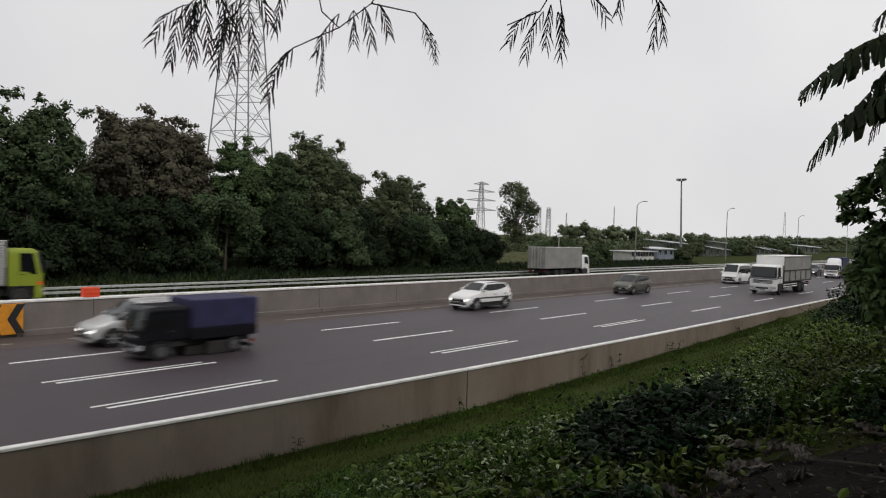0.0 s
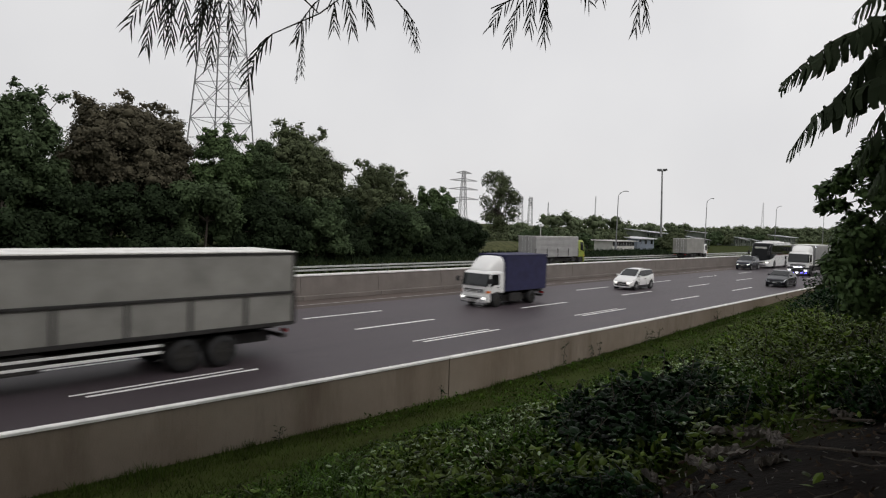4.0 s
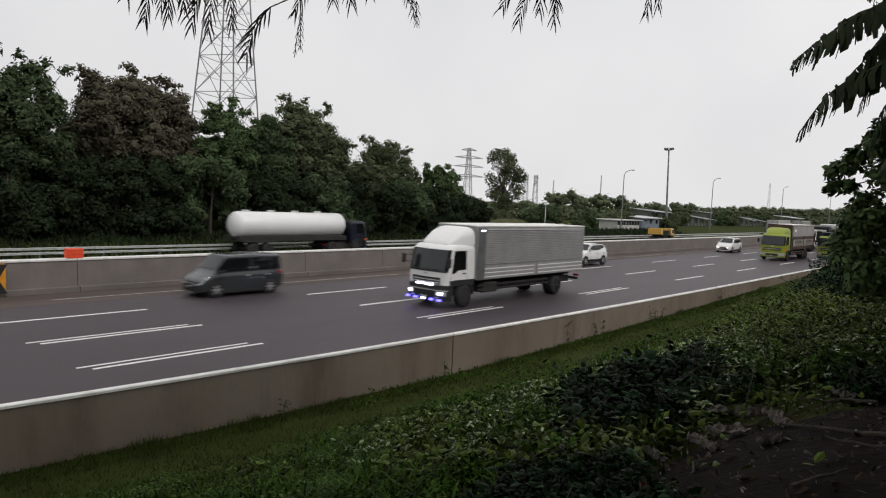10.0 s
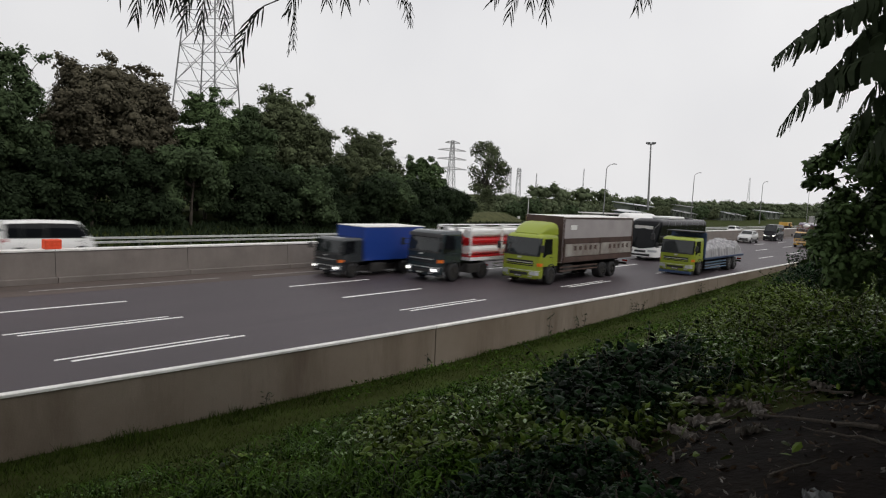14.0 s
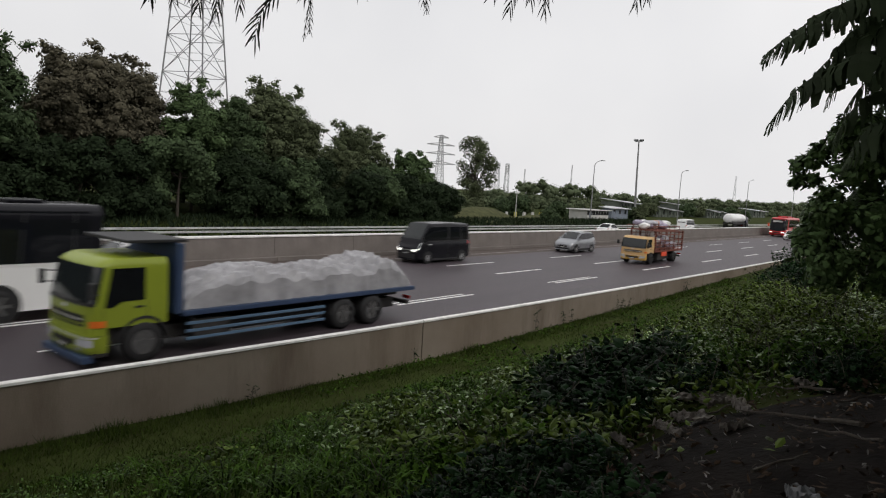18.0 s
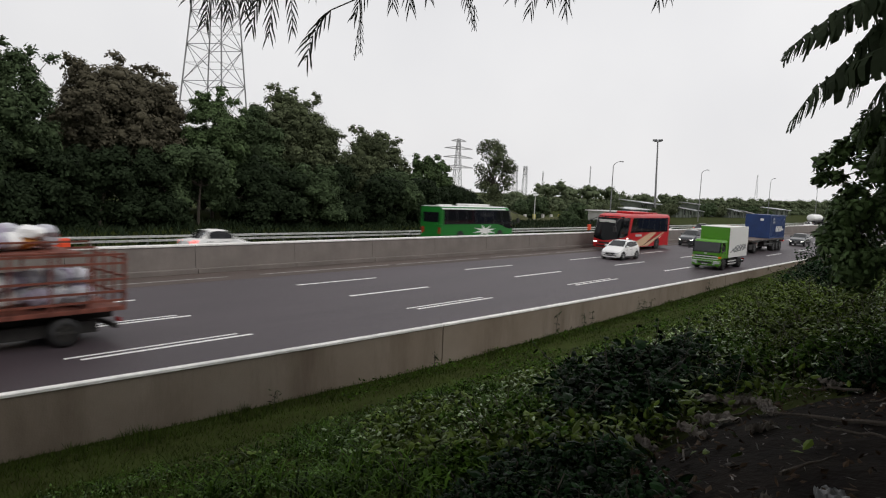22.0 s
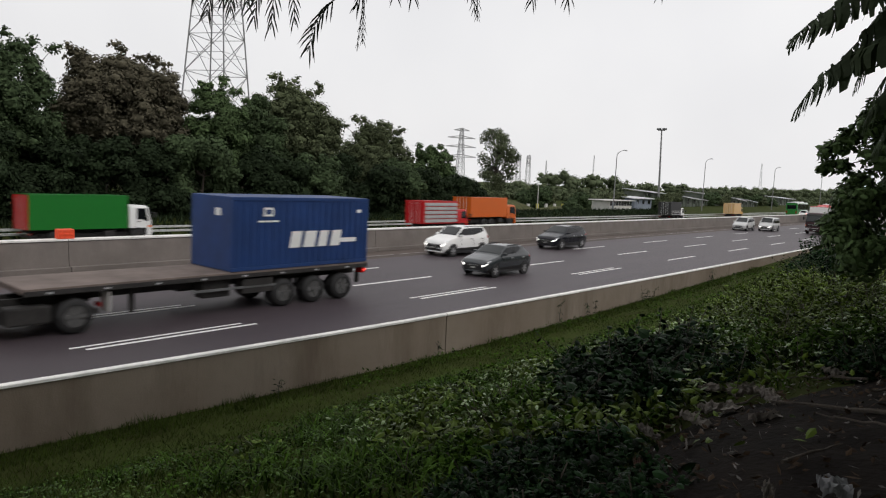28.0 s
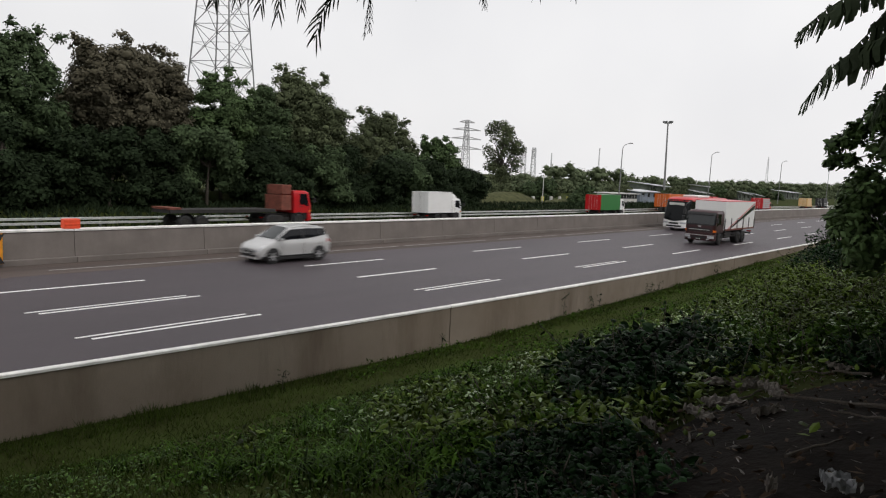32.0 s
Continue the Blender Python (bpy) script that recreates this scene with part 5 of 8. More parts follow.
M_BOXGREY = mat("grey_cargo_panel", (0.27, 0.265, 0.245), 0.7, vary=0.14, scale=0.7)
M_TARP = mat("grey_tarpaulin", (0.33, 0.325, 0.34), 0.34, vary=0.2, scale=1.2, bump=0.4, bscale=5)
M_TARPDARK = mat("dark_blue_canvas", (0.022, 0.022, 0.075), 0.75, vary=0.2, scale=2)
M_DECK = mat("dusty_deck", (0.16, 0.125, 0.11), 0.85, vary=0.2, scale=0.8)
M_RUST = mat("rusty_red_frame", (0.19, 0.055, 0.035), 0.75, vary=0.25, scale=3)
M_BROWN = mat("brown_grime", (0.1, 0.065, 0.05), 0.8, vary=0.3, scale=1.5)
M_CONT = mat("blue_container_steel", (0.012, 0.045, 0.165), 0.5, vary=0.14, scale=0.8)

M_INTAKE = mat("dark_intake", (0.012, 0.012, 0.013), 0.6, vary=0.1, scale=8)
M_DULLBLUE = paint("dull_blue_paint", (0.035, 0.06, 0.12), 0.5)
M_BARBLUE = paint("steel_blue_bar", (0.1, 0.17, 0.26), 0.45)
M_NAVYLINE = paint("dark_navy_stripe", (0.02, 0.022, 0.05), 0.4)
WHEELS = {}


def soft(ob, angle=35):
    """Rounded shading with crisp creases."""
    ob.data.polygons.foreach_set("use_smooth", [True] * len(ob.data.polygons))
    ob.data.set_sharp_from_angle(angle=radians(angle))
    return ob


def wheel_meshes(r, w, rim):
    key = (r, w, rim.name)
    if key not in WHEELS:
        bm = bmesh.new()
        prof = [(0.62 * r, 0.0), (0.9 * r, 0.0), (0.985 * r, 0.12 * w), (r, 0.3 * w), (r, 0.7 * w), (0.985 * r, 0.88 * w), (0.9 * r, w), (0.62 * r, w)]
        loft(bm, [[(q * math.cos(a), -y, q * math.sin(a)) for q, y in prof] for a in [2 * math.pi * i / 20 for i in range(21)]], closed=False)
        tyre = finish(bm, "tyre", M_BLACK, True)
        bm = bmesh.new()
        tube(bm, (0, -0.1 * w, 0), (0, -0.9 * w, 0), 0.64 * r, 0.64 * r, 20)
        tube(bm, (0, 0.02, 0), (0, -0.3 * w, 0), 0.17 * r, 0.2 * r, 10)
        for i in range(6):
            a = i * math.pi / 3
            d, s = Vector((math.cos(a), 0, math.sin(a))), Vector((-math.sin(a), 0, math.cos(a)))
            q = [d * 0.12 * r + s * 0.08 * r, d * 0.62 * r + s * 0.11 * r, d * 0.62 * r - s * 0.11 * r, d * 0.12 * r - s * 0.08 * r]
            a_ = [bm.verts.new(p + Vector((0, -0.09 * w, 0))) for p in q]
            b_ = [bm.verts.new(p + Vector((0, -0.02 * w, 0))) for p in q]
            bm.faces.new(b_)
            for k in range(4):
                bm.faces.new((a_[k], a_[(k + 1) % 4], b_[(k + 1) % 4], b_[k]))
        WHEELS[key] = (tyre, finish(bm, "rim", rim))
    return WHEELS[key]


def wheel(parent, x, y, r, w, rim):
    """A wheel whose outer face lies at y."""
    tyre, rm = wheel_meshes(r, w, rim)
    ob = new("wheel")
    ob.parent = parent
    ob.location = (x, y, r)
    if y < 0:
        ob.rotation_euler.z = math.pi
    share("tyre", tyre, ob)
    share("rim", rm, ob)


def bx(name, parent, m, x0, x1, y0, y1, z0, z1, bevel=0.02, label=""):
    bm = bmesh.new()
    box(bm, min(x0, x1), max(x0, x1), min(y0, y1), max(y0, y1), min(z0, z1), max(z0, z1), bevel)
    return part(name, bm, m, parent, label)


def panel(name, parent, m, pts, off, label=""):
    """A thin sheet through points in space, thickened along off."""
    bm = bmesh.new()
    a = [bm.verts.new(p) for p in pts]
    b = [bm.verts.new(Vector(p) + Vector(off)) for p in pts]
    n = len(pts)
    bm.faces.new(a[::-1])
    bm.faces.new(b)
    for i in range(n):
        j = (i + 1) % n
        bm.faces.new((a[i], a[j], b[j], b[i]))
    return part(name, bm, m, parent, label)


STYLES = {  # windscreen foot, roof front, roof rear, tail foot as shares of the length; belt height as a share of the height
    "mpv": (0.20, 0.41, 0.90, 0.985, 0.60), "suv": (0.25, 0.42, 0.88, 0.975, 0.65), "sedan": (0.27, 0.44, 0.70, 0.87, 0.65),
    "hatch": (0.23, 0.42, 0.84, 0.97, 0.63), "van": (0.14, 0.29, 0.95, 0.985, 0.56), "minibus": (0.05, 0.2, 0.965, 0.985, 0.52), "crossover": (0.27, 0.44, 0.80, 0.95, 0.67),
}


def sheet(name, parent, m, grid, label="", smooth=True):
    """A curved sheet through a grid of points."""
    bm = bmesh.new()
    vs = [[bm.verts.new(p) for p in r] for r in grid]
    for a, b in zip(vs, vs[1:]):
        for i in range(len(a) - 1):
            bm.faces.new((a[i], a[i + 1], b[i + 1], b[i]))
    bmesh.ops.remove_doubles(bm, verts=bm.verts, dist=0.0004)
    return part(name, bm, m, parent, label, smooth)


def car(name, label, L, W, H, style, m, lights=True, rim=None, brake=False, roof_m=None, category="car"):
    ob = thing(name, label, category, group="passing vehicles")
    wf, rf, rr, tf, bf = STYLES[style]
    hw, belt = W / 2, bf * H
    boxy = style in ("van", "minibus")
    X = lambda s: L * (0.5 - s)
    nose = (0.46 if boxy else 0.55 if style in ("suv", "crossover") else 0.5) * H
    zb = 0.2 if style not in ("suv", "crossover") else 0.25
    deck = belt * (1.0 if style == "sedan" else 0.93)
    fine = np.linspace(0, 1, 401)
    ker = np.ones(13) / 13
    tl = np.interp(fine, [0, 0.012, 0.05, wf, rf, (rf + rr) / 2, rr, tf, 0.992, 1.0], [nose * 0.76, nose * 0.9, nose, belt + 0.03, H - 0.045, H - 0.005, H - 0.05, max(deck, belt * 0.99), deck * 0.97, deck * 0.86])
    tl = np.convolve(np.pad(tl, 6, mode="edge"), ker, "valid")
    top = lambda s: float(np.interp(s, fine, tl))
    bel = lambda s: min(float(np.interp(s, [0, 0.05, wf, 1], [nose * 0.7, nose * 0.95, belt, belt * 1.05])), top(s) - 0.01)
    wid = lambda s: hw * float(np.interp(s, [0, 0.012, 0.04, 0.12, 0.3, 0.8, 0.92, 0.98, 1.0], [0.74, 0.86, 0.94, 0.985, 1, 1, 0.975, 0.92, 0.84]))
    low = lambda s: zb + float(np.interp(s, [0, 0.03, 0.1, 0.9, 0.97, 1], [0.08, 0.0, -0.01, 0.0, 0.06, 0.14]))
    tw = 0.76 if not boxy else 0.86

    def sec(s):
        w, b, t, a = wid(s), bel(s), top(s), low(s)
        f = min(1.0, (t - b) / (H - belt))
        k = 0.93 + (tw - 0.93) * f
        zm = a + (b - a) * 0.55
        return [(w * 0.82, a), (w * 0.97, a + 0.09), (w, zm), (w * 0.985, b - 0.07 * (b - a)), (w * 0.945, b), (w * (0.945 + k) / 2 + 0.02 * f * w, b + (t - b) * 0.5), (w * k, t - 0.1 * f * (t - b) - 0.01), (w * (k - 0.1), t - 0.015), (w * (k - 0.3), t + 0.004), (0, t + 0.012)]
    st = np.unique(np.concatenate([np.linspace(0, 0.08, 9), np.linspace(0.08, 0.92, 40), np.linspace(0.92, 1, 9)]))
    bm = bmesh.new()
    loft(bm, [[(X(s), -y, z) for y, z in sec(s)] + [(X(s), y, z) for y, z in sec(s)[-2::-1]] for s in st])
    soft(part("body", bm, m, ob), 42)
    if roof_m:
        rs = [s for s in st if rf - 0.01 < s < rr + 0.02]
        sheet("roof", ob, roof_m, [[(X(s), y * q, z + 0.006) for q, y, z in [(-1, *p) for p in sec(s)[7:]] + [(1, *p) for p in sec(s)[-2:6:-1]]] for s in rs])

    def side(s, e, sgn):
        p = sec(s)
        a, b = (p[4], p[5]) if e < 0.5 else (p[5], p[6])
        q = e * 2 if e < 0.5 else e * 2 - 1
        return (X(s), sgn * (a[0] + (b[0] - a[0]) * q + 0.007), a[1] + (b[1] - a[1]) * q + 0.002)
    mid = 0.5 * (wf + rr) + 0.04
    ends = {"mpv": rr + 0.015, "suv": rr - 0.03, "hatch": rr - 0.0, "sedan": rr + 0.05, "van": rr - 0.02, "minibus": rr - 0.02, "crossover": rr - 0.06}[style]
    # the lower edge of the side glass, rising towards the tail
    sill0, rise = {"suv": (0.12, 0.34), "crossover": (0.12, 0.5), "mpv": (0.07, 0.26), "hatch": (0.05, 0.2)}.get(style, (0.0, 0.0))
    foot = lambda s: sill0 + rise * max(0.0, (s - mid) / (ends - mid)) ** 1.6
    rail_m = M_STEEL if m in (P_GREY, P_SILVER) else M_TRIM
    panes = [(wf + 0.055, mid - 0.012), (mid + 0.012, min(mid + 0.235, ends)), (min(mid + 0.255, ends), ends)]
    for sgn in (-1, 1):
        sheet("window_trim", ob, M_TRIM, [[side(s, foot(s) + (1 - foot(s)) * e, sgn) for e in (0.02, 0.25, 0.49, 0.75, 0.94)] for s in np.linspace(wf + 0.035, ends + 0.006, 26)])
        for a, b in panes:
            if b - a > 0.03:
                sheet("side_window", ob, M_GLASS, [[tuple(Vector(side(s, foot(s) + (1 - foot(s)) * e, sgn)) + Vector((0, 0.006 * sgn, 0))) for e in (0.08, 0.28, 0.49, 0.7, 0.89)] for s in np.linspace(a, b, 14)])
        q = X(wf + 0.07)
        bx("mirror", ob, m, q - 0.09, q + 0.07, (hw * 0.97) * sgn, (hw + 0.17) * sgn, belt + 0.03, belt + 0.16, 0.035)
        for dq in ((mid - 0.05, mid + 0.2) if style != "minibus" else (0.2,)):
            bx("door_handle", ob, M_TRIM if m is P_WHITE else M_STEEL, X(dq) - 0.09, X(dq) + 0.09, (hw - 0.02) * sgn, (hw + 0.02) * sgn, belt - 0.15, belt - 0.11, 0.012)
        for dq in (wf + 0.1, mid, mid + 0.24):
            bx("door_seam", ob, M_TRIM, X(dq) - 0.006, X(dq) + 0.006, (hw - 0.03) * sgn, (hw + 0.002) * sgn, zb + 0.14, belt - 0.1, 0.0)
        bx("sill", ob, M_TRIM, X(0.74), X(0.25), (hw - 0.08) * sgn, (hw - 0.008) * sgn, zb - 0.03, zb + 0.09, 0.015)
        hl = M_LAMP_ON if lights else M_LAMP
        if style in ("suv", "crossover", "mpv"):
            up = 0.2 if style != "mpv" else 0.1
            sheet("lower_cladding", ob, M_TRIM, [[(X(s), sgn * (y + 0.006), z) for y, z in (sec(s)[0], sec(s)[1], (sec(s)[1][0] + 0.3 * (sec(s)[2][0] - sec(s)[1][0]), sec(s)[1][1] + up * (bel(s) - low(s))))] for s in np.linspace(0.004, 0.99, 30)])

        def skin(s, e):
            p = sec(s)
            a, b = (p[2], p[3]) if e < 0.5 else (p[3], p[4])
            q = e * 2 if e < 0.5 else e * 2 - 1
            return (X(s) + 0.004, sgn * (a[0] + (b[0] - a[0]) * q + 0.006), a[1] + (b[1] - a[1]) * q)
        sheet("headlight", ob, M_LAMP, [[skin(s, e) for e in (0.42 + 3 * s, 0.6 + 2 * s, 0.8 + s, 0.96)] for s in (0.002, 0.012, 0.03, 0.05, 0.085)])
        panel("headlight", ob, hl, [(X(0) + 0.002, 0.42 * hw * sgn, nose * 0.66), (X(0) + 0.002, 0.72 * hw * sgn, nose * 0.64), (X(0) + 0.002, 0.73 * hw * sgn, nose * 0.74), (X(0) + 0.002, 0.46 * hw * sgn, nose * 0.73)], (0.014, 0.0, 0.0))
        if lights:
            sheet("lamp_glow", ob, hl, [[tuple(Vector(skin(s, e)) + Vector((0.006, 0.006 * sgn, 0))) for e in (0.5, 0.68, 0.86)] for s in (0.004, 0.014, 0.03)])
        sheet("tail_light", ob, M_TAIL_ON if brake else M_TAIL, [[tuple(Vector(skin(s, e)) + Vector((-0.012, 0, 0))) for e in (0.35, 0.6, 0.95)] for s in (0.93, 0.96, 0.985, 0.999)])
        r = 0.37 if style == "suv" else 0.34 if H > 1.6 else 0.32
        for xw in (0.175, 0.815):
            bm = bmesh.new()
            tube(bm, (X(xw), (hw - 0.1) * sgn, r + 0.02), (X(xw), (hw + 0.004) * sgn, r + 0.02), r * 1.16, r * 1.14, 24)
            part("wheel_arch", bm, M_INTAKE, ob)
            wheel(ob, X(xw), (hw + 0.014) * sgn, r, 0.21, rim or M_RIM)
        if style in ("suv", "mpv", "crossover"):
            sheet("roof_rail", ob, rail_m, [[(X(s), sgn * (sec(s)[7][0] + d), sec(s)[7][1] + z) for d, z in ((-0.02, 0.0), (-0.015, 0.04), (0.02, 0.04), (0.03, 0.0))] for s in np.linspace(rf + 0.05, rr - 0.05, 12)], smooth=False)
    across = [(-1, i) for i in (7, 8, 9)] + [(1, i) for i in (8, 7)]

    def over(s, inset, dx):
        p = sec(s)
        return [(X(s) + dx, sgn * p[i][0] * inset, p[i][1] + 0.009) for sgn, i in across]
    sheet("windscreen", ob, M_SCREEN, [over(s, 0.99, 0.006) for s in np.linspace(wf + 0.02, rf - 0.005, 12)])
    sheet("rear_window", ob, M_GLASS, [over(s, 0.97, -0.006) for s in np.linspace(rr + 0.012, tf - 0.012, 8)])
    for sgn in (-0.25, 0.3):
        bx("wiper", ob, M_TRIM, X(wf + 0.03) - 0.02, X(wf + 0.03) + 0.01, sgn * hw - 0.24, sgn * hw + 0.24, top(wf + 0.03) + 0.012, top(wf + 0.03) + 0.03, 0)
    gw = 0.6 if style in ("suv", "crossover") else 0.46
    bx("grille", ob, M_INTAKE, X(0.01), X(-0.006), -gw * hw, gw * hw, nose * 0.54, nose * 0.75, 0.012)
    bx("bumper", ob, M_INTAKE, X(0.03), X(-0.006), -0.7 * hw, 0.7 * hw, zb + 0.1, nose * 0.5, 0.02)
    bx("bumper_lip", ob, m, X(0.03), X(-0.009), -0.72 * hw, 0.72 * hw, zb + 0.02, zb + 0.09, 0.02)
    bx("grille_bar", ob, M_STEEL, X(0.012), X(-0.007), -0.38 * hw, 0.38 * hw, nose * 0.69, nose * 0.71, 0.0)
    bx("rear_bumper", ob, M_TRIM if style == "suv" else m, X(1.008), X(0.97), -0.8 * hw, 0.8 * hw, zb + 0.12, belt * 0.42, 0.02)
    pl = bx("number_plate", ob, M_PLATE, X(0.0), X(-0.009), -0.2, 0.2, nose * 0.5, nose * 0.5 + 0.1, 0.0)
    for k in range(3):
        bx("mark", pl, M_BAR, X(-0.009), X(-0.0105), -0.16 + 0.11 * k, -0.08 + 0.11 * k, nose * 0.5 + 0.02, nose * 0.5 + 0.08, 0.0)
    return ob


def shell(hwf, xff, rcf, bow, xr):
    """The skin of a cab or coach: d runs from the middle of the face (0) along the face (1), round its corner (2) and back along the side (3)."""
    def at(d, z, out=0.0):
        a, s = abs(d), 1 if d >= 0 else -1
        hw, xf, rc = hwf(z), xff(z), rcf(z)
        if a <= 1:
            p, n = (xf - bow * a * a, (hw - rc) * a), (1.0, 0.12 * a)
        elif a <= 2:
            th = (a - 1) * math.pi / 2
            p, n = (xf - bow - rc * (1 - math.cos(th)), hw - rc + rc * math.sin(th)), (math.cos(th), math.sin(th))
        else:
            x0 = xf - bow - rc
            p, n = (x0 + (xr - x0) * (a - 2), hw), (0.0, 1.0)
        return (p[0] + n[0] * out, s * (p[1] + n[1] * out), z)
    return at


RING = [-3, -2.75, -2.5, -2.25, -2, -1.8, -1.6, -1.4, -1.2, -1, -0.6, -0.2, 0.2, 0.6, 1, 1.2, 1.4, 1.6, 1.8, 2, 2.25, 2.5, 2.75, 3]


def hull(name, parent, m, at, zs, label=""):
    bm = bmesh.new()
    loft(bm, [[at(d, z) for d in RING] for z in zs])
    return soft(part(name, bm, m, parent, label), 40)


def patch(name, parent, m, at, cols, out=0.01, nz=5, label=""):
    """A sheet laid on a shell; columns of (d, lower edge, upper edge)."""
    return sheet(name, parent, m, [[at(d, a + (b - a) * k / nz, out) for k in range(nz + 1)] for d, a, b in cols], label)


def spread(d0, d1, lo, hi, n=9):
    return [(d0 + (d1 - d0) * i / (n - 1), lo, hi) for i in range(n)]


def cab(ob, x1, W, H, ln, m, lights=True, deflector=None, top=None, bumper_m=None, visor=False, amber=True, z0=0.45, stripes=(), arch=None, dark_low=False):
    """A cab-over lorry cab whose front face stands at x1."""
    hw = W / 2
    k = H / 2.75
    belt, zf = z0 + (H - z0) * 0.5, z0 + 0.52 * k
    wz = H - 0.2 * k
    up = lambda z: max(0.0, (z - belt) / (H - belt))
    cap = lambda z: max(0.0, (z - (H - 0.24 * k)) / (0.24 * k))
    xf = lambda z: x1 - 0.24 * k * up(z) - 0.26 * k * cap(z) ** 2.2 - 0.02 * max(0, belt - z)
    hwf = lambda z: hw * (1 - 0.035 * up(z)) - 0.1 * k * cap(z) ** 2.4
    at = shell(hwf, xf, lambda z: 0.27 * k, 0.07 * k, x1 - ln)
    zs = [zf, zf + 0.08, belt - 0.1, belt + 0.02] + [belt + (H - belt) * f for f in (0.3, 0.6, 0.75, 0.82, 0.88, 0.93, 0.97, 1.0)]
    hull("cab", ob, m, at, zs)
    lo_m = bumper_m or m
    bt = shell(lambda z: hw * (1.0 - 0.3 * max(0, z0 - 0.02 - z)), lambda z: x1 + 0.05 - 0.5 * max(0, z0 - 0.02 - z), lambda z: 0.26 * k, 0.08 * k, x1 - 0.52 * k)
    bp = hull("bumper", ob, lo_m, bt, [z0 - 0.14, z0 - 0.06, z0, z0 + 0.28 * k, z0 + 0.34 * k])
    hull("lower_front", ob, M_TRIM if dark_low else m, shell(lambda z: hw * 0.995, lambda z: x1 + 0.01, lambda z: 0.26 * k, 0.07 * k, x1 - 0.5 * k), [z0 + 0.345 * k, zf - 0.004])
    bx("wheel_housing", ob, M_CHASSIS, x1 - ln + 0.06, x1 - 0.5 * k, -(hw - 0.14), hw - 0.14, z0 + 0.05, zf - 0.004, 0.02)
    patch("windscreen", ob, M_SCREEN, at, spread(-1.72, 1.72, belt + 0.03, wz, 21), 0.012)
    patch("screen_base", ob, M_TRIM, at, spread(-1.66, 1.66, belt - 0.05 * k, belt + 0.03, 17), 0.014, 2)
    gz0, gz1 = zf + 0.0 * k, belt - 0.16 * k
    g = patch("grille", ob, M_INTAKE, at, spread(-0.92, 0.92, gz0 + 0.02, gz0 + (gz1 - gz0) * 0.72, 9), 0.008)
    for q in (0.22, 0.46):
        z = gz0 + (gz1 - gz0) * q
        patch("grille_bar", g, m if q < 0.4 else M_STEEL, at, spread(-0.88, 0.88, z - 0.02 * k, z + 0.02 * k, 9), 0.024, 1)
    patch("badge", ob, M_STEEL, at, spread(-0.13, 0.13, gz1 - 0.02 * k, gz1 + 0.07 * k, 3), 0.016, 1)
    for sgn in (-1, 1):
        y = lambda z: (hwf(z) + 0.004) * sgn
        xa, xb, zt = x1 - 0.44 * k, x1 - ln * 0.7, H - 0.24 * k
        pts = [(xa + 0.02, belt - 0.1 * k), (xa - 0.2 * k, belt - 0.09 * k), (xa - 0.42 * k, belt + 0.04 * k), (xb, belt + 0.05 * k), (xb, zt), (xa - 0.16 * k, zt)]
        w = panel("side_window", ob, M_GLASS, [(x, y(z), z) for x, z in pts], (0, 0.008 * sgn, 0))
        xr = x1 - ln * 0.74
        bx("door_seam", ob, M_TRIM, xr, xr + 0.012, (hw - 0.02) * sgn, (hw + 0.003) * sgn, zf + 0.06, belt + 0.02, 0)
        bx("door_seam", ob, M_TRIM, x1 - 0.4 * k, x1 - 0.4 * k + 0.012, (hw - 0.02) * sgn, (hw + 0.003) * sgn, zf + 0.06, belt - 0.14 * k, 0)
        bx("door_handle", ob, M_TRIM, x1 - ln * 0.68, x1 - ln * 0.58, (hw - 0.01) * sgn, (hw + 0.025) * sgn, belt - 0.14, belt - 0.09, 0.01)
        hl = patch("headlight", ob, M_LAMP, bt, spread(0.72 * sgn, 1.66 * sgn, z0 + 0.06 * k, z0 + 0.25 * k, 9), 0.012, 2)
        if lights:
            patch("bulb", hl, M_LAMP_ON, bt, spread(0.82 * sgn, 1.3 * sgn, z0 + 0.09 * k, z0 + 0.22 * k, 6), 0.022, 2)
        if amber:
            patch("indicator", ob, M_AMBER, at, spread(1.3 * sgn, 2.06 * sgn, zf + 0.03 * k, zf + 0.2 * k, 8), 0.014, 2)
        mi = bx("mirror", ob, M_TRIM, x1 - 0.06, x1 + 0.05, (hw + 0.1) * sgn, (hw + 0.28) * sgn, belt + 0.2 * k, belt + 0.6 * k, 0.035)
        bm = bmesh.new()
        for z in (belt + 0.26 * k, belt + 0.56 * k):
            tube(bm, (x1 - 0.34 * k, hw * 0.95 * sgn, z), (x1 - 0.01, (hw + 0.18) * sgn, z), 0.014, 0.014, 6)
        part("mirror_arm", bm, M_TRIM, mi)
        st = bx("step", ob, M_CHASSIS, x1 - 0.5 * k - 0.02, x1 - 0.16 * k, (hw - 0.22) * sgn, (hw - 0.03) * sgn, z0 - 0.2, z0 - 0.1, 0.015)
        z = belt + 0.07
        bx("wiper", ob, M_TRIM, xf(z) - 0.03, xf(z) + 0.022, hw * 0.08 * sgn, hw * 0.6 * sgn, z - 0.012, z + 0.012, 0)
        if arch:
            ax, ar = arch
            bm = bmesh.new()
            ring = [[(ax + ar * q * math.cos(a), (hw - d) * sgn, ar + ar * q * math.sin(a)) for q, d in ((1.16, 0.3), (1.16, -0.012), (1.3, -0.006), (1.3, 0.3))] for a in [math.pi * (0.02 + 0.96 * i / 14) for i in range(15)]]
            loft(bm, ring)
            part("mudguard", bm, M_TRIM, ob)
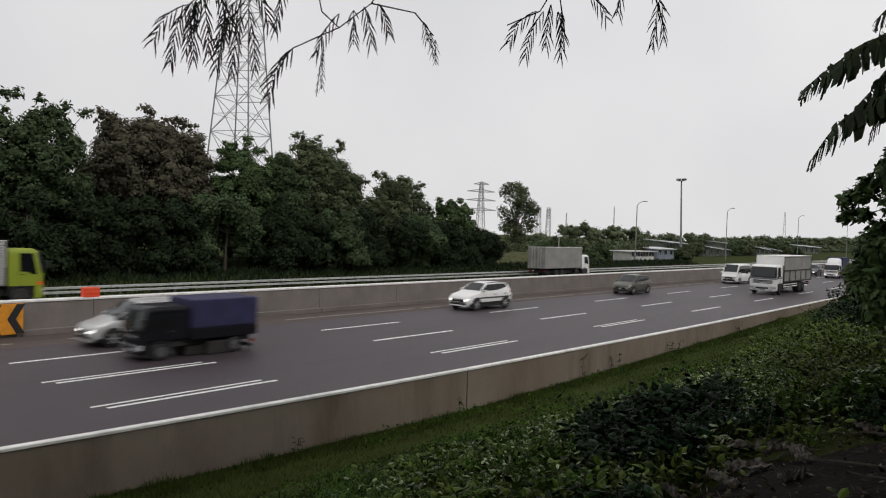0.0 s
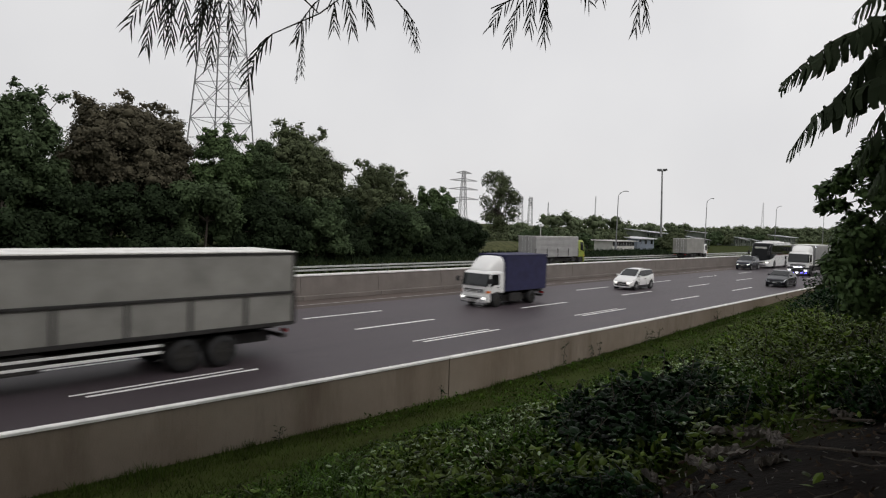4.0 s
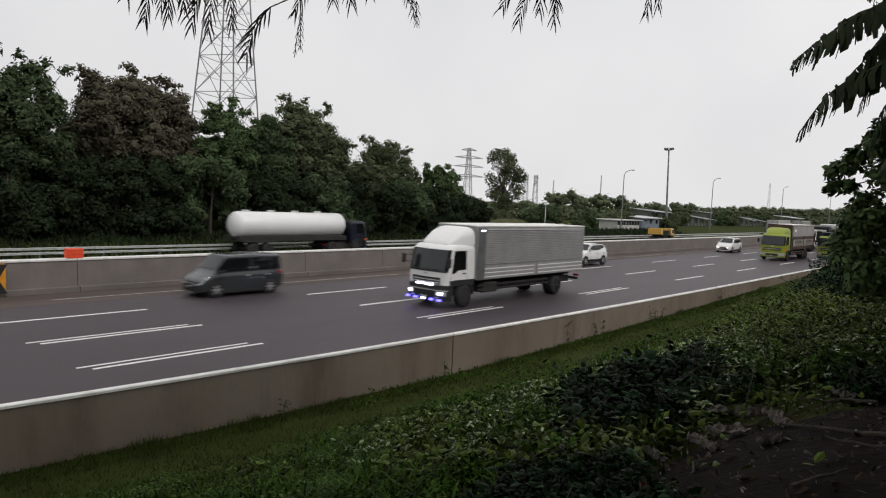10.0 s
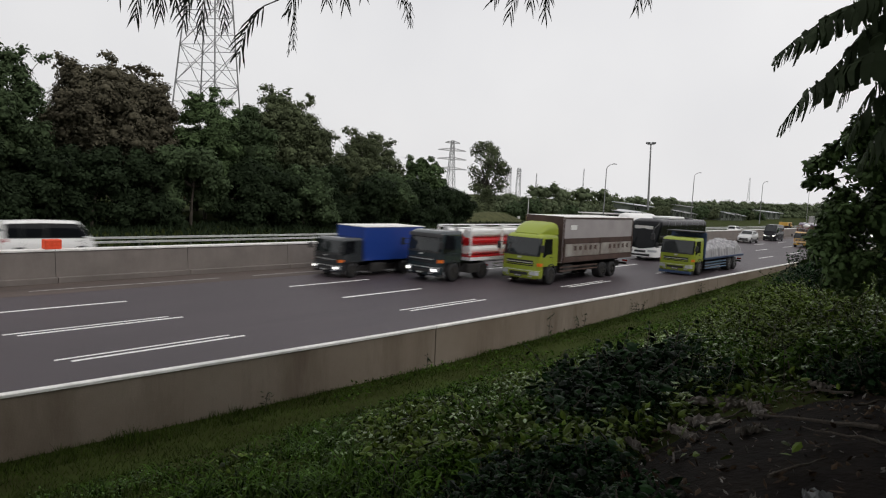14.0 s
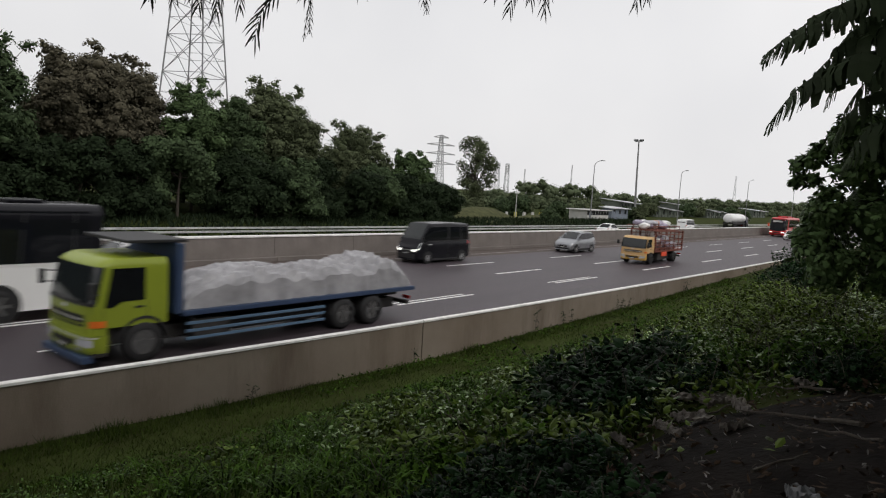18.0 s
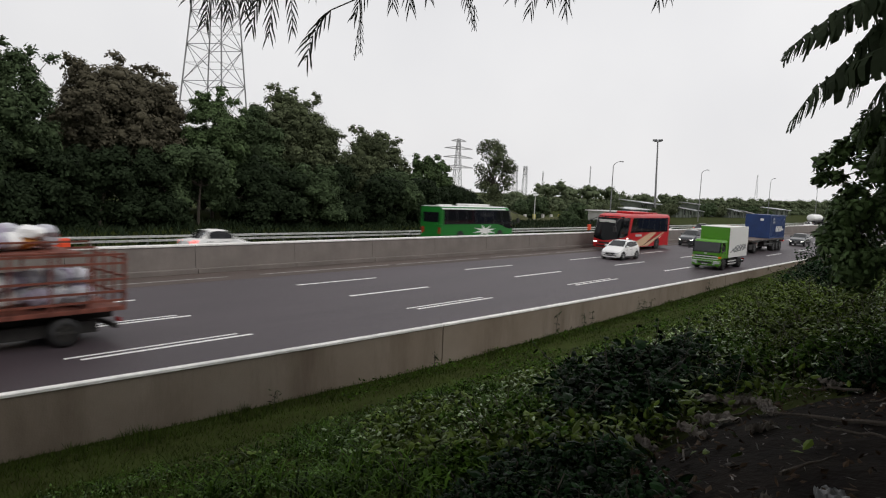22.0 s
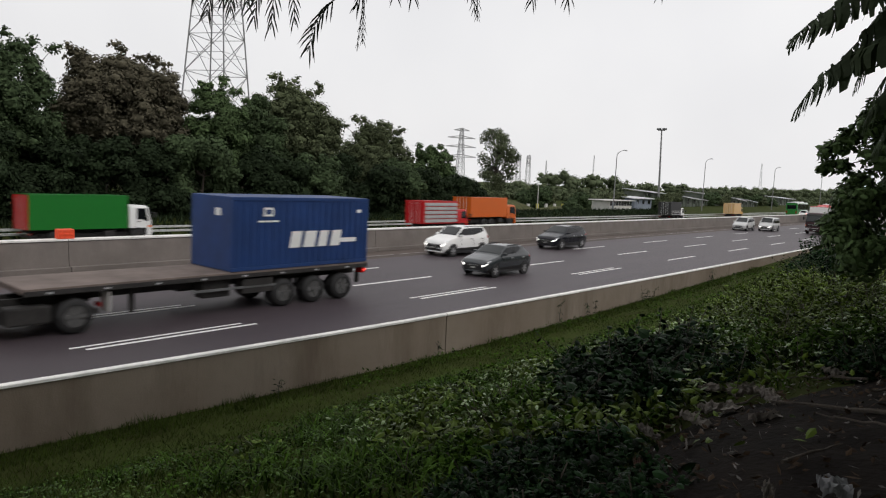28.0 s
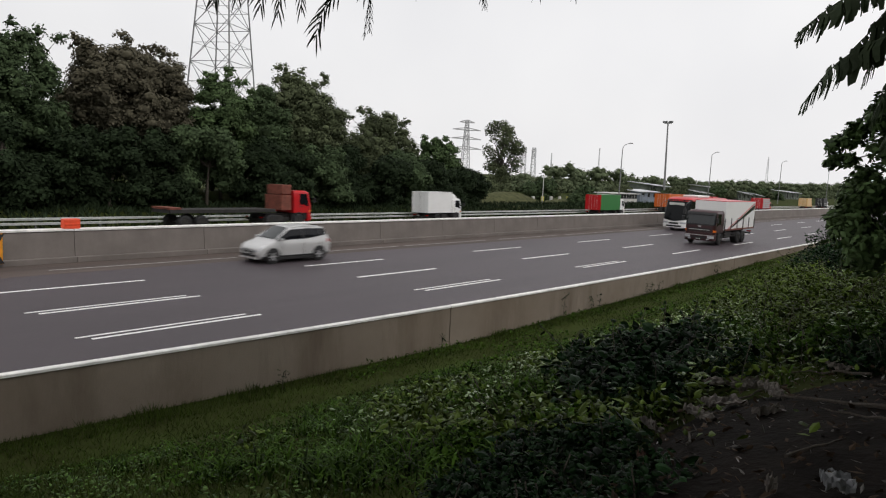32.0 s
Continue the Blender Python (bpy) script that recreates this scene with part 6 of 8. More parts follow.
        if dark_low:
            bx("lower_side", ob, M_TRIM, x1 - ln, x1 - 0.3 * k, (hw - 0.02) * sgn, (hw + 0.004) * sgn, zf + 0.004, zf + 0.2 * k, 0)
        for z in stripes:
            patch("stripe", ob, M_NAVYLINE, at, spread(2.0 * sgn, 2.98 * sgn, z, z + 0.07, 4), 0.006, 1)
    for z in stripes:
        patch("stripe", ob, M_NAVYLINE, at, spread(-1.98, 1.98, z - 0.05, z + 0.02, 17), 0.03, 1)
    patch("bumper_intake", bp, M_INTAKE, bt, spread(-0.62, 0.62, z0 + 0.04 * k, z0 + 0.2 * k, 7), 0.006, 1)
    patch("bumper_line", bp, M_STEEL, bt, spread(-1.9, 1.9, z0 + 0.275 * k, z0 + 0.31 * k, 15), 0.01, 1)
    for sgn in (-1, 1):
        patch("fog_lamp", bp, M_LAMP, bt, spread(0.66 * sgn, 0.9 * sgn, z0 - 0.06 * k, z0 + 0.02 * k, 3), 0.012, 1)
    pl = bx("number_plate", ob, M_PLATE, x1 + 0.03, x1 + 0.062, -0.24, 0.24, z0 - 0.06, z0 + 0.06, 0)
    for q in range(3):
        bx("mark", pl, M_BAR, x1 + 0.062, x1 + 0.066, -0.19 + 0.13 * q, -0.09 + 0.13 * q, z0 - 0.03, z0 + 0.03, 0)
    if visor:
        patch("sun_visor", ob, M_TRIM, at, spread(-1.5, 1.5, wz - 0.14 * k, wz + 0.06 * k, 13), 0.1, 2)
    if deflector:
        dh, rings = top - H, []
        for i in range(11):
            f = i / 10
            x = x1 - 0.52 * k - (ln - 0.54 * k) * f
            h = 0.02 + (dh - 0.02) * math.sin(math.pi / 2 * min(1, 0.03 + f)) ** 0.9
            w = hw * (0.62 + 0.34 * f ** 0.6)
            rings.append([(x, w * math.copysign(abs(math.cos(a)) ** 0.42, math.cos(a)), H - 0.03 + h * math.sin(a) ** 0.5) for a in [math.pi * j / 14 for j in range(15)]])
        bm = bmesh.new()
        loft(bm, rings)
        soft(part("wind_deflector", bm, deflector, ob), 50)


def axles(ob, xs, hw, r, w=0.28, dual=True, rim=None):
    for x, d in xs:
        for sgn in (-1, 1):
            wheel(ob, x, (hw - 0.02) * sgn, r, w * (2 if d else 1), rim or M_RIM_DIRTY)
        bm = bmesh.new()
        tube(bm, (x, -hw + 0.1, r), (x, hw - 0.1, r), 0.08, 0.08, 8)
        part("axle", bm, M_CHASSIS, ob)


def chassis(ob, x0, x1, hw, z):
    for sgn in (-1, 1):
        bx("chassis_rail", ob, M_CHASSIS, x0, x1, 0.32 * sgn, 0.44 * sgn, z - 0.25, z, 0.01)
    bx("fuel_tank", ob, M_CHASSIS, x1 - 2.1, x1 - 1.0, hw - 0.55, hw - 0.06, z - 0.62, z - 0.12, 0.06)
    bx("battery_box", ob, M_CHASSIS, x1 - 1.9, x1 - 1.2, -hw + 0.55, -hw + 0.06, z - 0.6, z - 0.12, 0.03)
    # dark block for the gear beneath, put in to deepen the underside shade
    bx("underbody", ob, M_CHASSIS, x0 + 0.5, x1 - 0.3, -hw * 0.62, hw * 0.62, z - 0.6, z - 0.26, 0.02)
    bx("rear_underrun", ob, M_CHASSIS, x0 + 0.05, x0 + 0.17, -hw * 0.9, hw * 0.9, z - 0.5, z - 0.36, 0.02)
    for sgn in (-1, 1):
        bx("tail_light", ob, M_TAIL, x0 - 0.02, x0 + 0.03, hw * 0.62 * sgn, hw * 0.9 * sgn, z - 0.32, z - 0.2, 0.01)


def side_guard(ob, x0, x1, hw, z, m, n=2):
    for sgn in (-1, 1):
        for k in range(n):
            bx("side_guard_bar", ob, m, x0, x1, (hw - 0.1) * sgn, (hw - 0.05) * sgn, z - 0.2 * k - 0.08, z - 0.2 * k, 0.012)
        for x in (x0 + 0.2, x1 - 0.2):
            bx("side_guard_post", ob, M_CHASSIS, x - 0.03, x + 0.03, (hw - 0.12) * sgn, (hw - 0.1) * sgn, z - 0.3, z + 0.3, 0)


def cargo_box(ob, x0, x1, hw, z0, z1, m, ribs=0, boards=None, roof=None, frame=None, front=None, drop=0.0, posts=0, logo=None):
    b = bx("cargo_box", ob, m, x0, x1, -hw, hw, z0, z1, 0.025)
    bx("box_roof", b, roof or M_CAP, x0 - 0.02, x1 + 0.02, -hw - 0.02, hw + 0.02, z1 + 0.002, z1 + 0.05, 0.015)
    for sgn in (-1, 1):
        if ribs:
            zz0 = z0 + drop + 0.08
            bm = bmesh.new()
            for k in range(ribs):
                z = zz0 + (z1 - 0.08 - zz0) * (k + 0.5) / ribs
                hgt = (z1 - 0.08 - zz0) / ribs * 0.4
                y0, y1 = (hw + 0.001) * sgn, (hw + 0.05) * sgn
                ra, rb = ([bm.verts.new((xx, yy, zz)) for yy, zz in ((y0, z + hgt), (y1, z - hgt * 0.5), (y1, z - hgt), (y0, z - hgt))] for xx in (x0 + 0.12, x1 - 0.12))
                for q in range(4):
                    bm.faces.new((ra[q], ra[(q + 1) % 4], rb[(q + 1) % 4], rb[q]))
                bm.faces.new(ra)
                bm.faces.new(rb[::-1])
            tagged(part("siding", bm, M_ALU, b), kind="stuff")
        if boards:
            n = 2 if x1 - x0 > 5 else 1
            for k in range(n):
                a, c = x0 + (x1 - x0) * k / n + 0.12, x0 + (x1 - x0) * (k + 1) / n - 0.12
                bd = bx("dropside_board", b, m, a, c, (hw + 0.002) * sgn, (hw + 0.04) * sgn, z0 + 0.02, z0 + drop, 0.012)
                for j in range(3):
                    z = z0 + drop * (0.18 + 0.3 * j)
                    bx("dropside_stripe", b, boards, a + 0.05, c - 0.05, (hw + 0.041) * sgn, (hw + 0.05) * sgn, z, z + 0.05, 0)
        for k in range(posts):
            x = x0 + (x1 - x0) * k / max(1, posts - 1)
            bx("side_post", b, frame or M_CHASSIS, x - 0.05, x + 0.05, (hw + 0.002) * sgn, (hw + 0.05) * sgn, z0, z0 + (z1 - z0) * 0.42, 0.008)
        if frame:
            bx("frame_edge", b, frame, x0, x1, (hw + 0.002) * sgn, (hw + 0.03) * sgn, z1 - 0.07, z1, 0.008)
            bx("frame_edge", b, frame, x0, x0 + 0.08, (hw + 0.002) * sgn, (hw + 0.03) * sgn, z0, z1 - 0.08, 0.008)
            bx("frame_edge", b, frame, x1 - 0.08, x1, (hw + 0.002) * sgn, (hw + 0.03) * sgn, z0, z1 - 0.08, 0.008)
    if front:
        bx("front_panel", b, front, x1 + 0.002, x1 + 0.02, -hw, hw, z0, z1, 0)
    bx("door_seam", b, M_TRIM, x0 - 0.008, x0 - 0.001, -0.012, 0.012, z0 + 0.05, z1 - 0.05, 0)
    for y in (-0.5, -0.2, 0.2, 0.5):
        bx("locking_bar", b, M_STEEL, x0 - 0.03, x0 - 0.001, y * hw - 0.015, y * hw + 0.015, z0 + 0.06, z1 - 0.06, 0)
    return b


def box_truck(name, label, L, W, H, cab_m, box_m, lights=True, cab_h=None, cab_l=None, deflector=None, roof=None, ribs=0, boards=None, front=None, r=None,
              three=False, guard=None, frame=None, stripes=(), posts=0, drop=0.0, bumper_m=None, gap=0.12, visor=False, amber=True, rear=None, dark_low=False, top_drop=0.05, rail=False):
    ob = thing(name, label, "truck", group="passing vehicles")
    hw = W / 2
    big = L > 8
    cab_h = cab_h or (2.75 if big else 2.15)
    cab_l = cab_l or (2.0 if big else 1.65)
    r = r or (0.5 if big else 0.39)
    fl = 1.15 if big else 0.85
    cab(ob, L / 2, W * 0.96, cab_h, cab_l, cab_m, lights, deflector, H - top_drop, z0=0.5 if big else 0.42, stripes=stripes, bumper_m=bumper_m, visor=visor, amber=amber, dark_low=dark_low, arch=(L / 2 - (1.35 if big else 1.0), r))
    chassis(ob, -L / 2 + 0.15, L / 2 - cab_l + 0.3, hw, fl)
    b = cargo_box(ob, -L / 2, L / 2 - cab_l - gap, hw, fl, H - 0.05, box_m, ribs, boards, roof, frame, front, drop, posts)
    if rear:
        bx("rear_panel", b, rear, -L / 2 - 0.02, -L / 2 - 0.002, -hw, hw, fl, H - 0.05, 0)
    if rail:
        for sgn in (-1, 1):
            bx("mid_rail", b, M_CHASSIS, -L / 2, L / 2 - cab_l - gap, (hw + 0.002) * sgn, (hw + 0.06) * sgn, fl + (H - fl) * 0.42, fl + (H - fl) * 0.42 + 0.08, 0.01)
            bx("bottom_rail", b, M_CHASSIS, -L / 2, L / 2 - cab_l - gap, (hw + 0.002) * sgn, (hw + 0.06) * sgn, fl - 0.04, fl + 0.08, 0.01)
        bx("front_frame", b, P_WHITE, L / 2 - cab_l - gap + 0.002, L / 2 - cab_l - gap + 0.05, -hw, hw, H - 0.9, H - 0.06, 0.02)
    xf, xr = L / 2 - (1.35 if big else 1.0), -L / 2 + (2.6 if big else 1.5)
    axles(ob, [(xf, False), (xr, True)] + ([(xr + 1.25, True)] if three else []), hw, r)
    if guard:
        side_guard(ob, xr + (2.0 if three else 0.8), xf - 1.0, hw, fl - 0.22, guard)
    return ob


def bus(name, label, L, W, H, low, upper, lights=True, stripe=None, roof_m=None, ac=True, swoosh=None, star=None, band=0.5, tall=False, mirror_m=None):
    """A coach with a raked, rounded black glass face that sweeps back into the side windows."""
    ob = thing(name, label, "bus", group="passing vehicles")
    hw = W / 2
    x1 = L / 2
    zb, wz, tz = 0.32, H * band, H - (0.2 if tall else 0.36)
    cap = lambda z: max(0.0, (z - (H - 0.34)) / 0.34)
    rk = lambda z: max(0.0, (z - 0.28 * H) / (0.72 * H))
    xf = lambda z: x1 - 0.1 * max(0, 0.6 - z) - 0.85 * rk(z) ** 1.5 - 0.45 * cap(z) ** 2.2
    at = shell(lambda z: hw - 0.02 * max(0, 0.5 - z) - 0.3 * cap(z) ** 2.6, xf, lambda z: 0.42, 0.16, -x1)
    hull("body", ob, low, at, [zb, zb + 0.1, 0.6, 0.28 * H, 0.36 * H, wz])
    hull("upper_body", ob, upper, at, [wz + 0.002] + [wz + (H - wz) * f for f in (0.3, 0.55, 0.7, 0.8, 0.87, 0.91, 0.945)])
    hull("roof", ob, roof_m or upper, at, [wz + 0.003 + (H - wz) * 0.945] + [wz + (H - wz) * f for f in (0.96, 0.975, 0.99, 1.0)])
    x_at = lambda f, z: at(2 + f, z)[0]
    patch("windscreen", ob, M_COACH_SCREEN, at, [(d, H * (0.285 + 0.0375 * abs(d)), H - 0.24) for d in np.linspace(-2.0, 2.0, 25)], 0.014, 8)
    bx("destination_board", ob, M_WALLW, xf(H * 0.8) - 0.02, xf(H * 0.8) + 0.05, -hw * 0.62, hw * 0.62, H * 0.8 - 0.14, H * 0.8 + 0.12, 0.02, "white destination board behind the windscreen")
    ease = lambda v: v * v * (3 - 2 * v)
    for sgn in (-1, 1):
        fs = np.linspace(0, 0.965, 34)
        lo = lambda f: H * 0.36 + (wz - H * 0.36) * ease(min(1, max(0, (f - 0.035) / 0.2)))
        patch("window_band", ob, M_GLASS, at, [((2 + f) * sgn, lo(f), tz) for f in fs], 0.012, 4, "dark tinted side windows")
        for k in range(7):
            f = 0.13 + 0.83 * k / 6.3
            patch("window_pillar", ob, M_TRIM, at, [((2 + f) * sgn, lo(f) + 0.04, tz - 0.03), ((2 + f + 0.005) * sgn, lo(f) + 0.04, tz - 0.03)], 0.017, 2)
        patch("roof_edge", ob, roof_m or upper, at, spread(2.05 * sgn, 2.99 * sgn, tz + 0.02, tz + 0.13, 6), 0.012, 2)
        if stripe:
            patch("stripe", ob, stripe, at, [((2 + f) * sgn, lo(f) - 0.075, lo(f) - 0.02) for f in np.linspace(0.12, 0.99, 20)], 0.012, 1)
        for k in range(5):
            x = -x1 + 3.8 + 1.1 * k
            bx("luggage_flap_seam", ob, M_TRIM, x, x + 0.012, (hw - 0.02) * sgn, (hw + 0.003) * sgn, zb + 0.2, wz - 0.35, 0)
            bx("flap_latch", ob, M_TRIM, x + 0.5, x + 0.62, (hw - 0.02) * sgn, (hw + 0.008) * sgn, wz - 0.42, wz - 0.36, 0)
        for x in (x1 - 2.75, -x1 + 2.9):
            bm = bmesh.new()
            tube(bm, (x, (hw - 0.1) * sgn, 0.54), (x, (hw + 0.008) * sgn, 0.54), 0.62, 0.6, 24)
            part("wheel_arch", bm, M_INTAKE, ob)
            wheel(ob, x, (hw + 0.02) * sgn, 0.5, 0.3, M_RIM_TRUCK)
        hl = patch("headlight", ob, M_LAMP, at, spread(0.75 * sgn, 1.9 * sgn, H * 0.215, H * 0.265, 10), 0.014, 2)
        if lights:
            patch("bulb", hl, M_LAMP_ON, at, spread(0.9 * sgn, 1.5 * sgn, H * 0.225, H * 0.255, 6), 0.022, 2)
        bx("tail_light", ob, M_TAIL, -x1 - 0.015, -x1 + 0.04, hw * 0.72 * sgn, hw * 0.94 * sgn, H * 0.25, H * 0.42, 0.02)
        mi = bx("mirror", ob, (mirror_m or M_TRIM) if sgn < 0 else M_TRIM, x1 + 0.38, x1 + 0.6, (hw - 0.14) * sgn, (hw + 0.14) * sgn, H * 0.53, H * 0.68, 0.05)
        bm = bmesh.new()
        tube(bm, (xf(H * 0.9) - 0.3, hw * 0.9 * sgn, H * 0.9), (x1 + 0.3, hw * sgn, H * 0.8), 0.035, 0.03, 6)
        tube(bm, (x1 + 0.3, hw * sgn, H * 0.8), (x1 + 0.48, hw * sgn, H * 0.68), 0.03, 0.03, 6)
        part("mirror_arm", bm, M_TRIM, mi)
        if swoosh:
            e = (hw + 0.002) * sgn
            for k in range(3):
                w, o = (2.3, 0.3, 0.8)[k], (-1.2, 2.1, 2.7)[k]
                panel("livery_stripe", ob, swoosh if k != 1 else M_BROWN, [(x1 - 3.2 - o * 0.9, e, zb + 0.06), (x1 - 3.2 - o * 0.9 - w * 1.5, e, zb + 0.06), (-x1 + 1.4 + (2.2 - o) * 0.5, e, wz - 0.05), (-x1 + 1.4 + (2.2 - o) * 0.5 + w * 0.6, e, wz - 0.05)], (0, 0.01 * sgn, 0))
            panel("livery_slash", ob, low, [(x1 - 2.2, e, wz - 0.35), (x1 - 2.8, e, wz - 0.02), (x1 - 3.1, e, tz + 0.06), (x1 - 2.62, e, tz + 0.06)], (0, 0.028 * sgn, 0))
            panel("livery_stripe", ob, M_WALLW, [(x1 - 0.9, e, zb + 0.1), (x1 - 1.9, e, zb + 0.06), (x1 - 1.9, e, zb + 0.14), (x1 - 0.7, e, zb + 0.26)], (0, 0.012 * sgn, 0))
            panel("side_mark", ob, M_WALLW, [(x1 - 3.9, e, wz - 0.38), (x1 - 5.3, e, wz - 0.38), (x1 - 5.2, e, wz - 0.18), (x1 - 3.8, e, wz - 0.18)], (0, 0.012 * sgn, 0))
            for x in (x1 - 2.2, -x1 + 2.1):
                bx("side_marker", ob, M_LAMP_ON, x - 0.12, x + 0.12, (hw - 0.01) * sgn, (hw + 0.02) * sgn, 1.12, 1.2, 0.01)
        if star:
            e = (hw + 0.002) * sgn
            for a in range(4):
                t = math.pi / 4 * a + 0.3
                c, zc = 0.8, (zb + wz) / 2 + 0.05
                u = Vector((math.cos(t) * 2.0, 0, math.sin(t) * 0.62))
                n_ = Vector((-math.sin(t) * 0.34, 0, math.cos(t) * 0.16))
                panel("livery_star", ob, star, [Vector((c, e, zc)) + p for p in (u, n_, -u, -n_)], (0, 0.006 * sgn + 0.0015 * a * sgn, 0))
    bx("rear_window", ob, M_GLASS, -x1 - 0.012, -x1 + 0.03, -hw * 0.8, hw * 0.8, H * 0.55, H * 0.82, 0.03)
    patch("grille", ob, M_INTAKE, at, spread(-0.6, 0.6, H * 0.2, H * 0.25, 6), 0.012, 2)
    patch("bumper", ob, M_INTAKE, at, spread(-0.95, 0.95, zb + 0.08, zb + 0.24, 8), 0.01, 2)
    if ac:
        bx("air_conditioner", ob, P_RED if low is P_RED else P_WHITE, -1.4, 2.0, -hw * 0.66, hw * 0.66, H + 0.004, H + 0.22, 0.09)
        bx("roof_hatch", ob, roof_m or upper, -x1 + 1.4, -x1 + 2.5, -0.5, 0.5, H + 0.004, H + 0.11, 0.04)
    return ob


def crumpled(ob, name, x0, x1, hw, z0, h, m, seed, label=""):
    """A load under a loose, folded sheet."""
    bm = bmesh.new()
    nx, ny = 72, 28
    g = []
    for i in range(nx + 1):
        row = []
        for j in range(ny + 1):
            u, v = i / nx, j / ny * 2 - 1
            e = (1 - abs(v) ** 9) ** 0.5 if abs(v) < 1 else 0
            fold = abs(noise.noise((u * 9 + v * 1.2, v * 2.2, seed + 4))) + 0.5 * abs(noise.noise((u * 22 - v * 2, v * 5, seed + 8)))
            z = z0 + h * e * (0.8 + 0.26 * noise.noise((u * 4, v * 0.9, seed)) - 0.42 * min(fold, 0.5) + 0.08 * (1 - abs(v)) + (0.14 if 0.1 < u < 0.2 else 0)) * min(1, 14 * u, 9 * (1 - u)) ** 0.5
            row.append(bm.verts.new((x0 + (x1 - x0) * u, hw * v * (0.95 + 0.07 * noise.noise((u * 26, v, seed))), max(z, z0 + 0.01))))
        g.append(row)
    for a, b in zip(g, g[1:]):
        for j in range(ny):
            bm.faces.new((a[j], b[j], b[j + 1], a[j + 1]))
    edge = [r[0] for r in g] + g[-1][1:] + [r[-1] for r in g[::-1]][1:] + g[0][::-1][1:-1]
    low = [bm.verts.new((v.co.x, v.co.y, z0)) for v in edge]
    for i in range(len(edge)):
        j = (i + 1) % len(edge)
        bm.faces.new((edge[i], edge[j], low[j], low[i]))
    bm.faces.new(low)
    return part(name, bm, m, ob, label)


# ---- the traffic ----
FLEET = []


def run(ob, y, rows, back=True):
    """back: on the near carriageway, towards -x."""
    FLEET.append((ob, y, back, rows))


def flatbed_tarp():
    L, W = 11.4, 2.45
    ob = thing("flatbed_truck", "lime green lorry with a grey sheeted load on a blue flatbed", "truck", group="passing vehicles")
    hw = W / 2
    cab(ob, L / 2, W * 0.96, 2.56, 1.95, P_LIME, False, bumper_m=P_LIME, arch=(L / 2 - 1.35, 0.5))
    bx("lower_bumper", ob, M_DULLBLUE, L / 2 - 0.2, L / 2 + 0.07, -hw * 0.9, hw * 0.9, 0.12, 0.29, 0.03)
    bx("headboard", ob, M_DULLBLUE, L / 2 - 2.35, L / 2 - 2.15, -hw, hw, 1.1, 2.9, 0.03)
    bx("headboard_top", ob, M_TRIM, L / 2 - 2.5, L / 2 - 0.9, -hw * 0.9, hw * 0.9, 2.92, 3.0, 0.02)
    chassis(ob, -L / 2 + 0.1, L / 2 - 1.7, hw, 1.0)
    bx("deck", ob, M_DULLBLUE, -L / 2, L / 2 - 2.36, -hw, hw, 1.02, 1.16, 0.02)
    crumpled(ob, "tarpaulin", -L / 2 + 0.1, L / 2 - 2.45, hw * 0.98, 1.165, 1.12, M_TARP, 5, "crumpled shiny grey tarpaulin")
    axles(ob, [(L / 2 - 1.35, False), (-L / 2 + 2.1, True), (-L / 2 + 3.4, True)], hw, 0.5, rim=M_RIM_TRUCK)
    side_guard(ob, -L / 2 + 4.2, L / 2 - 2.5, hw, 0.85, M_BARBLUE, 3)
    return ob


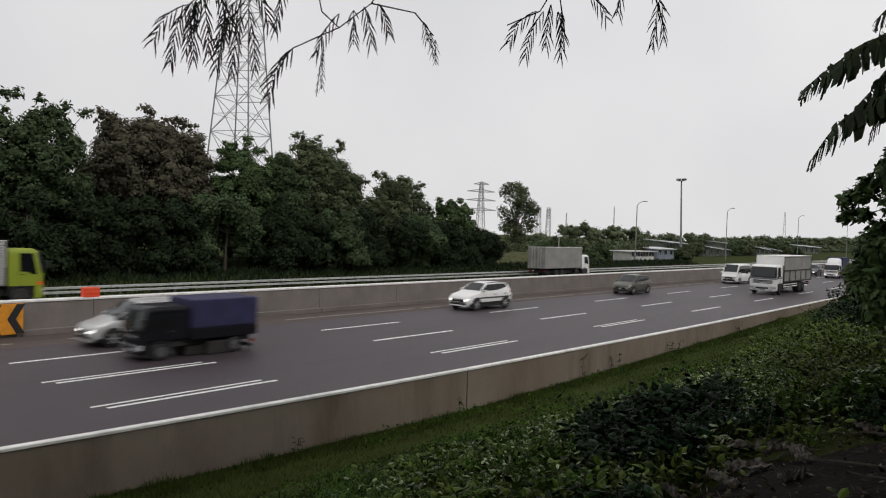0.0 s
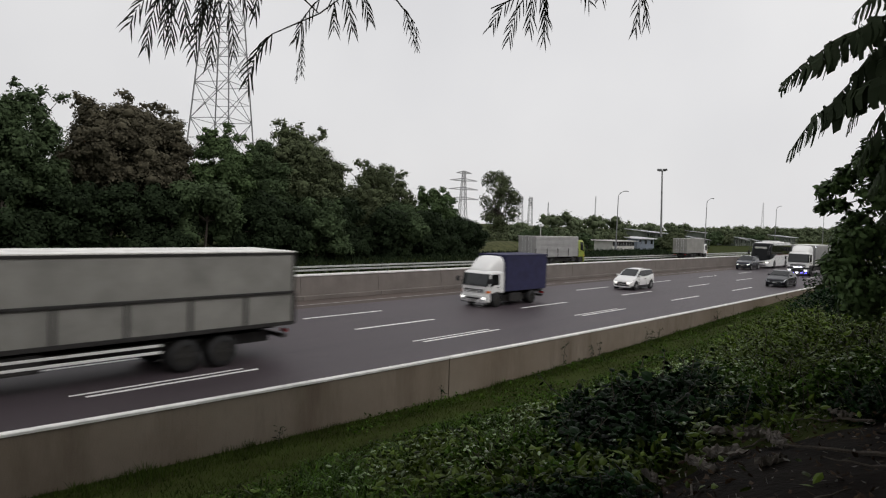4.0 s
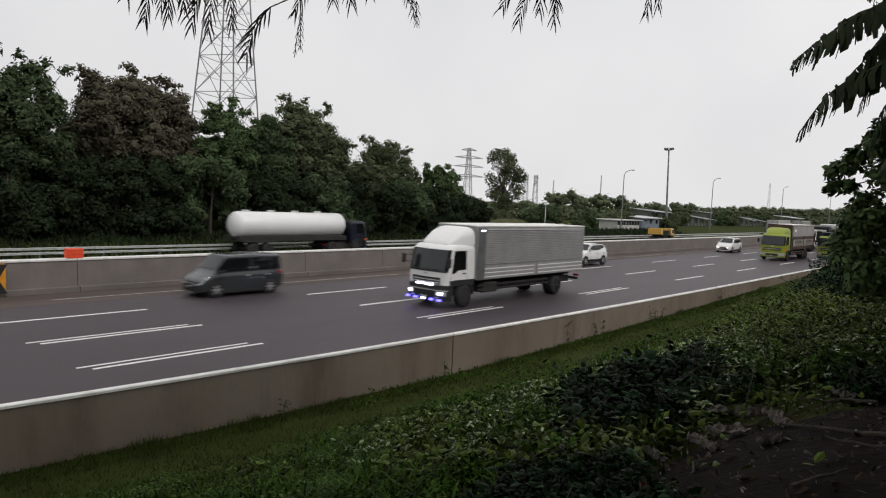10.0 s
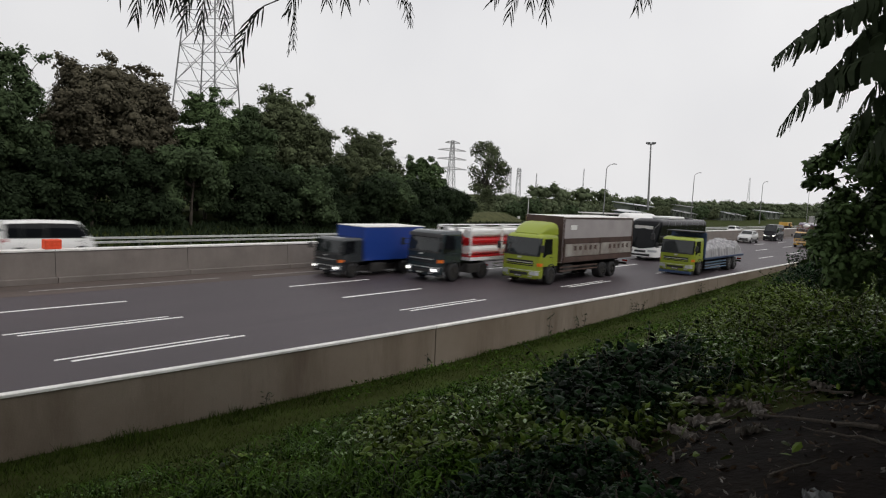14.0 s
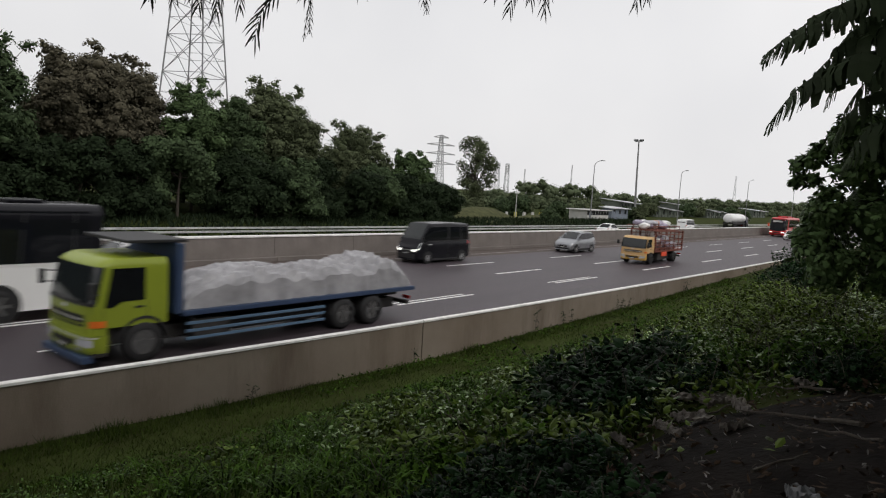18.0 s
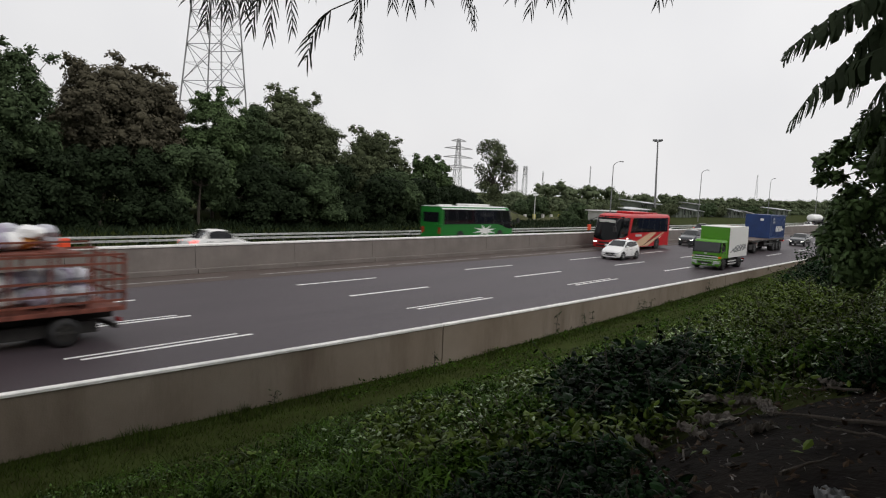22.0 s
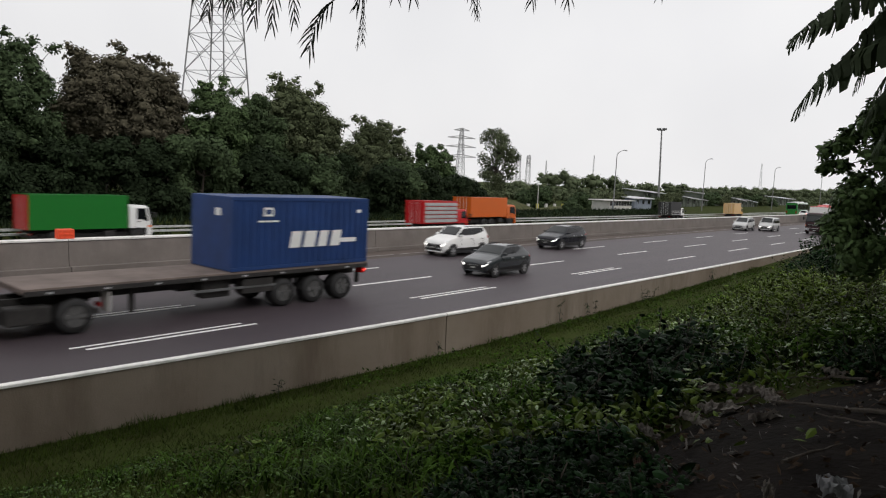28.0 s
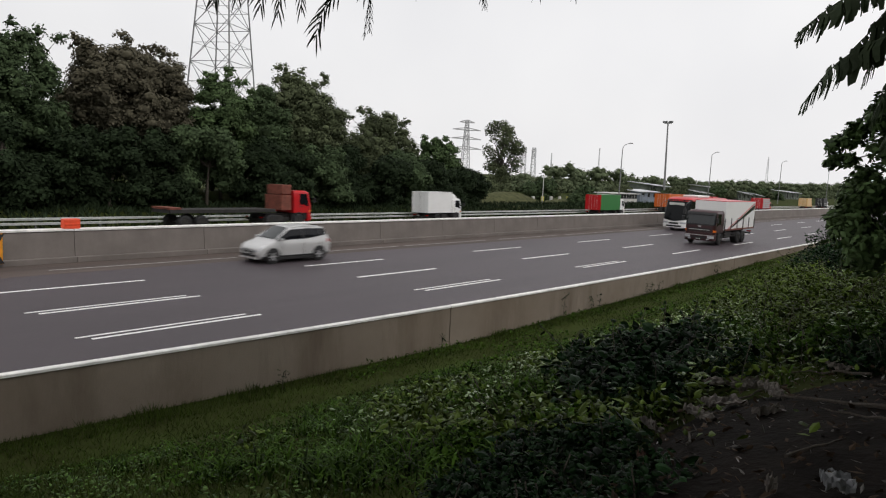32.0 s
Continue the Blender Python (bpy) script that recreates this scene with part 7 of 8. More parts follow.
def rack_truck():
    L, W, H = 7.7, 2.1, 3.25
    ob = thing("goods_truck", "yellow light lorry with a rusty rack heaped with white sacks", "truck", group="passing vehicles")
    hw = W / 2
    cab(ob, L / 2, W * 0.94, 2.06, 1.7, P_CREAM, False, z0=0.45, bumper_m=P_YELLOW, arch=(L / 2 - 1.15, 0.4))
    chassis(ob, -L / 2 + 0.1, L / 2 - 1.5, hw, 0.85)
    bx("deck", ob, M_RUST, -L / 2, L / 2 - 1.78, -hw, hw, 0.88, 1.0, 0.01)
    for sgn in (-1, 1):
        for z in (1.15, 1.4, 1.75, 2.2, 2.45):
            bx("rack_rail", ob, M_RUST, -L / 2, L / 2 - 1.78, (hw - 0.05) * sgn, hw * sgn, z, z + 0.06, 0)
        for k in range(7):
            x = -L / 2 + 0.03 + (L - 1.86) * k / 6
            bx("rack_post", ob, M_RUST, x - 0.03, x + 0.03, (hw - 0.06) * sgn, (hw - 0.01) * sgn, 1.0, 2.5, 0)
        bx("side_board", ob, M_ORANGE, -0.4, 0.7, (hw - 0.03) * sgn, (hw + 0.005) * sgn, 0.55, 0.9, 0.01)
    for k in range(4):
        y = -hw + 0.1 + (W - 0.2) * k / 3
        bx("rack_post", ob, M_RUST, L / 2 - 1.84, L / 2 - 1.78, y - 0.03, y + 0.03, 1.0, 2.7, 0)
        bx("tail_post", ob, M_RUST, -L / 2, -L / 2 + 0.06, y - 0.03, y + 0.03, 1.0, 2.5, 0)
    for k in range(3):
        bx("tail_bar", ob, M_RUST, -L / 2 - 0.03, -L / 2, -hw, hw, 1.3 + 0.5 * k, 1.36 + 0.5 * k, 0)
    for sgn in (-1, 1):
        bx("top_rail", ob, M_RUST, -L / 2 + 1.0, L / 2 - 1.0, (hw - 0.06) * sgn, (hw - 0.01) * sgn, 2.84, 2.89, 0)
        for q in range(6):
            x = -L / 2 + 1.03 + (L - 2.06) * q / 5
            bx("top_post", ob, M_RUST, x - 0.02, x + 0.02, (hw - 0.05) * sgn, (hw - 0.02) * sgn, 2.58, 2.84, 0)
    bx("top_platform", ob, M_RUST, -L / 2 + 1.2, L / 2 - 1.1, -hw * 0.98, hw * 0.98, 2.52, 2.58, 0.01)
    rng = np.random.default_rng(8)
    ms = [P_WHITE, mat("pale_sack", (0.5, 0.5, 0.55), 0.7, vary=0.2, scale=3, bump=0.4, bscale=8), mat("amber_sack", (0.6, 0.25, 0.05), 0.6, vary=0.2), mat("lilac_sack", (0.4, 0.36, 0.46), 0.7, vary=0.2)]
    k = 0
    for z, n, hh in ((1.02, 15, 0.55), (2.6, 16, 0.5), (1.5, 14, 0.5), (2.86, 12, 0.42)):
        for i in range(n):
            bm = bmesh.new()
            x = -L / 2 + (0.6 if z < 2 else 1.6) + (L - (2.8 if z < 2 else 3.0)) * (i + 0.5) / n
            y = rng.uniform(-0.55, 0.55)
            bmesh.ops.create_icosphere(bm, subdivisions=2, radius=1)
            for v in bm.verts:
                q = 1 + 0.25 * noise.noise(v.co * 1.7 + Vector((k, 0, 0)))
                v.co = Vector((v.co.x * 0.36 * q + x, v.co.y * 0.42 * q + y, max(v.co.z * hh * 0.5 * q + z + hh * 0.5, z)))
            part("sack", bm, ms[2] if k in (17, 24, 50) else ms[k % 2] if k % 4 else ms[3], ob)
            k += 1
    axles(ob, [(L / 2 - 1.15, False), (-L / 2 + 1.6, True)], hw, 0.4)
    return ob


def container_truck():
    L, W = 15.4, 2.5
    ob = thing("container_truck", "white tractor pulling a flat trailer with a blue container", "truck", group="passing vehicles")
    hw = W / 2
    x1 = L / 2
    cab(ob, x1, W * 0.97, 2.68, 2.1, P_OFFWHITE, True, z0=0.52, arch=(x1 - 1.45, 0.5))
    for y in (-0.5, 0.4):
        bx("marker_lamp", ob, M_AMBER, x1 - 0.8, x1 - 0.66, y, y + 0.16, 2.68, 2.75, 0.02)
    chassis(ob, x1 - 5.2, x1 - 1.8, hw, 1.0)
    axles(ob, [(x1 - 1.45, False), (x1 - 4.5, True)], hw, 0.5, rim=M_RIM_TRUCK)
    bx("trailer_deck", ob, M_DECK, -x1, x1 - 3.2, -hw, hw, 1.2, 1.36, 0.02, "dusty flat trailer deck")
    for sgn in (-1, 1):
        bx("trailer_rail", ob, M_CHASSIS, -x1 + 0.1, x1 - 3.5, 0.4 * sgn, 0.55 * sgn, 0.85, 1.2, 0.01)
        bx("trailer_edge", ob, M_CHASSIS, -x1, x1 - 3.2, (hw - 0.02) * sgn, (hw + 0.02) * sgn, 1.16, 1.3, 0.01)
        bx("landing_leg", ob, M_CHASSIS, x1 - 6.3, x1 - 6.15, (hw - 0.5) * sgn, (hw - 0.38) * sgn, 0.35, 1.2, 0.01)
        bx("mud_flap", ob, M_WALLW, x1 - 5.45, x1 - 5.4, (hw - 0.6) * sgn, (hw - 0.05) * sgn, 0.5, 1.1, 0)
        tl = bx("tail_light", ob, M_TAIL, -x1 + 0.1, -x1 + 0.3, (hw - 0.35) * sgn, (hw + 0.01) * sgn, 0.94, 1.15, 0.02)
        bx("bulb", tl, M_TAIL_ON, -x1 + 0.08, -x1 + 0.22, (hw - 0.3) * sgn, (hw + 0.02) * sgn, 1.02, 1.08, 0.01)
        bx("underrun_bar", ob, M_CHASSIS, -x1 + 0.1, -x1 + 0.2, (hw - 0.5) * sgn, (hw - 0.36) * sgn, 0.5, 1.19, 0.01)
        for q in range(8):
            bx("side_marker", ob, M_LAMP, -x1 + 1.0 + 1.5 * q, -x1 + 1.14 + 1.5 * q, (hw + 0.02) * sgn, (hw + 0.035) * sgn, 1.2, 1.25, 0)
        bx("side_guard_bar", ob, M_STEEL_DARK, -x1 + 4.3, -x1 + 7.4, (hw - 0.12) * sgn, (hw - 0.06) * sgn, 0.78, 0.86, 0.01)
        bx("spare_wheel_carrier", ob, M_CHASSIS, -x1 + 6.0, -x1 + 7.0, (hw - 0.7) * sgn, (hw - 0.2) * sgn, 0.55, 1.14, 0.05)
        bx("tool_box", ob, M_CHASSIS, -x1 + 4.4, -x1 + 5.6, (hw - 0.5) * sgn, (hw - 0.06) * sgn, 0.6, 1.1, 0.02)
    axles(ob, [(-x1 + 1.25, True), (-x1 + 2.6, True), (-x1 + 3.95, True)], hw, 0.5, rim=M_RIM_TRUCK)
    c0, c1, z0, z1 = -x1 + 0.05, -x1 + 6.1, 1.38, 3.85
    c = bx("container", ob, M_CONT, c0, c1, -hw + 0.03, hw - 0.03, z0, z1, 0.02, "blue steel shipping container")
    for sgn in (-1, 1):
        bm = bmesh.new()
        for k in range(20):
            x = c0 + 0.2 + (c1 - c0 - 0.5) * k / 19
            box(bm, x, x + 0.14, (hw - 0.028) if sgn > 0 else -(hw - 0.004), (hw - 0.004) if sgn > 0 else -(hw - 0.028), z0 + 0.14, z1 - 0.12)
        part("corrugation", bm, M_CONT, c)
        for z in (z0, z1 - 0.12):
            bx("side_rail", c, M_CONT, c0, c1, (hw - 0.03) * sgn, (hw + 0.006) * sgn, z, z + 0.12, 0.01)
        for x in (c0, c1 - 0.14):
            bx("corner_post", c, M_CONT, x, x + 0.14, (hw - 0.03) * sgn, (hw + 0.008) * sgn, z0 + 0.13, z1 - 0.13, 0.01)
        e = hw * sgn
        # plain bars where the lettering stands
        for k, (a, w) in enumerate(((0.38, 0.46), (0.48, 0.52), (0.59, 0.4), (0.685, 0.46))):
            x = c1 - (c1 - c0) * a
            panel("logo_bar", c, P_WHITE, [(x, e, 2.08), (x - w, e, 2.08), (x - w - 0.12, e, 2.66), (x - 0.12, e, 2.66)], (0, 0.006 * sgn, 0))
        bx("logo_bar", c, P_WHITE, c1 - (c1 - c0) * 0.9, c1 - (c1 - c0) * 0.77, e, e + 0.006 * sgn, 2.2, 2.36, 0)
        bx("logo_bar", c, P_WHITE, c1 - 1.62, c1 - 1.22, e, e + 0.006 * sgn, 3.2, 3.5, 0)
        bx("logo_bar", c, M_CONT, c1 - 1.54, c1 - 1.3, e + 0.006 * sgn, e + 0.009 * sgn, 3.27, 3.43, 0)
        bx("logo_bar", c, P_WHITE, c1 - 1.85, c1 - 1.0, e, e + 0.006 * sgn, 3.0, 3.06, 0)
        bx("logo_bar", c, P_WHITE, c0 + 0.35, c0 + 0.6, e, e + 0.006 * sgn, 3.3, 3.42, 0)
    bx("logo_bar", c, P_WHITE, c1 + 0.001, c1 + 0.006, 0.25, 0.6, 3.2, 3.45, 0)
    return ob


def tube_trailer():
    L, W = 14.0, 2.4
    ob = thing("tube_trailer_truck", "dark tractor pulling a trailer of long white and red gas tubes", "truck", group="passing vehicles")
    hw, x1 = W / 2, L / 2
    cab(ob, x1, W * 0.97, 2.7, 2.0, P_TEAL, True, z0=0.5, visor=True, arch=(x1 - 1.4, 0.5))
    chassis(ob, x1 - 4.6, x1 - 1.7, hw, 1.0)
    axles(ob, [(x1 - 1.4, False), (x1 - 4.0, True), (-x1 + 1.2, True), (-x1 + 2.5, True)], hw, 0.5)
    bx("trailer_frame", ob, P_WHITE, -x1, x1 - 2.7, -hw, hw, 1.05, 1.25, 0.02)
    bx("skirt_rail", ob, P_RED, -x1, x1 - 2.7, -hw - 0.006, hw + 0.006, 1.255, 1.31, 0)
    for k in range(3):
        for j in range(3):
            bm = bmesh.new()
            y, z = (k - 1) * 0.74, 1.62 + 0.46 * j
            tube(bm, (-x1 + 0.2, y, z), (x1 - 2.9, y, z), 0.24, 0.24, 14)
            part("gas_tube", bm, P_RED if j == 1 else P_WHITE, ob)
    for x in (-x1 + 0.05, -2.0, 1.2, x1 - 2.8):
        for y in (-hw + 0.04, hw - 0.04):
            bx("frame_post", ob, P_WHITE, x, x + 0.1, y - 0.04, y + 0.04, 1.32, 2.76, 0.01)
        bx("frame_cross", ob, P_WHITE, x, x + 0.1, -hw, hw, 2.77, 2.85, 0.01)
    for y in (-hw + 0.05, hw - 0.05):
        bx("top_rail", ob, P_WHITE, -x1, x1 - 2.7, y - 0.04, y + 0.04, 2.855, 2.92, 0.01)
    side_guard(ob, -x1 + 3.4, x1 - 5.0, hw, 0.85, M_STEEL, 2)
    return ob


def tanker():
    L, W = 12.9, 2.5
    ob = thing("tanker_truck", "white tank lorry with a dark tractor unit", "truck", group="passing vehicles")
    hw, x1 = W / 2, L / 2
    cab(ob, x1, W * 0.97, 2.75, 2.0, P_NAVY, False, z0=0.5, arch=(x1 - 1.4, 0.5))
    chassis(ob, x1 - 4.8, x1 - 1.7, hw, 1.0)
    axles(ob, [(x1 - 1.4, False), (x1 - 4.0, True), (-x1 + 1.2, True), (-x1 + 2.5, True)], hw, 0.5)
    bm = bmesh.new()
    rings = []
    for x, k in ((-x1, 0.25), (-x1 + 0.15, 0.75), (-x1 + 0.4, 1.0), (x1 - 2.7, 1.0), (x1 - 2.45, 0.75), (x1 - 2.3, 0.25)):
        rings.append([(x, hw * 0.97 * k * math.cos(a), 2.35 + 1.02 * k * math.sin(a)) for a in [2 * math.pi * i / 24 for i in range(24)]])
    loft(bm, rings)
    part("tank", bm, P_WHITE, ob, "white cylindrical tank", smooth=True)
    for k in range(4):
        x = -x1 + 1.2 + 2.3 * k
        bm = bmesh.new()
        tube(bm, (x, 0, 3.3), (x, 0, 3.5), 0.3, 0.28, 14)
        part("manhole", bm, M_STEEL, ob)
    for sgn in (-1, 1):
        bx("tank_cradle", ob, M_CHASSIS, -x1 + 0.1, x1 - 2.5, 0.3 * sgn, hw * 0.9 * sgn, 1.1, 1.5, 0.03)
        bx("fender", ob, M_TRIM, -x1 + 0.4, -x1 + 3.3, (hw - 0.5) * sgn, hw * sgn, 1.05, 1.15, 0.03)
    return ob


def low_trailer_truck():
    L, W = 12.3, 2.5
    ob = thing("low_loader_truck", "red tractor pulling an empty dark flat trailer", "truck", group="passing vehicles")
    hw, x1 = W / 2, L / 2
    cab(ob, x1, W * 0.97, 2.85, 1.9, P_RED, False, z0=0.55, arch=(x1 - 1.4, 0.5))
    bx("headboard", ob, M_RUST, x1 - 3.0, x1 - 2.1, -hw * 0.9, hw * 0.9, 1.3, 2.5, 0.03)
    bx("headboard_rack", ob, M_RUST, x1 - 2.9, x1 - 2.0, -hw * 0.8, hw * 0.8, 2.55, 3.3, 0.05)
    chassis(ob, x1 - 4.8, x1 - 1.7, hw, 1.0)
    axles(ob, [(x1 - 1.4, False), (x1 - 4.0, True), (-x1 + 1.2, True), (-x1 + 2.5, True)], hw, 0.5)
    bx("trailer_deck", ob, M_CHASSIS, -x1, x1 - 3.65, -hw, hw, 1.15, 1.4, 0.02)
    bx("tail_panel", ob, M_RUST, -x1 - 0.02, -x1 + 0.9, -hw, hw, 1.41, 1.55, 0.01)
    return ob


def pickup_box():
    L, W = 4.5, 1.7
    ob = thing("light_truck", "small black pickup with a dark blue canvas cargo cover", "truck", group="passing vehicles")
    hw, x1 = W / 2, L / 2
    cab(ob, x1, W * 0.95, 1.85, 1.75, P_BLACK, False, z0=0.36, amber=False, arch=(x1 - 0.75, 0.3))
    chassis(ob, -x1 + 0.1, x1 - 1.5, hw, 0.62)
    bx("cargo_bed", ob, P_BLACK, -x1, x1 - 1.8, -hw, hw, 0.62, 1.0, 0.02)
    bx("canopy", ob, M_TARPDARK, -x1, x1 - 1.82, -hw * 1.02, hw * 1.02, 1.005, 2.05, 0.06)
    axles(ob, [(x1 - 0.75, False), (-x1 + 0.95, False)], hw, 0.3, 0.19, rim=M_RIM_TRUCK)
    return ob


def led_truck():
    ob = box_truck("box_truck", "white lorry with ribbed grey aluminium body and blue bumper lights", 11.6, 2.4, 3.62, P_WHITE, M_ALU, True, deflector=P_WHITE, dark_low=True, ribs=19, boards=P_WHITE, drop=0.62, guard=M_CHASSIS, bumper_m=M_TRIM, amber=False)
    x1 = 5.8
    for k in range(5):
        bx("bumper_led", ob, M_LED_WHITE if k == 2 else M_LED_BLUE, x1 + 0.062, x1 + 0.085, -1.05 + 0.46 * k, -0.82 + 0.46 * k, 0.34, 0.43, 0.01)
    for k in range(3):
        bx("grille_led", ob, M_LED_WHITE, x1 + 0.016, x1 + 0.035, -0.5 + 0.36 * k, -0.24 + 0.36 * k, 0.98, 1.07, 0.01)
    for sgn in (-1, 1):
        bx("corner_post", ob, M_STEEL_DARK, x1 - 2.62, x1 - 2.13, 1.202 * sgn, 1.262 * sgn, 1.16, 3.5, 0.012)
        bx("front_wing", ob, M_TRIM, x1 - 2.0, x1 - 0.55, 1.1 * sgn, 1.165 * sgn, 0.98, 1.24, 0.02)
    bx("roof_led", ob, M_LED_WHITE, x1 - 2.5, x1 - 2.25, 1.263, 1.275, 3.36, 3.43, 0.0)
    return ob


def frame_truck():
    L, W = 5.6, 2.2
    ob = thing("frame_truck", "yellow light lorry with an open dark cargo frame", "truck", group="passing vehicles")
    hw, x1 = W / 2, L / 2
    cab(ob, x1, W * 0.95, 1.95, 1.6, P_YELLOW, False, z0=0.45, arch=(x1 - 1.0, 0.4))
    chassis(ob, -x1 + 0.1, x1 - 1.5, hw, 0.85)
    bx("deck", ob, M_CHASSIS, -x1, x1 - 1.7, -hw, hw, 0.88, 1.0, 0.01)
    bx("tail_box", ob, P_YELLOW, -x1, -x1 + 0.7, -hw, hw, 1.01, 1.95, 0.03)
    for k in range(3):
        z = 1.2 + 0.33 * k
        for sgn in (-1, 1):
            bx("side_rail", ob, M_CHASSIS if k < 2 else P_YELLOW, -x1 + 0.72, x1 - 1.72, (hw - 0.06) * sgn, hw * sgn, z, z + 0.1, 0.01)
    bx("load", ob, M_CHASSIS, -x1 + 0.9, x1 - 1.9, -hw * 0.8, hw * 0.8, 1.01, 1.6, 0.05)
    axles(ob, [(x1 - 1.0, False), (-x1 + 1.5, True)], hw, 0.4)
    return ob


P_MAROON = paint("dark_maroon_paint", (0.045, 0.016, 0.018), 0.35)


def white_red_truck():
    ob = box_truck("box_truck", "dark maroon lorry with a white and red sheeted cargo body", 9.8, 2.5, 3.55, P_MAROON, P_WHITE, False, front=P_WHITE, roof=P_RED, guard=M_CHASSIS, three=True, visor=True, posts=6)
    for sgn in (-1, 1):
        e = 1.252 * sgn
        panel("livery_stripe", ob, P_DARK, [(1.6, e, 1.3), (1.2, e, 1.3), (-4.8, e, 2.9), (-4.8, e, 3.3)], (0, 0.008 * sgn, 0))
        panel("livery_stripe", ob, P_RED, [(2.0, e, 1.3), (1.7, e, 1.3), (-4.8, e, 3.36), (-4.8, e, 3.46)], (0, 0.01 * sgn, 0))
        bx("lower_rail", ob, M_RUST, -4.85, 2.6, e, e + 0.04 * sgn, 1.16, 1.28, 0)
    return ob


M_PANELGREY = mat("mauve_grey_panel", (0.36, 0.335, 0.335), 0.65, vary=0.08, scale=0.6)
M_STAINED = mat("stained_pale_board", (0.34, 0.32, 0.29), 0.75, vary=0.2, scale=1.3, streak=(0.12, 0.085, 0.065))
M_DIRTBROWN = mat("dark_brown_grime", (0.075, 0.045, 0.036), 0.8, vary=0.25, scale=0.8)


def lime_truck():
    ob = box_truck("box_truck", "lime green lorry with wind deflector and grimy grey body", 11.5, 2.5, 3.75, P_LIME, M_PANELGREY, False, deflector=P_LIME, roof=M_CAP, guard=M_BROWN, three=True, frame=M_DIRTBROWN, gap=0.4, top_drop=0.3)
    for sgn in (-1, 1):
        e = 1.253 * sgn
        bx("grime_band", ob, M_DIRTBROWN, -5.66, 3.27, e, e + 0.02 * sgn, 2.2, 2.52, 0)
        for k in range(2):
            a = -5.6 + 4.45 * k
            bx("dropside_board", ob, M_STAINED, a, a + 4.35, e, e + 0.05 * sgn, 1.5, 2.18, 0.012)
            for q in range(5):
                bx("board_mark", ob, M_DIRTBROWN, a + 0.5 + 0.62 * q, a + 0.8 + 0.62 * q, e + 0.05 * sgn, e + 0.056 * sgn, 1.82, 2.08, 0)
        bx("lower_rail", ob, M_DIRTBROWN, -5.7, 3.27, e, e + 0.07 * sgn, 1.16, 1.48, 0.01)
        for x in (-5.7, -1.2, 3.15):
            bx("side_post", ob, M_DIRTBROWN, x, x + 0.11, e, e + 0.08 * sgn, 1.49, 2.52, 0.01)
        bx("side_sign", ob, P_WHITE, 1.85, 2.55, e, e + 0.01 * sgn, 3.0, 3.28, 0)
    bx("box_front", ob, M_DIRTBROWN, 3.353, 3.38, -1.22, 1.22, 1.2, 3.75, 0)
    return ob


M_GREYMARK = paint("grey_livery_mark", (0.2, 0.21, 0.22), 0.5)


def green_white_truck():
    ob = box_truck("box_truck", "green light lorry with a white cargo box and green front", 6.2, 2.1, 3.1, P_GREENL, P_WHITE, False, front=P_GREENL, cab_h=2.15, guard=M_STEEL)
    for sgn in (-1, 1):
        e = 1.052 * sgn
        for k, (xa, xb, z, amp, th) in enumerate(((-2.85, 0.95, 1.32, 0.08, 0.05), (-2.7, 0.4, 1.46, 0.1, 0.09), (-2.5, -0.2, 1.62, 0.07, 0.05), (-1.6, 0.1, 1.24, 0.04, 0.04))):
            wave = [(xa + (xb - xa) * q / 22, z + amp * math.sin(q * 1.1 + k) + 0.12 * (1 - q / 22), th * (0.4 + abs(math.sin(q * 0.9 + 2 * k)))) for q in range(23)]
            sheet("livery_mark", ob, M_GREYMARK, [[(x, e + 0.004 * sgn, z_ - h_), (x, e + 0.004 * sgn, z_ + h_)] for x, z_, h_ in wave])
    for k in range(3):
        bx("cab_stripe", ob, P_WHITE, 3.1, 3.112, -0.9, 0.9, 0.62 + 0.16 * k, 0.66 + 0.16 * k, 0)
    return ob


def police_stripe(ob, L, W):
    for sgn in (-1, 1):
        e = (W / 2 + 0.001) * sgn
        bx("side_stripe", ob, M_TRIM, -L * 0.42, L * 0.3, e, e + 0.006 * sgn, 0.72, 0.8, 0)
    return ob


# near carriageway
run(car("car", "silver people carrier with dark windows", 4.3, 1.7, 1.68, "mpv", P_SILVER), 27.0, [(0, 12.1), (32, -579.9)])
run(pickup_box(), 23.5, [(0, 12.4), (32, -579.6)])
run(police_stripe(car("car", "white sports utility car with dark side stripe", 4.5, 1.75, 1.68, "suv", P_WHITE), 4.5, 1.75), 27.0, [(0, 33.8), (1, 15.1), (32, -566.6)])
run(car("car", "dark olive-grey hatchback car on the motorway", 4.2, 1.7, 1.65, "mpv", P_OLIVE, False), 27.1, [(0, 54.8), (2.5, 8.6), (32, -536.1)])
run(box_truck("box_truck", "white lorry with plain grey cargo body and dark cab stripes", 11.5, 2.45, 3.58, P_WHITE, M_BOXGREY, False, roof=M_CAP, guard=P_WHITE, three=True, posts=6, stripes=(1.5, 1.62), frame=M_CHASSIS, amber=False, rail=True), 19.8, [(0, 71.7), (1.17, 53.7), (2.33, 35.3), (3.5, 16.5), (32, -444.9)])
run(car("minibus", "pale white minibus with dark windows", 5.0, 1.9, 2.22, "minibus", P_WHITE, False, category="minibus"), 27.2, [(0, 81.1), (3, 26.6), (32, -500.6)])
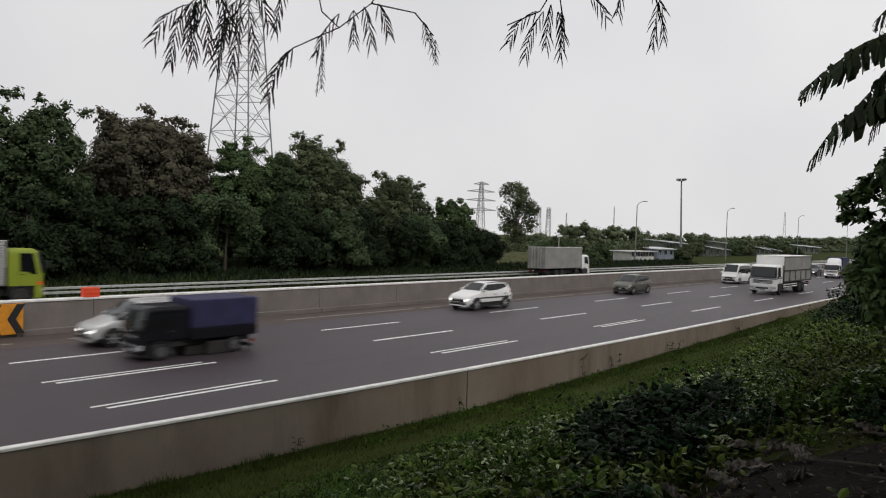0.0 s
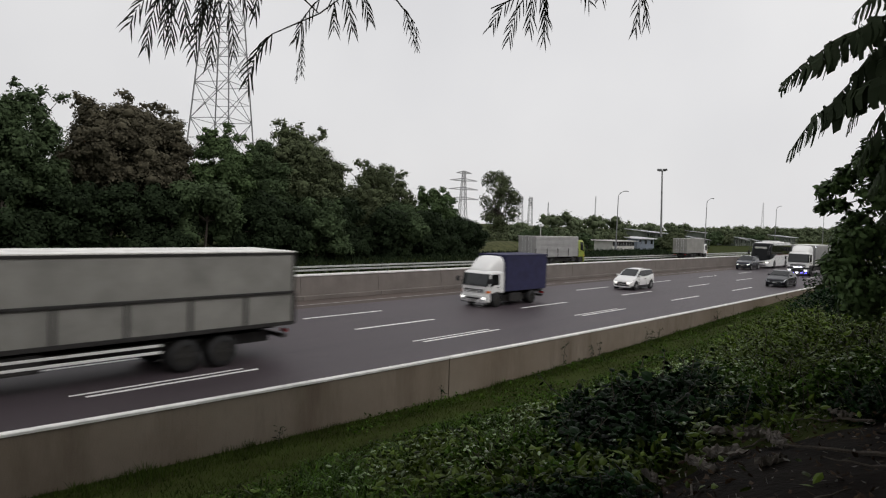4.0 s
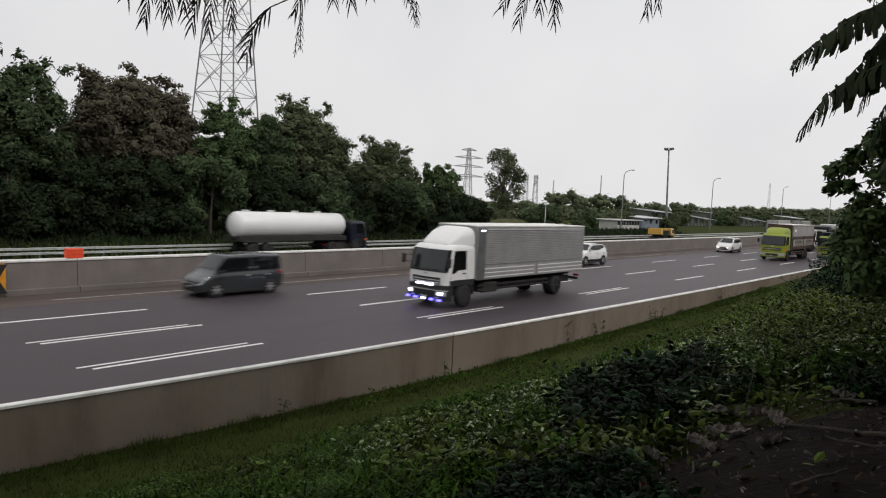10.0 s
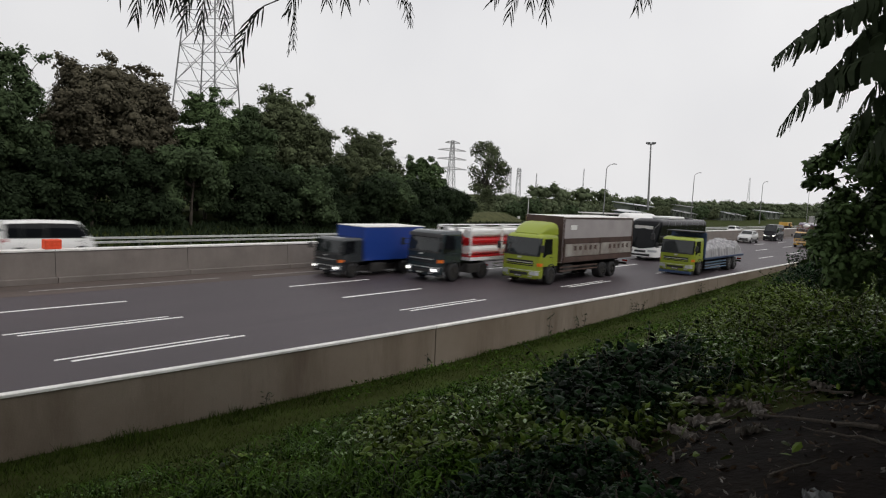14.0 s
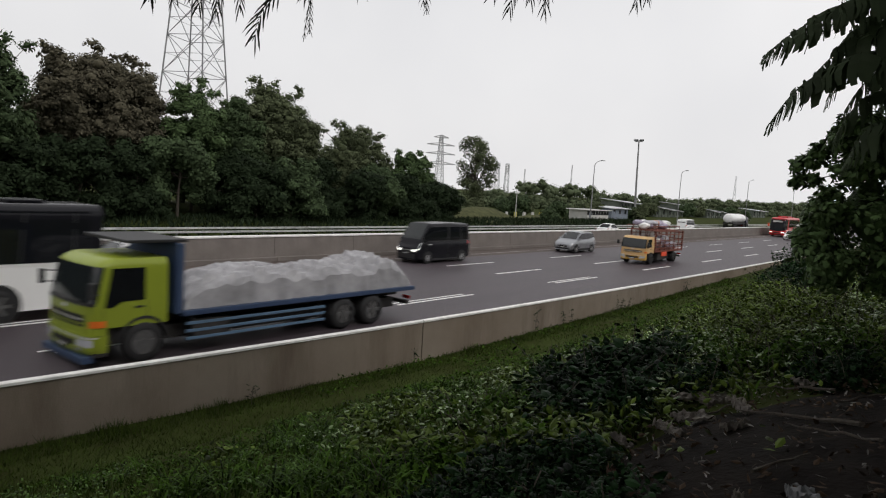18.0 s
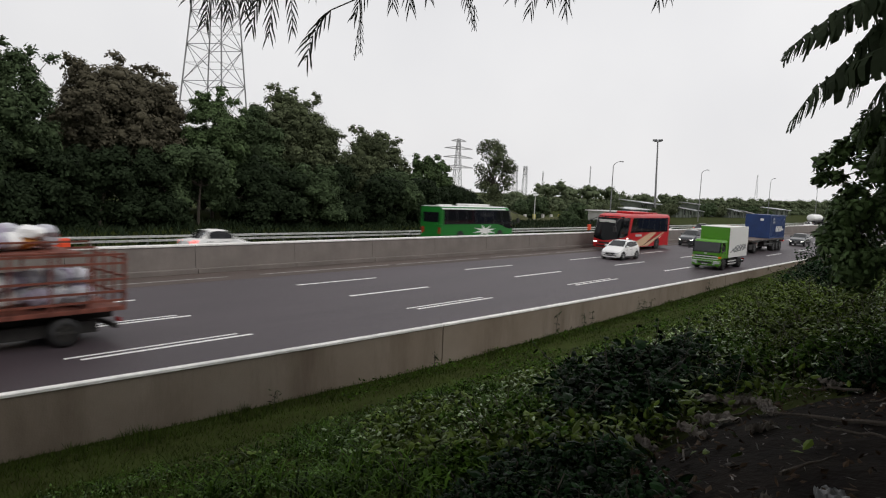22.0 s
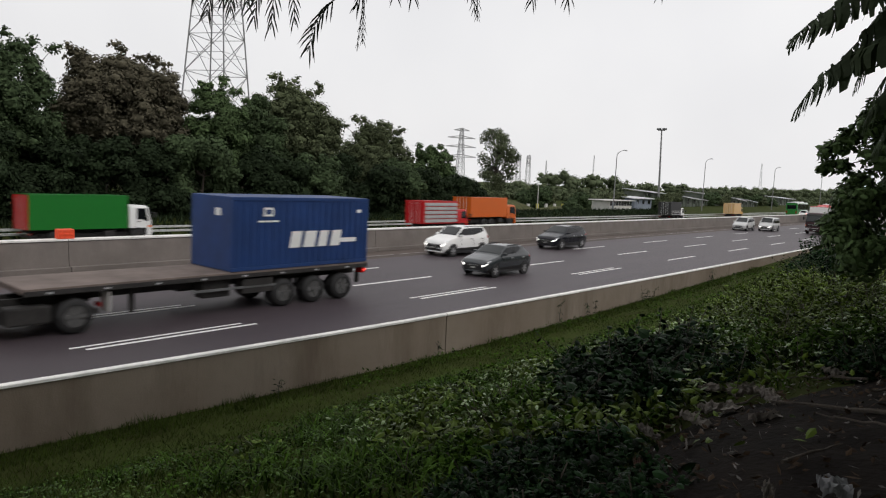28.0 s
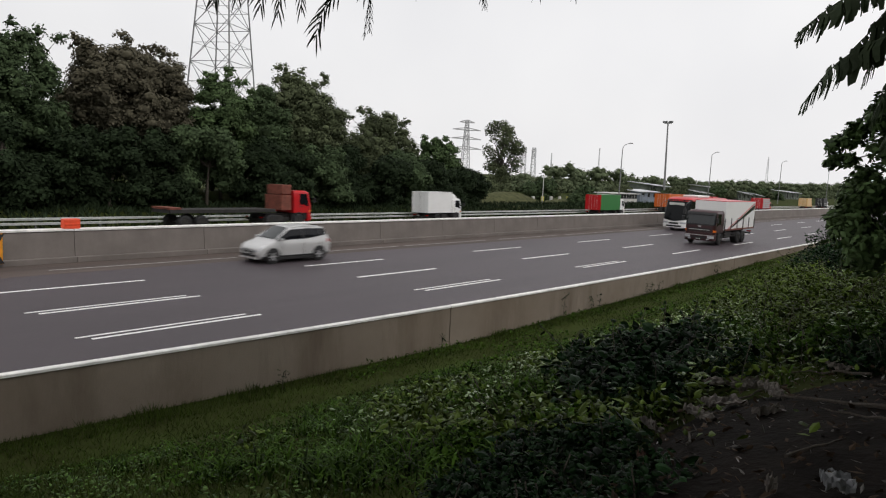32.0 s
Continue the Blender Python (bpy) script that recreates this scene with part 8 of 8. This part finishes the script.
run(box_truck("box_truck", "white light lorry with a dark blue cargo body", 6.1, 2.0, 2.97, P_WHITE, M_TARPDARK, True, cab_h=2.05, deflector=P_WHITE, roof=M_TARPDARK), 23.5, [(0, 111.9), (1, 91.7), (2.5, 61.9), (4, 33.4), (5.5, 6.2), (32, -464.1)])
run(car("car", "white people carrier with lit headlamps", 4.3, 1.7, 1.62, "mpv", P_WHITE), 23.4, [(0, 111.4), (2, 82.1), (3.5, 59.2), (5, 34), (6.5, 6.7), (32, -475.4)])
run(car("car", "dark grey hatchback car with tinted windows", 4.1, 1.75, 1.7, "hatch", P_DARK), 27.3, [(0, 115.1), (1, 96.5), (5.5, 12.9), (32, -479.8)])
run(car("car", "glossy black saloon car in the slow lane", 4.35, 1.75, 1.46, "sedan", P_GLOSS, False), 16.7, [(0, 131.7), (5.5, 43.8), (8, 3.8), (32, -379.7)])
run(car("car", "dark navy sports utility car with lit headlamps", 4.6, 1.85, 1.81, "suv", P_NAVY), 27.3, [(0, 169.7), (3, 112.8), (4.83, 78), (6.67, 43), (8.5, 8), (32, -441.3)])
run(bus("coach", "white coach with black glass and a dark red stripe", 11.4, 2.5, 3.55, P_WHITE, P_BLACK, True, stripe=P_DEEPRED, roof_m=P_WHITE, tall=False, band=0.53), 27.2, [(0, 176.9), (6, 67.8), (7, 49.7), (8, 31.6), (9, 13.5), (32, -401.7)])
run(car("car", "dark teal compact people carrier with lit headlamps", 4.15, 1.7, 1.66, "mpv", P_TEAL), 23.5, [(0, 185.1), (7, 55.5), (9.5, 9.3), (32, -407.1)])
run(car("van", "dark grey boxy van with tinted windows", 4.25, 1.7, 1.84, "van", P_DARK, False, category="van"), 27.2, [(0, 195.4), (8, 52.8), (10.5, 8.2), (32, -375.1)])
run(led_truck(), 19.8, [(0, 137), (6, 70.8), (8, 49), (10, 27.7), (12, 6.9), (32, -198.6)])
run(car("car", "white sports utility car with lit headlamps", 4.48, 1.75, 1.7, "suv", P_WHITE), 27.0, [(0, 241.9), (7, 106.9), (10, 49), (32, -375.3)])
run(car("car", "white crossover people carrier with dark windows", 4.35, 1.75, 1.71, "mpv", P_WHITE), 27.2, [(0, 300.7), (9, 106), (10.33, 76.9), (11.67, 47.5), (13, 17.7), (32, -409.6)])
run(lime_truck(), 20.0, [(0, 193.2), (10, 81), (12.33, 55), (14.67, 29.6), (17, 4.6), (32, -154.4)])
run(flatbed_tarp(), 16.9, [(0, 191.9), (11, 81.3), (13.67, 54.7), (16.33, 28.7), (19, 3.2), (32, -120.1)])
run(box_truck("box_truck", "dark light lorry with blue body and lit headlamps", 6.5, 2.2, 2.7, P_DARK, P_BLUE, True, cab_h=2.1), 27.1, [(0, 332.8), (13, 48.5), (13.5, 37.6), (32, -367)])
run(tube_trailer(), 23.5, [(0, 257.6), (13, 49.9), (16, 2), (32, -253.6)])
run(car("car", "white hatchback car with dark windows", 4.39, 1.75, 1.59, "hatch", P_WHITE, False), 27.1, [(0, 512), (32, -80)])
run(bus("coach", "black and white coach with black glass", 12, 2.5, 3.45, P_WHITE, P_BLACK, False, stripe=P_WHITE, roof_m=P_BLACK, band=0.5, tall=True), 22.9, [(0, 254.3), (32, -190.5)])
run(car("car", "silver sports utility car with dark windows", 4.28, 1.8, 1.72, "suv", P_SILVER, False), 27.2, [(0, 403.8), (16, 57), (17, 35.3), (32, -289.8)])
run(car("minibus", "tall black minibus with lit headlamps", 5.4, 1.9, 2.5, "minibus", P_BLACK, category="minibus"), 27.4, [(0, 399.5), (16, 74.3), (17, 54), (18, 33.9), (19, 14), (32, -243.7)])
run(car("car", "grey metallic people carrier with silver rails", 4.45, 1.8, 1.74, "mpv", P_GREY, False), 27.2, [(0, 420.5), (16, 93.6), (17.33, 66.4), (18.67, 39.4), (20, 12.6), (32, -228)])
run(rack_truck(), 20.2, [(0, 283), (16, 77.6), (18, 52.4), (20, 28.3), (22, 5.1), (32, -108)])
run(bus("coach", "red coach with beige diagonal stripes", 11.8, 2.5, 3.4, P_RED, P_RED, True, swoosh=P_BEIGE, roof_m=P_RED, mirror_m=M_ORANGE), 28.0, [(0, 466.5), (19, 116.9), (21, 80.2), (23, 43.7), (25, 7.4), (32, -119.1)])
run(car("car", "white hatchback car with dark windows", 3.75, 1.67, 1.51, "hatch", P_WHITE, False), 23.7, [(0, 430), (20, 85.5), (21.33, 62.3), (22.67, 38.6), (24, 14.4), (32, -131.9)])
run(green_white_truck(), 16.7, [(0, 322.4), (20, 77.4), (21.83, 54.7), (23.67, 31.5), (25.5, 7.8), (32, -77)])
run(container_truck(), 20.7, [(0, 327.3), (22, 75.1), (24.33, 49), (26.67, 24.3), (28, 10.8), (29, 0.35), (32, -29.1)])
run(car("car", "dark grey car with lit headlamps", 4.24, 1.75, 1.73, "suv", P_DARK), 27.1, [(0, 468.4), (20, 111.4), (22, 75.7), (32, -102.8)])
run(car("car", "dark grey hatchback car with tinted windows", 4.2, 1.75, 1.7, "hatch", P_DARK, False), 27.1, [(0, 479.7), (25, 44), (25.5, 35.2), (32, -78.1)])
run(car("car", "dark grey compact crossover with lit headlamps", 4.0, 1.77, 1.55, "crossover", P_DARK), 20.4, [(0, 341.2), (23, 83.9), (25.33, 58), (27.67, 32.3), (30, 7), (32, -14.6)])
run(car("car", "large white sports utility car with lit headlamps", 4.59, 1.85, 1.84, "suv", P_WHITE), 27.3, [(0, 569.1), (24, 109.4), (25.67, 77.7), (27.33, 46.3), (29, 15.3), (32, -40.1)])
run(car("car", "dark sports utility car with lit headlamps", 4.7, 1.85, 1.7, "suv", P_GLOSS), 26.3, [(0, 639.7), (25, 111), (26.5, 78.7), (28, 45.3), (29.5, 10.8), (32, -47.8)])
run(car("van", "silver-beige compact van with lit headlamp", 4.25, 1.7, 1.79, "van", P_SILVER, category="van"), 25.2, [(0, 791.7), (28, 97.4), (29.17, 68.8), (30.33, 40.7), (31.5, 13.1), (32, 1.4)])
run(car("car", "silver people carrier with dark windows", 4.25, 1.75, 1.71, "mpv", P_SILVER, False), 27.3, [(0, 609), (28, 93.5), (29.33, 69), (30.67, 44.5), (32, 20.2)])
run(white_red_truck(), 19.6, [(0, 398.5), (29, 91.1), (32, 59.3)])
run(bus("coach", "white and red coach with black glass", 12, 2.5, 3.4, P_WHITE, P_RED, False, roof_m=P_RED), 27.0, [(0, 636.1), (31, 91.1), (32, 73.5)])

# far carriageway
run(box_truck("box_truck", "lime green lorry with a long ribbed silver cargo body", 12.3, 2.5, 3.75, P_LIME, M_ALU, False, cab_h=3.3, ribs=16, boards=None, guard=M_CHASSIS, three=True, posts=5), 45.4, [(0, 8), (2.5, 49.9), (32, 545)], False)
run(box_truck("box_truck", "lorry with a plain pale grey cargo body", 10.4, 2.5, 3.7, P_WHITE, M_BOXGREY, False, three=True), 45.3, [(0, 72.1), (3, 109.4), (32, 470.5)], False)
run(car("car", "low orange saloon car behind the median wall", 4.5, 1.8, 1.56, "sedan", P_ORANGE, False), 34.4, [(0, -13.4), (1.9, 17.2), (2.2, 22), (2.5, 26.9), (2.8, 31.7), (32, 499)], False)
run(frame_truck(), 45.2, [(0, -133.1), (6, 11.2), (7.33, 43.2), (8.67, 75), (10, 106.7), (32, 628.4)], False)
run(car("car", "white people carrier with dark windows", 4.0, 1.7, 1.59, "mpv", P_WHITE, False), 38.1, [(0, -145), (8, 13.1), (12, 92.1), (32, 487.3)], False)
run(tanker(), 45.4, [(0, -159.9), (9, 15.6), (11.67, 65.6), (14.33, 111.4), (17, 153.2), (32, 376.4)], False)
run(car("car", "white saloon car behind the median wall", 4.37, 1.7, 1.64, "sedan", P_WHITE, False), 38.0, [(0, -372.7), (17, 57.7), (19, 108.4), (32, 437.5)], False)
run(car("minibus", "white minibus with dark windows", 5.0, 1.9, 2.19, "minibus", P_WHITE, False, category="minibus"), 41.7, [(0, -362.4), (17, 96.3), (19, 150.3), (32, 501)], False)
run(car("car", "dark saloon car with lit tail lamps", 4.22, 1.7, 1.6, "sedan", P_DARK, False, brake=True), 38.0, [(0, -417.4), (32, 350.6)], False)
run(box_truck("box_truck", "cream yellow light lorry with a plain cargo box", 6.0, 2.2, 3.05, P_YELLOW, P_CREAM, False, cab_h=2.15, roof=P_CREAM), 45.4, [(0, -275.1), (19, 17.7), (20.67, 43), (22.33, 67.5), (24, 91.3), (32, 203.5)], False)
run(car("car", "white hatchback car with dark windows", 4.1, 1.7, 1.59, "hatch", P_WHITE, False), 38.1, [(0, -461.4), (20, 43.9), (21, 69.2), (32, 347.1)], False)
run(bus("coach", "green coach with white star livery and pale roof", 12.2, 2.5, 3.5, P_GREEN, P_GREEN, False, star=P_WHITE, roof_m=P_WHITE), 41.7, [(0, -513.6), (20.5, 16.8), (21.67, 46.1), (22.83, 73.6), (24, 99.4), (32, 270.2)], False)
run(car("car", "white saloon car with lit tail lamps", 4.3, 1.7, 1.74, "sedan", P_WHITE, False, brake=True), 38.1, [(0, -536.6), (22, 23.5), (24, 74.4), (32, 278.1)], False)
run(box_truck("box_truck", "orange lorry with a plain orange cargo box", 8.8, 2.5, 3.3, P_ORANGE, P_ORANGE, False, cab_h=2.5, roof=P_ORANGE, three=True), 45.5, [(0, -359), (24.5, 11), (26.67, 42.8), (28.83, 72.5), (31, 100.3), (32, 112.6)], False)
run(box_truck("box_truck", "red lorry with a red slatted cargo body", 6.6, 2.3, 2.95, P_RED, P_RED, False, ribs=5, roof=P_RED, boards=None), 41.8, [(0, -662.3), (28, 48.8), (31, 125), (32, 150.4)], False)
run(box_truck("box_truck", "white light lorry with a dark canvas top", 6.3, 2.2, 3.1, P_WHITE, M_TRIM, False, cab_h=2.1, roof=M_TRIM, boards=P_WHITE, drop=0.9), 45.4, [(0, -643.2), (25, 33.2), (25.5, 46.8), (32, 222.6)], False)
run(box_truck("box_truck", "white lorry with a green cargo box and red doors", 7.6, 2.4, 3.0, P_WHITE, P_GREEN, False, cab_h=2.35, cab_l=1.6, roof=P_GREEN, rear=P_RED), 45.5, [(0, -474.7), (28, 18.5), (29.33, 42), (30.67, 65.4), (32, 88.8)], False)
run(car("car", "tall white people carrier with dark windows", 4.0, 1.7, 1.69, "mpv", P_WHITE, False), 38.1, [(0, -800.1), (29, 31.4), (31, 88.7), (32, 117.4)], False)
run(box_truck("box_truck", "white light lorry with a plain white cargo box", 5.4, 2.2, 2.95, P_WHITE, P_WHITE, False, cab_h=2.3, deflector=P_WHITE, roof=P_WHITE), 45.6, [(0, -503.3), (30, 17.6), (32, 52.4)], False)
run(low_trailer_truck(), 45.4, [(0, -386.6), (30.5, 9.6), (32, 29.1)], False)


# ---- small things on the bank ----
def soil_patch():
    bm = bmesh.new()
    n, m = 30, 9
    rings = []
    for j in range(m + 1):
        row = []
        for i in range(n):
            a = 2 * math.pi * i / n
            k = j / m * (1 + 0.18 * noise.noise((math.cos(a) * 1.6, math.sin(a) * 1.6, 4)))
            x, y = 5.4 + 2.5 * k * math.cos(a), 1.0 + 1.3 * k * math.sin(a)
            row.append(bm.verts.new((x, y, bank_z(x, y) + 0.105 + 0.05 * noise.noise((x * 3, y * 3, 1)) - 0.16 * (j / m) ** 3)))
        rings.append(row)
    for a, b in zip(rings, rings[1:]):
        for i in range(n):
            k = (i + 1) % n
            if a is rings[0]:
                continue
            bm.faces.new((a[i], a[k], b[k], b[i]))
    bm.faces.new(rings[1])
    for v in rings[0]:
        bm.verts.remove(v)
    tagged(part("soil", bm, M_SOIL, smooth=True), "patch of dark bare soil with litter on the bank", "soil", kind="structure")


soil_patch()
M_SHEET = mat("pale_torn_sheet", (0.15, 0.13, 0.11), 0.8, vary=0.35, scale=4, bump=0.5, bscale=20)
M_BAG = mat("grey_plastic_bag", (0.16, 0.165, 0.17), 0.4, vary=0.25, scale=5, bump=0.5, bscale=16)
M_STICK = mat("dry_wood", (0.06, 0.048, 0.036), 0.85, vary=0.3, scale=6, bump=0.4, stretch=(1, 6, 6))
M_WRAP = mat("orange_wrapper", (0.1, 0.045, 0.03), 0.45, vary=0.3, scale=14)


def rest_z(x, y):
    return bank_z(x, y) + 0.1


def litter_sheet(x, y, w, d, turn, seed, m, label, name="torn_sheet"):
    ob = thing(name, label, "litter", group="litter on the bank", at=(x, y, rest_z(x, y)))
    ob.rotation_euler.z = turn
    bm = bmesh.new()
    nx, ny = 14, 7
    top, low = [], []
    for i in range(nx + 1):
        a, b = [], []
        for j in range(ny + 1):
            u, v = i / nx - 0.5, j / ny - 0.5
            e = 1 + 0.25 * noise.noise((u * 5, v * 5, seed))
            z = 0.03 + 0.06 * noise.noise((u * 6, v * 6, seed + 2)) + 0.03 * noise.noise((u * 17, v * 17, seed))
            a.append(bm.verts.new((u * w * e, v * d * e, z + 0.012)))
            b.append(bm.verts.new((u * w * e, v * d * e, z - 0.012)))
        top.append(a)
        low.append(b)
    for g in (top, low):
        for p, q in zip(g, g[1:]):
            for j in range(ny):
                bm.faces.new((p[j], q[j], q[j + 1], p[j + 1]))
    ring = lambda g: [r[0] for r in g] + g[-1][1:] + [r[-1] for r in g[::-1]][1:] + g[0][::-1][1:-1]
    p, q = ring(top), ring(low)
    for i in range(len(p)):
        j = (i + 1) % len(p)
        bm.faces.new((p[i], p[j], q[j], q[i]))
    part("sheet", bm, m, ob)


for k, (x, y, w, d, a, m, label) in enumerate([
        (7.35, 2.15, 0.62, 0.16, -0.5, M_SHEET, "crumpled pale brown sheet lying on the soil"),
        (7.0, 1.85, 0.5, 0.12, -0.35, M_SHEET, "crumpled pale brown sheet lying on the soil"),
        (6.6, 1.55, 0.34, 0.12, 0.5, M_SHEET, "torn strip of pale board on the soil"),
        (3.87, 0.57, 0.17, 0.13, 0.4, M_BAG, "crumpled grey plastic bag on the soil"),
        (4.2, 1.74, 0.24, 0.06, 0.55, M_WRAP, "small orange and brown food wrapper"),
        (5.7, 1.9, 0.3, 0.1, 1.2, M_SHEET, "torn strip of pale board on the soil"),
        (5.3, 2.15, 0.28, 0.07, 0.9, M_SHEET, "torn strip of pale board on the soil"),
        (6.18, 1.86, 0.36, 0.16, -0.6, M_SHEET, "crumpled pale brown sheet lying on the soil"),
        (5.7, 1.36, 0.26, 0.07, -0.5, M_SHEET, "torn strip of pale board on the soil"),
        (3.76, 0.85, 0.12, 0.05, 0.3, M_SHEET, "torn strip of pale board on the soil"),
        (7.9, 1.3, 0.3, 0.12, 0.7, M_SHEET, "torn strip of pale board on the soil")]):
    litter_sheet(x, y, w, d, a, 40 + k, m, label)


def stick(p, q, r, seed):
    p, q = Vector(p), Vector(q)
    rng = np.random.default_rng(seed)
    ob = thing("stick", "dry fallen branch lying on the soil", "stick", group="sticks on the bank", at=p)
    bm = bmesh.new()
    d = q - p
    pts = [d * (i / 6) + Vector((rng.normal() * 0.015, rng.normal() * 0.015, rng.normal() * 0.008)) for i in range(7)]
    ring = [[pts[i] + Vector((0, math.cos(a), math.sin(a))) * r * (1 - 0.1 * i) for a in (k * math.pi / 3 for k in range(6))] for i in range(7)]
    loft(bm, ring)
    part("wood", bm, M_STICK, ob)


for k, (a, b, r) in enumerate([((4.32, 0.93), (4.75, 0.67), 0.013), ((5.6, 0.5), (6.4, 1.5), 0.022), ((5.1, 0.35), (5.7, 1.0), 0.014), ((6.0, 2.0), (6.9, 1.5), 0.013), ((4.6, 1.6), (5.2, 1.75), 0.012), ((7.2, 0.9), (7.8, 1.8), 0.015), ((5.0, 2.3), (5.2, 2.7), 0.012), ((6.5, 0.8), (6.9, 0.5), 0.012)]):
    stick((*a, rest_z(*a) + 0.03), (*b, rest_z(*b) + 0.03), r, 70 + k)


M_SCRAP = leaf_mat("pale_scrap", (0.2, 0.19, 0.175), 0.5, 0.6, 0.2)


def soil_leaves():
    rng = np.random.default_rng(91)
    pts = []
    while len(pts) < 420:
        x, y = rng.uniform(3.2, 7.8), rng.uniform(0.0, 2.3)
        if bare(x, y):
            pts.append((x, y, rest_z(x, y) + rng.uniform(0.0, 0.04)))
    v, f = leaves(rng, pts, 0.07, droop=0.05, aspect=0.5)
    tagged(raw("leaf_litter", v, f, M_DRY), "dry brown leaf litter scattered over the soil", "leaves", kind="stuff")
    pts = []
    while len(pts) < 330:
        x, y = rng.uniform(3.2, 8.4), rng.uniform(0.0, 2.6)
        pts.append((x, y, rest_z(x, y) + rng.uniform(0.0, 0.05)))
    v, f = leaves(rng, pts, 0.055, droop=0.0, aspect=0.3)
    tagged(raw("scraps", v, f, M_SCRAP), "small pale scraps and chips strewn over the soil", "litter", kind="stuff")


soil_leaves()


def motions():
    for ob, y, back, rows in FLEET:
        walk(ob, [(t, pose(x, y, 0.004 if back else far_z(y) + 0.03, 0 if back else -1.43, 0, 180 if back else 0)) for t, x in rows])
    a, b = Vector(BRANCH_A.location), Vector(BRANCH_B.location)
    walk(BRANCH_A, [(t, Matrix.Translation(a + Vector((x, y, z)))) for t, x, y, z in (
        (0, 0, 0, 0), (1, 0.18, -0.13, -0.09), (2, 0.13, -0.09, -0.05), (3, -0.08, 0.05, 0.04), (4.2, 0, 0, -0.02),
        (5.5, 0.05, -0.02, -0.08), (6, 0.05, -0.02, -0.06), (6.5, 0.19, -0.13, -0.11), (7, 0.12, -0.07, -0.12), (7.5, 0.14, -0.09, -0.09),
        (8, 0.19, -0.12, -0.14), (8.5, 0.12, -0.07, -0.1), (9, 0.04, -0.01, -0.06), (9.5, 0, 0.02, -0.06), (10, -0.05, 0.05, -0.01),
        (10.5, 0, 0.02, -0.06), (11, -0.07, 0.06, -0.04), (11.5, 0.04, -0.02, -0.05), (12, 0.03, -0.01, -0.03), (12.5, 0.02, 0, -0.06),
        (13, -0.06, 0.05, -0.02), (13.5, -0.03, 0.04, -0.06), (16, 0.08, -0.05, -0.04), (17, 0.17, -0.12, -0.07), (18, 0.09, -0.07, -0.01),
        (19, 0.15, -0.1, -0.05), (20, 0.2, -0.14, -0.06), (21, 0.21, -0.16, -0.05), (22, 0.24, -0.18, -0.06), (23, 0.23, -0.18, -0.05),
        (25, 0.23, -0.18, -0.06), (28, 0.24, -0.18, -0.07), (29, 0.25, -0.19, -0.07), (32, 0.24, -0.19, -0.06))])
    walk(BRANCH_B, [(t, Matrix.Translation(b + Vector((x, y, z)))) for t, x, y, z in (
        (0, 0, 0, 0), (1, 0.02, -0.03, 0.01), (2, -0.01, 0, 0.03), (3, -0.01, 0.01, 0.04), (6, 0.01, 0, -0.02),
        (7, -0.02, 0.04, 0), (8, -0.01, 0.03, 0.01), (9, 0, 0.01, -0.02), (12, 0, 0.01, 0), (13, 0.01, 0, -0.02),
        (16, 0.03, -0.03, -0.02), (20, 0.05, -0.06, -0.02), (24, 0.05, -0.07, -0.01), (28, 0.05, -0.06, -0.03), (32, 0.05, -0.06, -0.02))])


motions()
